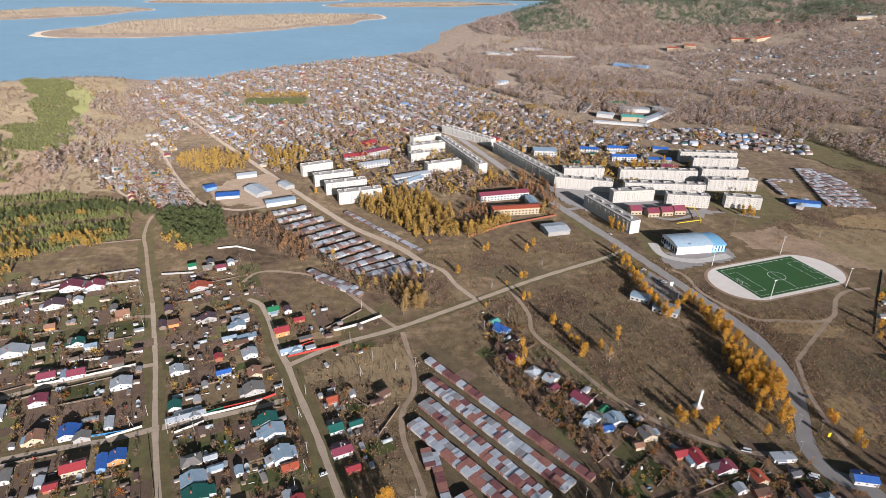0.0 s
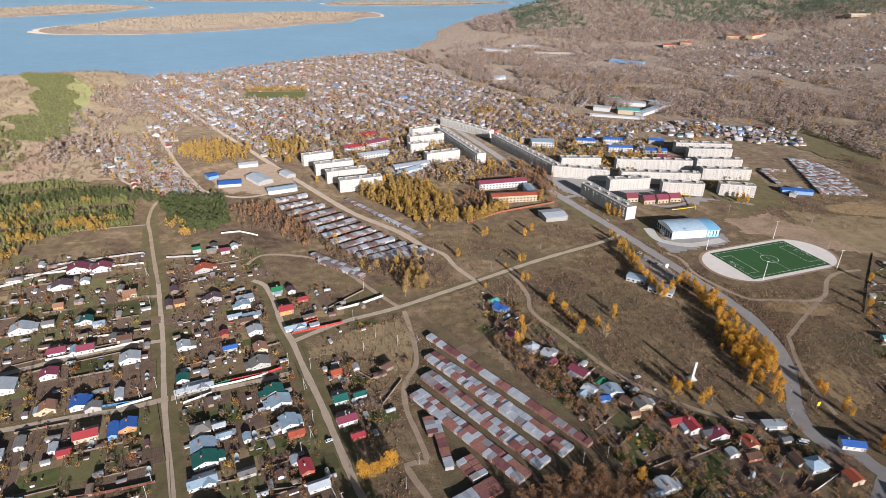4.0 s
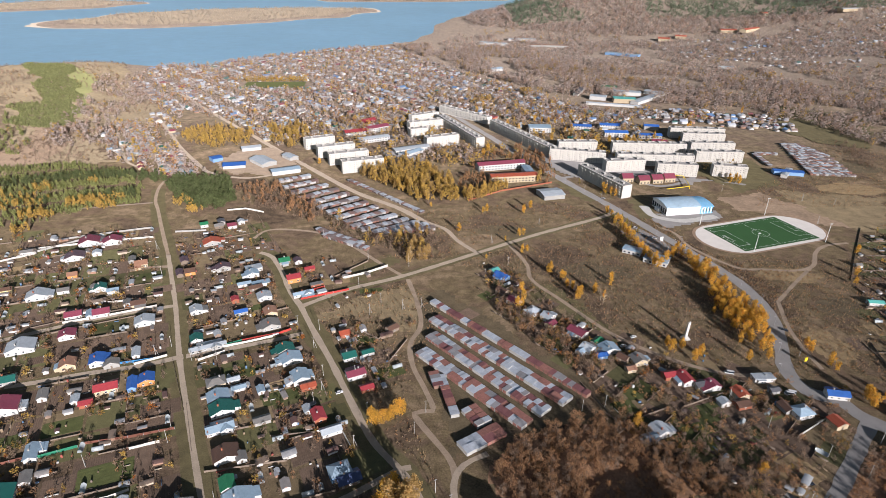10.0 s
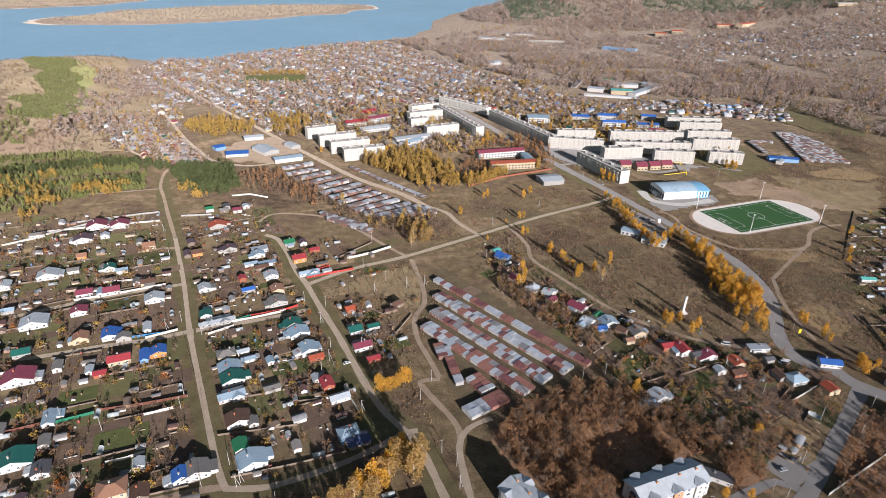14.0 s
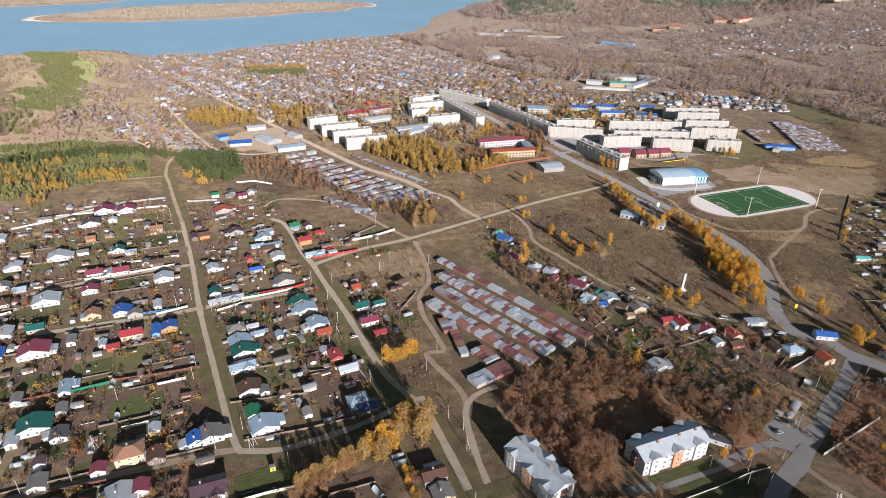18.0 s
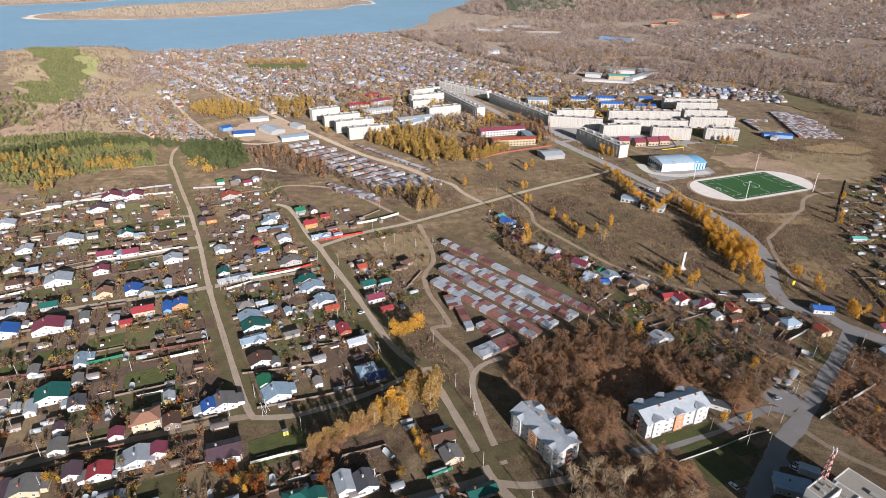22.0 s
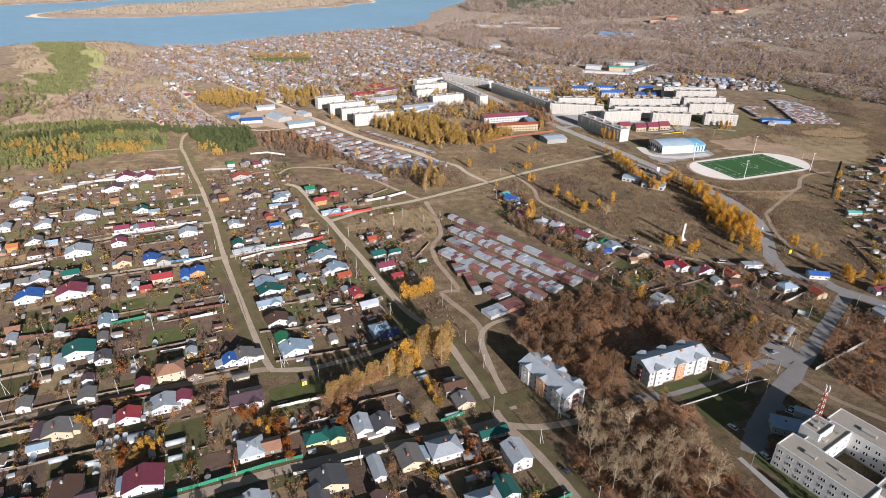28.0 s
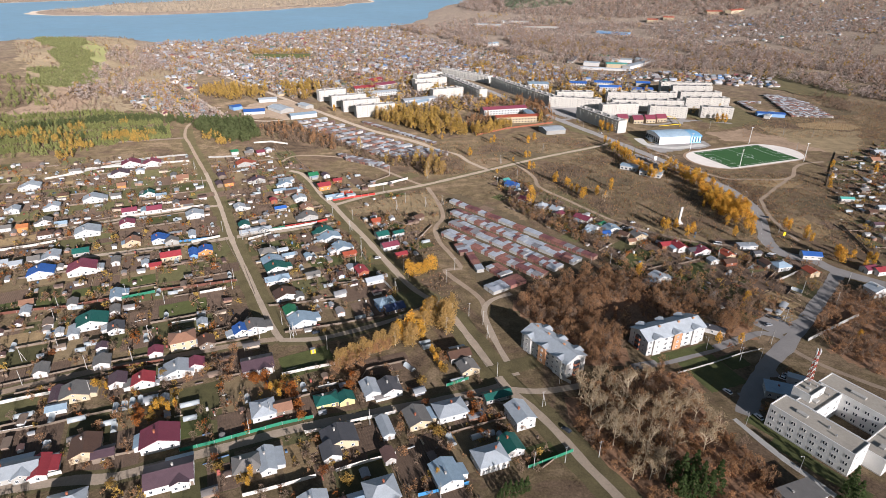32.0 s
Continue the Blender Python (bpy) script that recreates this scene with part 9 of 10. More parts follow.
FAR_GARAGE_WALL = material("garage_brick_and_doors", (0.3, 0.3, 0.3), 0.85, dark=0.8, light=1.15, big=0.4, small=2.0, bump=0.0, island=True, stops=((0.44, 0.43, 0.42), (0.20, 0.12, 0.10), (0.14, 0.10, 0.09), (0.34, 0.32, 0.31), (0.26, 0.13, 0.10), (0.18, 0.16, 0.15)))
FAR_GARAGE_ROOF = material("garage_roof_sheets", (0.3, 0.3, 0.3), 0.6, dark=0.8, light=1.15, big=0.4, small=2.0, bump=0.0, island=True, stops=((0.46, 0.49, 0.53), (0.26, 0.16, 0.14), (0.52, 0.55, 0.59), (0.33, 0.31, 0.32), (0.22, 0.17, 0.16), (0.42, 0.44, 0.48)))
mass("far_garages", [house_template(3.6, 6.2, 2.4, 2.7)], [(x, y, d / 6.2, radians(a)) for x, y, a, d, h in FAR_GARAGES], [FAR_GARAGE_WALL, FAR_GARAGE_ROOF], "long rows of lock-up garages with rusty and tin roofs", "garages", 7, 0.97, 1.03)

# ---- garden clutter: sheds, greenhouses, beds ----
def hoop_house():
    """A small arched greenhouse."""
    n = 7
    v = [(x, -1.5 * math.cos(math.pi * k / n), 1.9 * math.sin(math.pi * k / n)) for x in (-3, 3) for k in range(n + 1)]
    f = [(k, k + 1, n + 2 + k, n + 1 + k) for k in range(n)]
    f += [(0, 1, 2, 3), (0, 3, 4, 7), (4, 5, 6, 7), (8, 11, 10, 9), (8, 15, 12, 11), (12, 15, 14, 13)]
    return np.array(v), np.array(f), np.zeros(len(f), int)


FILM = material("greenhouse_film", (0.36, 0.40, 0.42), 0.35, dark=0.9, light=1.08, bump=0.0, spec=0.5)
rng = random.Random(21)
shed_spots, hoop_spots, bush_spots, rust_spots = [], [], [], []
for poly, yaw, count in ((VILLAGE_WEST, 23, 230), (VILLAGE_MIDDLE, 27, 85), (VILLAGE_EAST, 27, 16), (VILLAGE_CORNER, 27, 12), (GARDENS_EAST, 44, 26), (GARDENS_FAR_EAST, 3, 80)):
    for k, (x, y) in enumerate(scatter(poly, count, rng, free, 5.0)):
        a = radians(yaw) + rng.choice((0, math.pi / 2)) + rng.gauss(0, 0.05)
        (hoop_spots if k % 5 == 0 else shed_spots).append((x, y, rng.uniform(0.5, 1.0), a))
    bush_spots += [p for p in scatter(poly, count * 3.5, rng, free) if noise.noise(Vector((p[0] * 0.07, p[1] * 0.07, 8))) > 0.02]
    rust_spots += [p for p in scatter(poly, count * 2, rng, free, 2.0) if noise.noise(Vector((p[0] * 0.07, p[1] * 0.07, 8))) > 0.12]
def greenhouse(x, y, yaw, stretch):
    ob = thing("greenhouse", x, y, yaw, 0, "small arched garden greenhouse with pale film cover", "greenhouse", "garden greenhouses")
    ob.scale = (stretch, 0.9, 1.0)
    share("cover", HOOP, ob, Matrix())
    share("base", base, ob, Matrix())


for i, (x, y, s, a) in enumerate(hoop_spots[:130]):
    if i == 0:
        v, f, m = hoop_house()
        HOOP = fast_mesh("cover", v, f, [FILM])
        HOOP_BASE = boxes("base", [(-3.05, -1.6, -0.1, 3.05, -1.5, 0.18), (-3.05, 1.5, -0.1, 3.05, 1.6, 0.18)], WALLS["wood"])
        base = HOOP_BASE.data
        bpy.data.objects.remove(HOOP_BASE)
    greenhouse(x, y, math.degrees(a), 0.7 + 0.4 * s)
greenhouse(-174.7, 86.1, 112, 0.9)
greenhouse(-171.5, 87.6, 112, 0.9)
greenhouse(-168.7, 89.5, 112, 0.9)
greenhouse(-165.7, 91.1, 112, 0.9)
greenhouse(-212.9, 81.1, 22, 1.3)
greenhouse(-212.3, 135.5, 22, 1)
greenhouse(-214.7, 130.1, 22, 0.8)
greenhouse(-142.2, 89.2, 22, 1.4)
greenhouse(-188.2, 78.9, 22, 1.2)
greenhouse(-92.4, 101.2, 112, 0.9)
greenhouse(-42.5, 117.4, 132, 1.1)
greenhouse(-116.8, 92.8, 112, 0.8)
greenhouse(-35.3, 138.8, 22, 1)
greenhouse(-33.6, 135.0, 22, 1)
greenhouse(-67.3, 167.2, 112, 0.6)
greenhouse(-72.9, 162.9, 22, 1)
greenhouse(-9.5, 70.4, 22, 1.5)
greenhouse(-18.8, 107.3, 22, 1.2)
greenhouse(-199.7, 79.1, 112, 1.2)
greenhouse(-173.2, 76.7, 22, 1.1)
greenhouse(-169.3, 73.7, 112, 0.9)
greenhouse(-192.2, 62.7, 112, 0.8)

# a yellow metal cabinet on the lawn at the street corner
cabinet = thing("gas_cabinet", -93.5, 129.6, 24, 0, "yellow metal gas cabinet standing on the lawn", "cabinet")
boxes("housing", [(-1.2, -0.9, 0, 1.2, 0.9, 2.6)], YELLOW, cabinet)
boxes("roof", [(-1.35, -1.05, 2.61, 1.35, 1.05, 2.72)], STEEL, cabinet)
boxes("door", [(-0.5, -0.96, 0.2, 0.5, -0.905, 2.2)], STEEL, cabinet)
SHED_ROOF = material("mixed_shed_roofs", (0.3, 0.3, 0.3), 0.7, dark=0.8, light=1.15, big=0.4, small=2.0, bump=0.0, island=True, stops=((0.30, 0.30, 0.31), (0.18, 0.13, 0.11), (0.40, 0.42, 0.44), (0.22, 0.20, 0.19), (0.15, 0.09, 0.08), (0.34, 0.36, 0.38), (0.24, 0.18, 0.14), (0.28, 0.26, 0.25)))
mass("garden_sheds", [house_template(4.5, 3.2, 2.0, 2.7), house_template(6, 4, 2.2, 3.2), house_template(3, 2.5, 1.9, 2.3), house_template(7, 3, 2.0, 2.4)], shed_spots, [FAR_WALL, SHED_ROOF], "many small garden sheds, woodpiles and lean-tos", "sheds", 8, 0.9, 1.25)

# ---- odds and ends in the yards ----
def clutter_box(w, d, h):
    return np.array(box_geo(-w / 2, -d / 2, -0.05, w / 2, d / 2, h), float), np.array(BOX), np.zeros(6, int)


ODDS = material("mixed_yard_clutter", (0.3, 0.3, 0.3), 0.8, dark=0.8, light=1.2, big=0.5, small=3.0, bump=0.0, island=True, stops=((0.55, 0.55, 0.54), (0.22, 0.16, 0.12), (0.30, 0.22, 0.15), (0.12, 0.20, 0.32), (0.48, 0.47, 0.45), (0.18, 0.14, 0.12), (0.35, 0.10, 0.08), (0.40, 0.34, 0.26)))
odd_spots = [(x, y, 1.0, radians(24) + rng.choice((0, math.pi / 2))) for poly, n in ((VILLAGE_WEST, 420), (VILLAGE_MIDDLE, 150), (VILLAGE_EAST, 25), (GARDENS_EAST, 70), (GARDENS_FAR_EAST, 120)) for x, y in scatter(poly, n, rng, free)]
mass("yard_clutter", [clutter_box(1.6, 0.7, 0.8), clutter_box(0.8, 0.8, 1.0), clutter_box(3.0, 0.5, 0.4), clutter_box(2.2, 1.2, 0.3), clutter_box(1.0, 1.0, 1.7), clutter_box(4.5, 0.25, 0.5)], odd_spots, [ODDS], "stacked boards, barrels, boxes and beds in the yards", "clutter", 45, 0.6, 1.3)

# ---- patchwork of small plots and their board fences ----
def patchwork(poly, yaw, w, d, seed, yards, rails):
    r = random.Random(seed)
    c, s_ = math.cos(radians(yaw)), math.sin(radians(yaw))
    us = [x * c + y * s_ for x, y in poly]
    vs = [-x * s_ + y * c for x, y in poly]
    v = min(vs)
    while v < max(vs):
        u = min(us)
        dd = d * r.uniform(0.8, 1.2)
        while u < max(us):
            ww = w * r.uniform(0.7, 1.3)
            mu, mv = u + ww / 2, v + dd / 2
            x, y = mu * c - mv * s_, mu * s_ + mv * c
            if inside(poly, x, y) and free(x, y):
                if r.random() < 0.88:
                    yards[r.choices((0, 1, 2), (4, 4.2, 2.0))[0]].append((x, y, ww * 0.93, dd * 0.92, yaw))
                if r.random() < 0.3:
                    rails.append((u * c - mv * s_, u * s_ + mv * c, dd, yaw + 90))
                if r.random() < 0.3:
                    rails.append((mu * c - v * s_, mu * s_ + v * c, ww, yaw))
                for side in (0, 1):
                    if r.random() < 0.3:
                        run = [(u, v + dd * t) if side else (u + ww * t, v) for t in np.linspace(0.05, 0.95, r.randint(4, 9))]
                        for p, q in run:
                            p, q = p + r.gauss(0, 0.7), q + r.gauss(0, 0.7)
                            spot = (p * c - q * s_, p * s_ + q * c)
                            if free(*spot):
                                (rust_spots if r.random() < 0.12 else bush_spots).append(spot)
            u += ww
        v += dd


def flat_patches(name, items, mat, label, z):
    r = random.Random(len(items))
    V, Q = [], []
    for x, y, w, d, yaw in items:
        m = pose(x, y, z + r.uniform(0, 0.012), 0, 0, yaw)
        n = len(V)
        V += [(m @ Vector((a * w / 2 * r.uniform(0.96, 1), b * d / 2 * r.uniform(0.96, 1), 0)))[:] for a, b in ((-1, -1), (0, -1), (1, -1), (1, 0), (1, 1), (0, 1), (-1, 1), (-1, 0))] + [(m @ Vector((0, 0, 0.02)))[:]]
        Q += [(n + 8, n + 7, n, n + 1), (n + 8, n + 1, n + 2, n + 3), (n + 8, n + 3, n + 4, n + 5), (n + 8, n + 5, n + 6, n + 7)]
    ob = new(name, fast_mesh(name, V, Q, [mat]))
    return tagged(ob, label, "garden plots", kind="stuff")


yards, rails = ([], [], []), []
patchwork(VILLAGE_WEST, 22, 21, 24, 1, yards, rails)
patchwork(VILLAGE_MIDDLE, 27, 21, 22, 2, yards, rails)
patchwork(GARDENS_EAST, 44, 14, 16, 3, yards, rails)
patchwork(GARDENS_FAR_EAST, 3, 14, 15, 4, yards, rails)
LAWN_ALL = material("mown_grass_plots", (0.0924, 0.0862, 0.0396), 0.97, dark=0.7, light=1.3, big=0.25, small=2.0, bump=0.6, vary=0.35)
STRAW_ALL = material("straw_grass_plots", (0.171, 0.1278, 0.0747), 0.97, dark=0.7, light=1.3, big=0.25, small=2.0, bump=0.6, vary=0.25)
for k, item in enumerate(yards[0][:150]):
    tagged(flat_patches("garden_bed", [item], SOIL, "dug brown vegetable plot between board fences", 0.006 + 0.0001 * k), "dug brown vegetable plot between board fences", "garden plot", "village garden plots", "structure")
for k, item in enumerate(yards[1]):
    tagged(flat_patches("lawn", [item], LAWN_ALL, "", 0.008 + 0.0001 * k), "mown olive-green grass plot between board fences", "garden plot", "village garden plots", "structure")
for k, item in enumerate(yards[2]):
    tagged(flat_patches("grass_plot", [item], STRAW_ALL, "", 0.007 + 0.0001 * k), "dry straw-coloured grass plot between board fences", "garden plot", "village garden plots", "structure")
V, Q = [], []
rails += LANE_FENCES
pieces = []
for x, y, L, yaw in rails:
    n = max(1, round(L / 6))
    for k in range(n):
        u = L * ((k + 0.5) / n - 0.5)
        c, d = math.cos(radians(yaw)), math.sin(radians(yaw))
        ends = [(x + (u + q) * c, y + (u + q) * d) for q in (-L / n / 2, 0, L / n / 2)]
        if all(off_road(*e) for e in ends):
            pieces.append((*ends[1], L / n, yaw, x, y))
for x, y, L, yaw, x0, y0 in pieces:
    m = pose(x, y, 0, 0, 0, yaw)
    n = len(V)
    hh = 0.8 + 0.6 * ((int(x0) * 7 + int(y0)) % 5) / 5
    V += [(m @ Vector(q))[:] for q in box_geo(-L / 2, -0.05, -0.1, L / 2, 0.05, hh)]
    Q += [tuple(n + k for k in f) for f in BOX]
tagged(new("plot_fences", fast_mesh("plot_fences", V, Q, [WALLS["wood"]])), "weathered board fences dividing the plots", "fences", kind="stuff")

# ---- scrub, woods and distant trees ----
BUSH = [template("bush", 40 + s, height=2.4, radius=1.5, clumps=8, leaves=72, size=0.32, bare=0.1, trunk=0.06, limbs=0, thin=0.35, up=0.4) for s in range(4)]
LOW = [template("bush", 240 + s, height=1.6, radius=1.1, clumps=6, leaves=36, size=0.3, bare=0.0, trunk=0.05, limbs=0, thin=0.4, up=0.3) for s in range(5)]
SMALL = [template("tree", 50 + s, height=7, radius=2.4, clumps=16, leaves=240, size=0.38, bare=0.1, trunk=0.14, limbs=5, thin=0.3, up=0.5) for s in range(4)]
TALL = [template("tree", 60 + s, height=11, radius=2.8, clumps=14, leaves=170, size=0.52, bare=0.2, trunk=0.18, limbs=4, shape="tall") for s in range(4)]
WOODY = [template("tree", 70 + s, height=9.0, radius=3.2, clumps=13, leaves=480, size=0.40, bare=0.15, trunk=0.2, limbs=10, thin=0.24, up=0.35) for s in range(5)]
YOUNG_PINE = [template("pine", 180 + s, height=5.2, radius=1.7, clumps=14, leaves=42, size=0.62, bare=0.0, trunk=0.05, limbs=0, shape="cone") for s in range(4)]
PINEY = [template("pine", 80 + s, height=10, radius=3.3, clumps=20, leaves=95, size=0.9, bare=0.1, trunk=0.18, limbs=2, shape="tall") for s in range(4)]
FARTREE = [template("tree", 90 + s, height=9, radius=3.6, clumps=7, leaves=23, size=1.25, bare=0.1, trunk=0.05, limbs=0) for s in range(5)]
HILLTREE = [template("tree", 190 + s, height=9, radius=4.2, clumps=7, leaves=14, size=1.75, bare=0.05, trunk=0.05, limbs=0) for s in range(5)]
FARPINE = [template("pine", 95 + s, height=9, radius=3.6, clumps=6, leaves=12, size=2.3, bare=0.05, trunk=0.05, limbs=0, shape="cone") for s in range(4)]


def split(spots, shares, seed):
    r = random.Random(seed)
    out = [[] for _ in shares]
    for s in spots:
        out[r.choices(range(len(shares)), shares)[0]].append(s)
    return out


# fruit trees between the houses
a, b, c = split(scatter(VILLAGE_WEST, 260, rng, free, 5.0) + scatter(VILLAGE_MIDDLE, 90, rng, free, 5.0) + scatter(VILLAGE_EAST, 14, rng, free, 4.0), (4, 2.2, 1), 73)
mass("bare_fruit_trees", SMALL, a, [BARK, LEAF["twig"]], "bare grey-brown fruit trees between the houses", "trees", 74, 0.5, 0.85)
mass("brown_fruit_trees", SMALL, b, [BARK, LEAF["wood"]], "brown-leaved fruit trees between the houses", "trees", 75, 0.5, 0.85)
mass("ochre_fruit_trees", SMALL, c, [BARK, LEAF["ochre_shrub"]], "ochre-leaved fruit trees between the houses", "trees", 76, 0.45, 0.75)
# thickets of shrubs round the village houses
thick = []
for x, y, r in [q for q in BUILT if 3.5 < q[2] < 11 and q[1] < 470 and -420 < q[0] < 260]:
    for _ in range(rng.choice((1, 2, 2, 3))):
        t_, d_ = rng.uniform(0, 2 * math.pi), r + rng.uniform(2.5, 11)
        cx, cy = x + d_ * math.cos(t_), y + d_ * math.sin(t_)
        thick += [p for p in ((cx + rng.gauss(0, 2.2), cy + rng.gauss(0, 1.6)) for _ in range(rng.randint(3, 7))) if free(*p)]
a, b, c, d = split(thick, (5, 3, 1.4, 0.8), 68)
mass("yard_shrubs", BUSH, a, [BARK, LEAF["twig"]], "bare grey-brown shrubs round the houses", "bushes", 69, 0.6, 1.3)
mass("brown_yard_shrubs", BUSH, b, [BARK, LEAF["wood"]], "brown shrubs round the houses", "bushes", 70, 0.6, 1.4)
mass("ochre_yard_shrubs", BUSH, c, [BARK, LEAF["ochre_shrub"]], "ochre autumn shrubs round the houses", "bushes", 71, 0.6, 1.4)
mass("red_yard_shrubs", BUSH, d, [BARK, LEAF["red_shrub"]], "rust-red autumn shrubs round the houses", "bushes", 72, 0.6, 1.3)
a, b, c, d = split(bush_spots, (5, 1.6, 0.35, 0.6), 1)
mass("garden_bushes", LOW, a, [BARK, LEAF["twig"]], "bare grey-brown garden bushes and weeds", "bushes", 11, 0.6, 1.6)
mass("rusty_bushes", LOW, b, [BARK, LEAF["brown"]], "brown-leaved garden bushes", "bushes", 12, 0.6, 1.6)
mass("orange_bushes", BUSH, c, [BARK, LEAF["orange"]], "orange autumn shrubs in gardens", "bushes", 13, 0.7, 2.0)
mass("golden_shrubs", BUSH, d, [BARK, LEAF["gold"]], "golden autumn shrubs in gardens", "bushes", 14, 0.7, 2.1)
a, b, c = split(rust_spots, (4, 2.4, 1.2), 14)
mass("garden_trees", SMALL, a, [BARK, LEAF["twig"]], "small grey-brown fruit trees in gardens", "trees", 15, 0.35, 0.7)
mass("ochre_garden_trees", SMALL, b, [BARK, LEAF["ochre_shrub"]], "ochre-leaved fruit trees in gardens", "trees", 50, 0.3, 0.65)
mass("rusty_garden_trees", SMALL, c, [BARK, LEAF["red_shrub"]], "rust-red fruit trees in gardens", "trees", 51, 0.3, 0.6)

wood = scatter(WOOD_FLATS, 340, rng, free, 3.2) + scatter(WOOD_SOUTH, 60, rng, free, 4.2)
wood = [p for p in wood if not inside(CLEARING, *p)]
wood, grey = split(wood, (5, 2), 12)
mass("brown_wood", WOODY, wood, [BARK, LEAF["wood"]], "dense brown late-autumn wood round the flats", "wood", 16, 0.6, 1.1)
a, b = split(scatter(WOOD_ROAD, 190, rng, free, 3.5), (3, 2), 61)
mass("roadside_thicket", SMALL, a, [BARK, LEAF["twig"]], "grey-brown leafless thicket beside the side street", "wood", 62, 0.5, 1.0)
mass("rusty_roadside_thicket", SMALL, b, [BARK, LEAF["wood"]], "rust-brown thicket beside the side street", "wood", 63, 0.5, 1.0)
more = scatter(WOOD_GARDEN, 90, rng, free, 3.0)
a, b = split(more, (1, 1), 13)
mass("bare_wood", WOODY, grey + a, [BARK, LEAF["twig"]], "grey-brown leafless trees in the wood", "wood", 48, 0.5, 1.0)
mass("rusty_wood", WOODY, b, [BARK, LEAF["wood"]], "rust-brown trees behind the gardens", "wood", 49, 0.45, 0.8)
under = scatter(WOOD_SOUTH, 500, rng, free) + scatter(WOOD_ROAD, 300, rng, free) + scatter(WOOD_FLATS, 250, rng, free)
mass("undergrowth", BUSH, under, [BARK, LEAF["brown"]], "rust-brown undergrowth below the trees", "bushes", 17, 0.6, 1.5)

# rows of young pines, older pines along the far edge, golden birches in clusters
pines = [p for p in scatter(PINES, 5200, rng, free, 2.3) if (p[1] * 0.930 + p[0] * -0.368 + 6 * noise.noise(Vector((p[0] * 0.012, p[1] * 0.012, 1)))) % 38 < 26]
mass("pine_wood", YOUNG_PINE, pines, [BARK, LEAF["pine"]], "green pine plantation in rows at the village edge", "wood", 18, 0.6, 1.15)
old = [(-522 + 180 * t + rng.gauss(0, 3), 556 + 55 * math.sin(2.2 * t) + rng.gauss(0, 5)) for t in (rng.random() for _ in range(110))]
old += [(-600 + 250 * t + rng.gauss(0, 4), 480 + 70 * t + rng.gauss(0, 5)) for t in (rng.random() for _ in range(30))]
mass("old_pines", PINEY, old, [BARK, LEAF["oldpine"]], "taller dark pines in lines through the plantation", "wood", 19, 0.7, 1.05)
front = []
for gx, gy, n, r in ((-414, 490, 26, 10), (-452, 524, 24, 11), (-392, 522, 22, 7), (-379, 529, 22, 6), (-360, 519, 16, 6), (-354, 537, 6, 4), (-456, 562, 14, 7), (-505, 533, 22, 12), (-409, 454, 9, 5), (-286, 531, 14, 5), (-268, 511, 14, 4), (-414, 591, 4, 3), (-470, 500, 10, 9), (-560, 505, 26, 22), (-610, 540, 20, 25)):
    front += [(gx + rng.gauss(0, r), gy + rng.gauss(0, r * 0.6)) for _ in range(n)]
mass("golden_edge", TALL, front, [BARK, LEAF["gold"]], "golden birches in clusters among the pines", "wood", 21, 0.5, 0.95)
mass("small_pine_wood", PINEY, scatter([(-326, 582), (-316, 602), (-262, 602), (-236, 545), (-240, 520), (-268, 519), (-300, 546)], 230, rng, free, 3.6), [BARK, LEAF["oldpine"]], "dark green pine copse", "wood", 22, 0.85, 1.3)
brown_spots = scatter(EAST_HEDGE, 70, rng, free) + scatter(SCRUB_WEST, 200, rng, free) + scatter(SCRUB_GARAGES, 170, rng, free)
tall_spots = scatter(SCRUB_WEST, 90, rng, free) + scatter(SCRUB_BLOCKS, 110, rng, free) + scatter(AVENUE_TREES, 60, rng)
mass("ochre_thicket", TALL, tall_spots, [BARK, LEAF["brown"]], "half-bare ochre trees beside the garages and school", "wood", 44, 0.5, 0.9)
mass("brown_thicket", SMALL, brown_spots, [BARK, LEAF["twig"]], "grey-brown leafless thicket beside the garages", "wood", 23, 0.5, 1.05)
gold_spots = scatter(GROVE_TOWN, 330, rng, free) + scatter(GROVE_WEST, 170, rng, free) + scatter(GROVE_BLOCKS, 110, rng, free) + scatter(GROVE_SCHOOL, 110, rng, free) + scatter(SCRUB_GARAGES, 22, rng, free)
a, b = split(gold_spots, (3, 2), 3)
mass("golden_grove", TALL, a, [BARK, LEAF["gold"]], "golden birches among the town blocks", "trees", 24, 0.7, 1.3)
mass("ochre_grove", TALL, b, [BARK, LEAF["birch"]], "half-bare ochre birches among the town blocks", "trees", 25, 0.6, 1.1)

# orchard shrubs behind the garages and along the garden lane
a, b, c = split(scatter(ORCHARD, 190, rng, free, 2.0) + scatter(LANE_SHRUBS, 70, rng, free, 2.0) + scatter(GARDENS_EAST, 240, rng, free, 2.5), (3, 2.4, 1), 16)
mass("orchard_trees", SMALL, a, [BARK, LEAF["twig"]], "grey-brown orchard trees behind the garages", "trees", 55, 0.45, 0.9)
mass("rusty_orchard_trees", SMALL, b, [BARK, LEAF["brown"]], "rust-brown orchard trees behind the garages", "trees", 56, 0.45, 0.85)
mass("ochre_orchard_trees", SMALL, c, [BARK, LEAF["ochre_shrub"]], "ochre orchard trees behind the garages", "trees", 57, 0.4, 0.8)

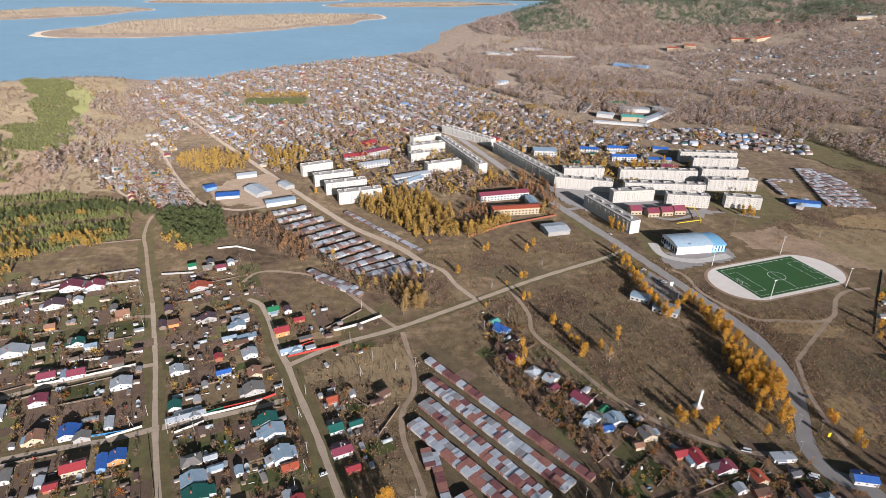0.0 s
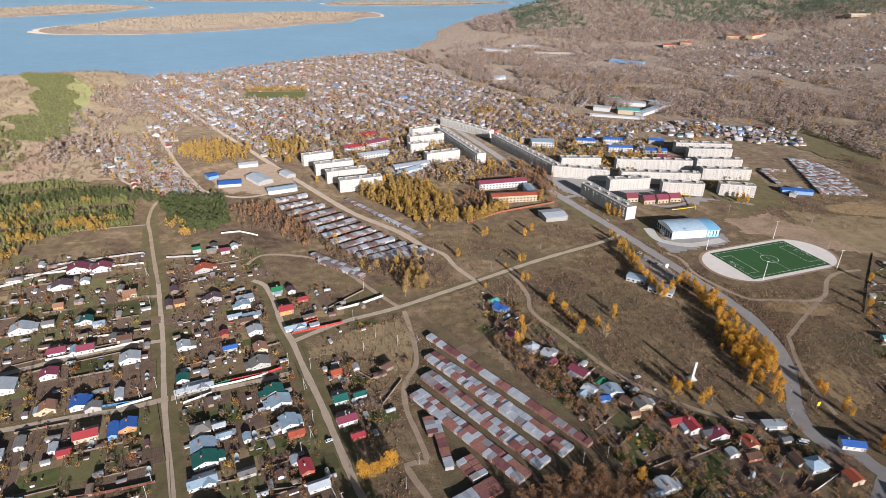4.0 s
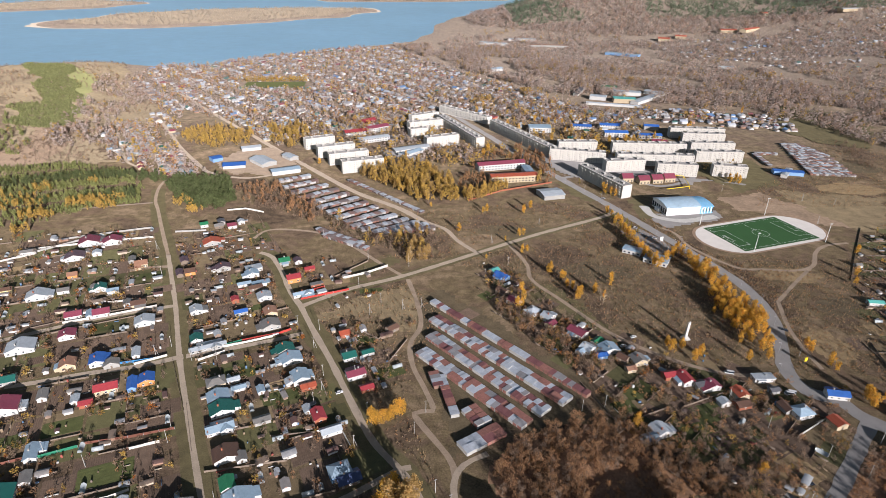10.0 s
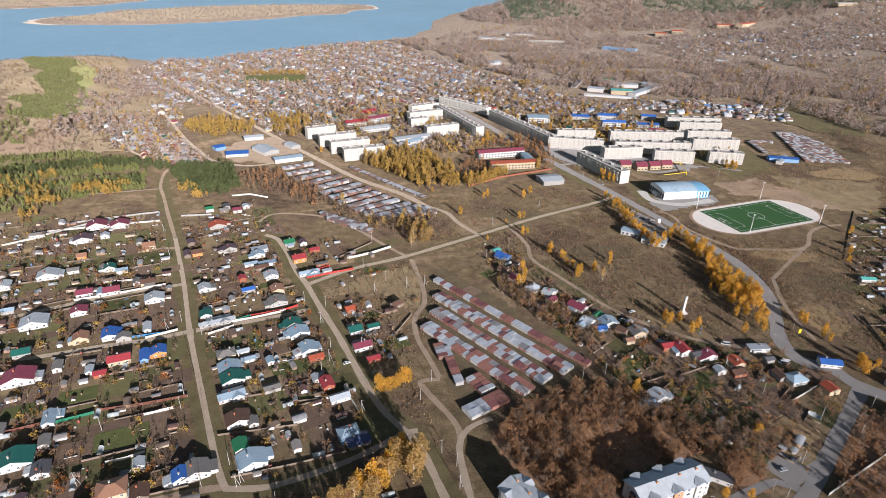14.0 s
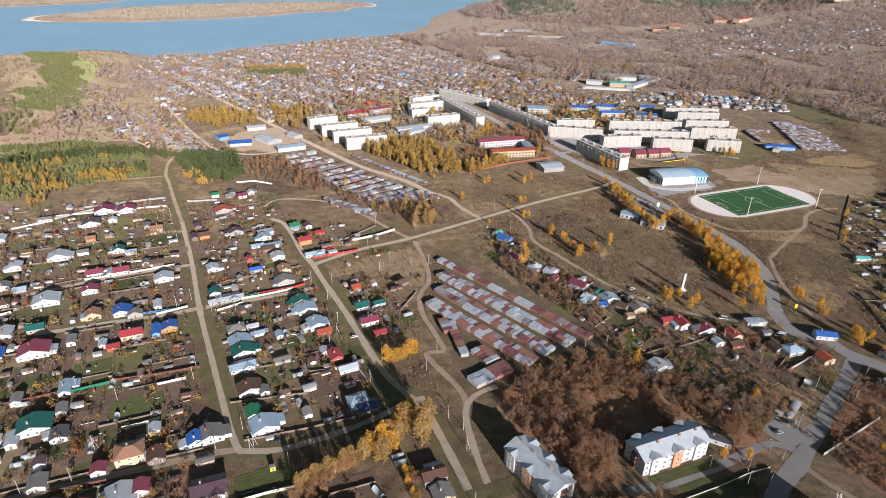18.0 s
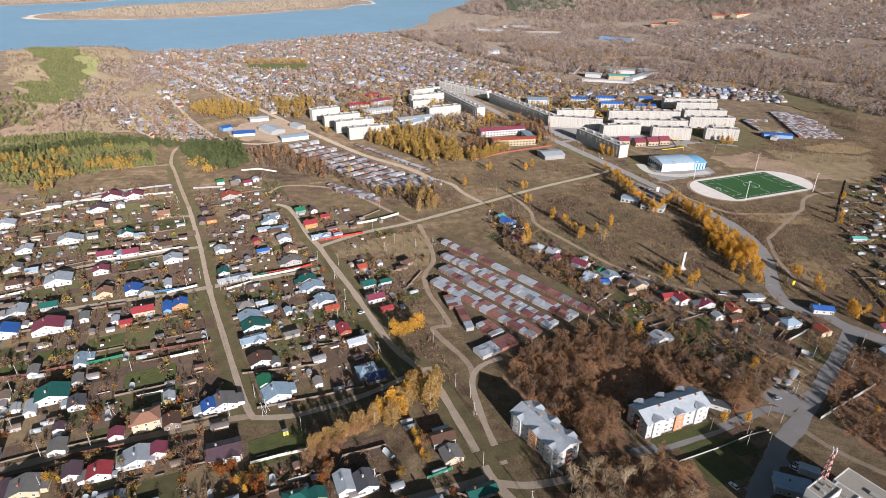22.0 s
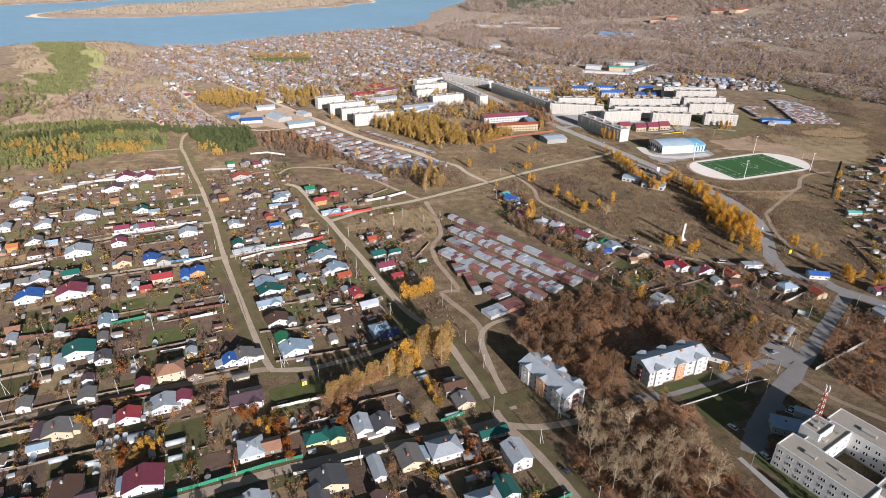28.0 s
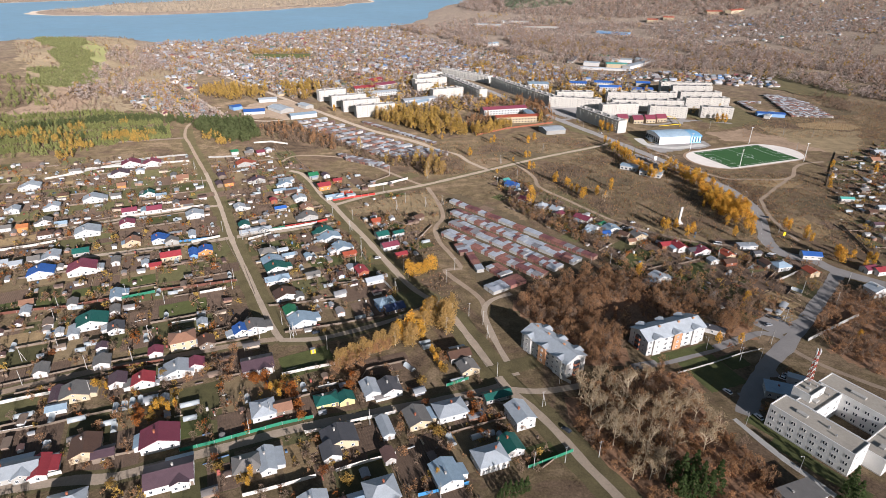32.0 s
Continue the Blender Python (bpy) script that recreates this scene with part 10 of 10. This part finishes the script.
# mixed trees in the courtyards of the town centre
ct = scatter(CENTRE_TREES, 420, rng, free) + scatter(YARD_TREES, 260, rng, free)
a, b, c = split(ct, (3, 2.4, 3), 15)
mass("courtyard_gold_trees", FARTREE, a, [BARK, LEAF["gold"]], "golden trees in the town courtyards", "trees", 52, 0.6, 1.25)
mass("courtyard_ochre_trees", FARTREE, b, [BARK, LEAF["birch"]], "ochre trees in the town courtyards", "trees", 53, 0.5, 1.1)
mass("courtyard_bare_trees", FARTREE, c, [BARK, LEAF["twig"]], "grey-brown bare trees in the town courtyards", "trees", 54, 0.5, 1.1)

# trees between the far houses
tt = [p for p in scatter(TOWN, 7200, rng, free) if not inside(WEST_CLEAR, *p)] + scatter(COLONY, 300, rng, free) + scatter(TOWN_CENTRE, 260, rng, free) + scatter(TOWN_EAST, 60, rng) + scatter(TOWN_BLUE, 120, rng, free)
a, b, c = split(tt, (5, 0.5, 1.2), 4)
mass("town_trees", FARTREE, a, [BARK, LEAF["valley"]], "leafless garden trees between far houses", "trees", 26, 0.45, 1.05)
mass("golden_town_trees", FARTREE, b, [BARK, LEAF["gold"]], "golden garden trees between far houses", "trees", 27, 0.55, 1.25)
mass("brown_town_trees", FARTREE, c, [BARK, LEAF["brown"]], "brown garden trees between far houses", "trees", 28, 0.45, 1.1)
west = scatter(WEST_SLOPE, 700, rng, None, 3.0)
mass("west_slope_scrub", LOW, west, [BARK, LEAF["twig"]], "brown scrub over the eroded slope", "bushes", 46, 0.8, 2.0)
mass("west_slope_pines", PINEY, scatter(WEST_PINES, 160, rng), [BARK, LEAF["pine"]], "scattered pines at the edge of the slope", "wood", 47, 0.5, 0.9)
vt = scatter(TREES_VALLEY, 8000, rng) + scatter(TOWN_NORTH_EAST, 500, rng) + scatter(RAVINE, 500, rng)
a, b, c = split([p for p in vt if noise.noise(Vector((p[0] * 0.012, p[1] * 0.012, 6))) > -0.25], (6, 0.6, 3), 5)
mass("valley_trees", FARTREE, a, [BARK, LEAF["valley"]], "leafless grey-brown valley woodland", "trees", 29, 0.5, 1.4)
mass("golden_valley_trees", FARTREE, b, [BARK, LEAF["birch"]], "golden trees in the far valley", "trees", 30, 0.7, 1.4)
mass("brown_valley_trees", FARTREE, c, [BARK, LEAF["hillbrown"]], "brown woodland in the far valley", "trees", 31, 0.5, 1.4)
RISE = [(-927, 1252), (-815, 1237), (-632, 938), (-594, 824), (-672, 828), (-721, 895), (-698, 952), (-801, 1098)]
mass("pine_rise", FARPINE, [p for p in scatter([(-960, 1270), (-800, 1250), (-605, 950), (-580, 815), (-690, 815), (-740, 900), (-715, 960), (-830, 1100)], 7000, rng) if inside(RISE, p[0] + 22 * noise.noise(Vector((p[0] * 0.02, p[1] * 0.02, 1))), p[1] + 22 * noise.noise(Vector((p[0] * 0.02, p[1] * 0.02, 5))))], [BARK, LEAF["meadow"]], "green young pine forest on the river rise", "wood", 32, 0.35, 0.55)
rs = [p for p in scatter(WEST_CLEAR, 2600, rng) if not inside(RISE, *p) and p[0] > -1000 and noise.noise(Vector((p[0] * 0.014, p[1] * 0.014, 9))) > -0.12]
a, b, c = split(rs, (6, 3, 0.5), 64)
mass("ravine_scrub", FARTREE, a, [BARK, LEAF["twig"]], "brown leafless scrub in the ravine", "bushes", 65, 0.25, 0.55)
mass("rusty_ravine_scrub", FARTREE, b, [BARK, LEAF["hillbrown"]], "rust-brown scrub in the ravine", "bushes", 66, 0.25, 0.55)
mass("golden_ravine_trees", FARTREE, c, [BARK, LEAF["birch"]], "golden trees in the ravine", "trees", 67, 0.35, 0.75)
GOLD_FAR = [(353, 1334, 12, 14), (388, 1325, 12, 14), (413, 1303, 12, 14), (646, 1348, 12, 14), (653, 1336, 12, 14), (764, 1397, 12, 15), (881, 1420, 12, 15), (141, 1172, 12, 13), (162, 1158, 12, 12), (54, 1094, 12, 12), (48, 1063, 12, 11), (327, 1452, 12, 16), (227, 1465, 12, 16), (407, 982, 8, 10), (157, 2197, 12, 24), (981, 2854, 12, 31), (176, 828, 8, 9), (210, 835, 8, 9), (262, 800, 8, 8)]
FAR_VALLEY = [(-60, 1880), (20, 2130), (600, 2250), (1300, 2300), (2100, 2700), (2000, 1900), (1300, 1200), (900, 700), (700, 760), (950, 1120), (880, 1232), (520, 1445), (290, 1660), (70, 1900)]
fv = [p for p in scatter(FAR_VALLEY, 11500, rng) if noise.noise(Vector((p[0] * 0.008, p[1] * 0.008, 6))) > -0.28]
a, b, c = split(fv, (6, 0.3, 3), 9)
for gx, gy, n, r in GOLD_FAR:
    b += [(gx + rng.gauss(0, r), gy + rng.gauss(0, r * 0.7)) for _ in range(n)]
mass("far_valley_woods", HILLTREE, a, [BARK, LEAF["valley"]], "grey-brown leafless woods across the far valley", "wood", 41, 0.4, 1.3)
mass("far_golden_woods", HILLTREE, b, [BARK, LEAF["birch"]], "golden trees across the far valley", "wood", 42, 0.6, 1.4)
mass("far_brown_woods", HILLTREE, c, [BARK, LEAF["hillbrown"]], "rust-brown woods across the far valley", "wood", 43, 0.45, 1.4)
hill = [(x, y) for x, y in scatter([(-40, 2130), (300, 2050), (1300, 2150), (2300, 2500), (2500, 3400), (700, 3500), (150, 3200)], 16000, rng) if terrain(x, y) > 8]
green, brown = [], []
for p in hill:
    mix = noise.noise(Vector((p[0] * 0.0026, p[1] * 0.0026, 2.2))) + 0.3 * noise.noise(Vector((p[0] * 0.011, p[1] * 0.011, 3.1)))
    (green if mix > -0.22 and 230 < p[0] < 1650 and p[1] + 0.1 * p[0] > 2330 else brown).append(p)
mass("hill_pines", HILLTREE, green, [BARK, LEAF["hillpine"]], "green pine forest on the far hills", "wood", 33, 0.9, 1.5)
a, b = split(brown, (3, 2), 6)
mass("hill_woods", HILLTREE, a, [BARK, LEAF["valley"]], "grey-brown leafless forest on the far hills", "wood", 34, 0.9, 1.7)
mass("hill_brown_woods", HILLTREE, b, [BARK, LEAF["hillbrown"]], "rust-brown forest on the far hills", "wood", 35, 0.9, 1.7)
isl = []
for cx, cy, lx, ly, turn in ISLES:
    for _ in range(int(lx * ly / 150)):
        r_, t_ = math.sqrt(rng.random()), rng.uniform(0, 2 * math.pi)
        u, v = lx * r_ * math.cos(t_), ly * r_ * math.sin(t_)
        x, y = cx + u * math.cos(turn) - v * math.sin(turn), cy + u * math.sin(turn) + v * math.cos(turn)
        if terrain(x, y) > -10.5:
            isl.append((x, y))
mass("island_woods", HILLTREE, isl, [BARK, LEAF["island"]], "pale brown leafless woods on the river islands", "wood", 36, 0.55, 0.95)

# sandy rims of the islands
MEADOW = material("pale_island_grass", (0.27, 0.215, 0.155), 0.97, dark=0.75, light=1.25, big=0.01, small=0.06, bump=0.2)
for cx, cy, lx, ly, turn in ISLES:
    rim = []
    for k in range(96):
        t_ = 2 * math.pi * k / 96
        r_ = 1.0
        for _ in range(6):
            u, v = lx * r_ * math.cos(t_), ly * r_ * math.sin(t_)
            x, y = cx + u * math.cos(turn) - v * math.sin(turn), cy + u * math.sin(turn) + v * math.cos(turn)
            r_ = 1.005 - 0.25 * noise.noise(Vector((x * 0.004, y * 0.004, 7))) + 0.02 * noise.noise(Vector((x * 0.02, y * 0.02, 2)))
        rim.append((x, y, -13.75))
    bar = mesh_part("sand_bar", [(cx, cy, -13.75)] + rim, [(0, k + 1, (k + 1) % 96 + 1) for k in range(96)], SAND)
    top = [(cx + (x - cx) * 0.83, cy + (y - cy) * 0.83, -7.8) for x, y, z in rim]
    tagged(mesh_part("island_meadow", [(cx, cy, -7.8)] + top, [(0, k + 1, (k + 1) % 96 + 1) for k in range(96)], MEADOW), "pale dead grass on a river island", "meadow", kind="structure")
    tagged(bar, "pale sand rim of a river island", "sand bar", kind="structure")

# dry scrub in the open fields
FIELD = [(-70, 420), (60, 440), (200, 520), (270, 380), (235, 260), (120, 310), (30, 400)]
FIELD_EAST = [(240, 420), (420, 440), (420, 300), (270, 250), (235, 330)]
FIELD_SOUTH = [(-110, 320), (-40, 380), (-10, 330), (-30, 240), (-10, 170), (-40, 190), (-70, 245)]
EAST_FIELD = [(330, 560), (520, 560), (640, 760), (560, 860), (460, 700), (360, 620)]
WEEDS = [template("bush", 340 + s, height=1.5, radius=1.0, clumps=4, leaves=13, size=0.42, bare=0.0, trunk=0.05, limbs=0, thin=0.4, up=0.3) for s in range(5)]
sc = scatter(FIELD, 2600, rng, free) + scatter(EAST_FIELD, 1300, rng, free) + scatter(FIELD_EAST, 2000, rng, free) + scatter(FIELD_SOUTH, 260, rng, free) + scatter([(-150, 470), (-20, 420), (150, 540), (100, 560), (-60, 520)], 200, rng, free)
mass("field_scrub", WEEDS, sc, [BARK, LEAF["twig"]], "dry scrub and weeds in the open fields", "bushes", 37, 0.3, 1.15)

# dry grass tufts over the open ground
TUFT = [template("tuft", 140 + k, height=0.7, radius=0.7, clumps=3, leaves=4, size=0.5, bare=0.0, trunk=0.02, limbs=0, thin=0.35, up=0.8) for k in range(4)]
open_ground = [FIELD, FIELD_EAST, FIELD_SOUTH, [(-150, 470), (-20, 420), (150, 540), (100, 560), (-60, 520)], [(110, 540), (210, 500), (300, 420), (250, 360), (120, 470)]]
tufts = [p for poly, n in zip(open_ground, (4500, 4200, 1100, 1700, 1300)) for p in scatter(poly, n, rng, free)]
tufts += scatter(EAST_FIELD, 3500, rng, free) + scatter([(360, 420), (420, 500), (500, 590), (560, 700), (640, 760), (720, 720), (560, 520)], 2500, rng, free)
a, b = split(tufts, (1, 1), 8)
mass("straw_tufts", TUFT, a, [BARK, LEAF["straw"]], "dry straw tufts over the open fields", "grass", 38, 0.5, 1.5)
mass("brown_tufts", TUFT, b, [BARK, LEAF["brown"]], "brown dead weeds over the open fields", "grass", 39, 0.5, 1.5)

edge = [(field.matrix_basis @ Vector((-62 + 124 * k / 40 + rng.gauss(0, 1), 38 + rng.gauss(0, 2), 0))).xy[:] for k in range(41)]
mass("golden_avenue", TALL, edge, [BARK, LEAF["gold"]], "golden trees along the town sports field", "trees", 40, 0.9, 1.3)

# ---- parked vehicles ----
car(111.3, 100.3, 120, "white")
car(117.8, 82.9, 110, "white")
car(143.7, 110.4, -40, "white")
car(146.6, 112.7, -40, "silver")
car(180.1, 176.1, 10, "dark")
car(169.1, 165.5, 10, "dark")
car(160.2, 158.3, 15, "silver")
car(238.1, 316.3, 140, "dark")
car(205.2, 245.8, 165, "white", True)
car(176.7, 265.4, 165, "white", True)
car(207.0, 247.2, 160, "white", True)
car(-70.5, 238.0, 30, "white")
car(28.6, 74.0, 130, "dark")
car(315.8, 332.6, 10, "silver")
car(-95.3, 147.5, 20, "dark")
car(166.3, 572.2, 120, "white")
car(181.6, 479.8, -40, "silver")
car(184.6, 472.5, -40, "dark")
car(191.5, 469.7, -40, "white")
car(180.1, 493.0, -40, "white")
car(115.6, 292.4, 20, "white")
car(125.5, 303.5, 20, "white")
ribbon("parking", [(171.4, 490.3), (183.7, 469.4), (194.5, 440.3)], 22, ASPHALT, 0.05, "asphalt car park beside the main road")
ribbon("parking", [(156.3, 153.7), (180.4, 171.7)], 16, ASPHALT, 0.06, "asphalt car park beside the side street")
at_town("car_wash", 161.9, 438.4, -30, 16, 10, 4, "white", "pale", "low white service building beside the car park", "service building", 0.5)
at_town("car_wash", 178.2, 421.0, -30, 20, 14, 4, "white", "pale", "low white service building beside the car park", "service building", 0.5)
signboard(231.8, 277.3, 20, 2.4, 5.0, "yellow", "yellow roadside sign board on posts")
signboard(193.7, 457.6, 10, 3.0, 7.5, "white", "white upright advertising board beside the car park")
signboard(-56.7, 133.4, 30, 1.6, 2.6, "yellow", "yellow play frame on the grass")
gas_pipe([(245.0, 598.7), (275.7, 609.7), (281.2, 646.3), (272.3, 649.3)])
ribbon("paving", [(205.7, 553.4), (208.6, 525.1), (235.4, 514.3), (274.0, 528.4)], 9, CONCRETE, 0.045, "pale paving in front of the sports hall")
ribbon("parking", [(218.7, 655.1), (248.9, 644.5), (300.1, 640.5)], 12, ASPHALT, 0.05, "asphalt yard between the apartment blocks")
ribbon("road", [(281.1, 624.4), (311.3, 688.2), (323.6, 751.1), (332.9, 798.7)], 7, ASPHALT, 0.055, "asphalt yard road behind the blocks")
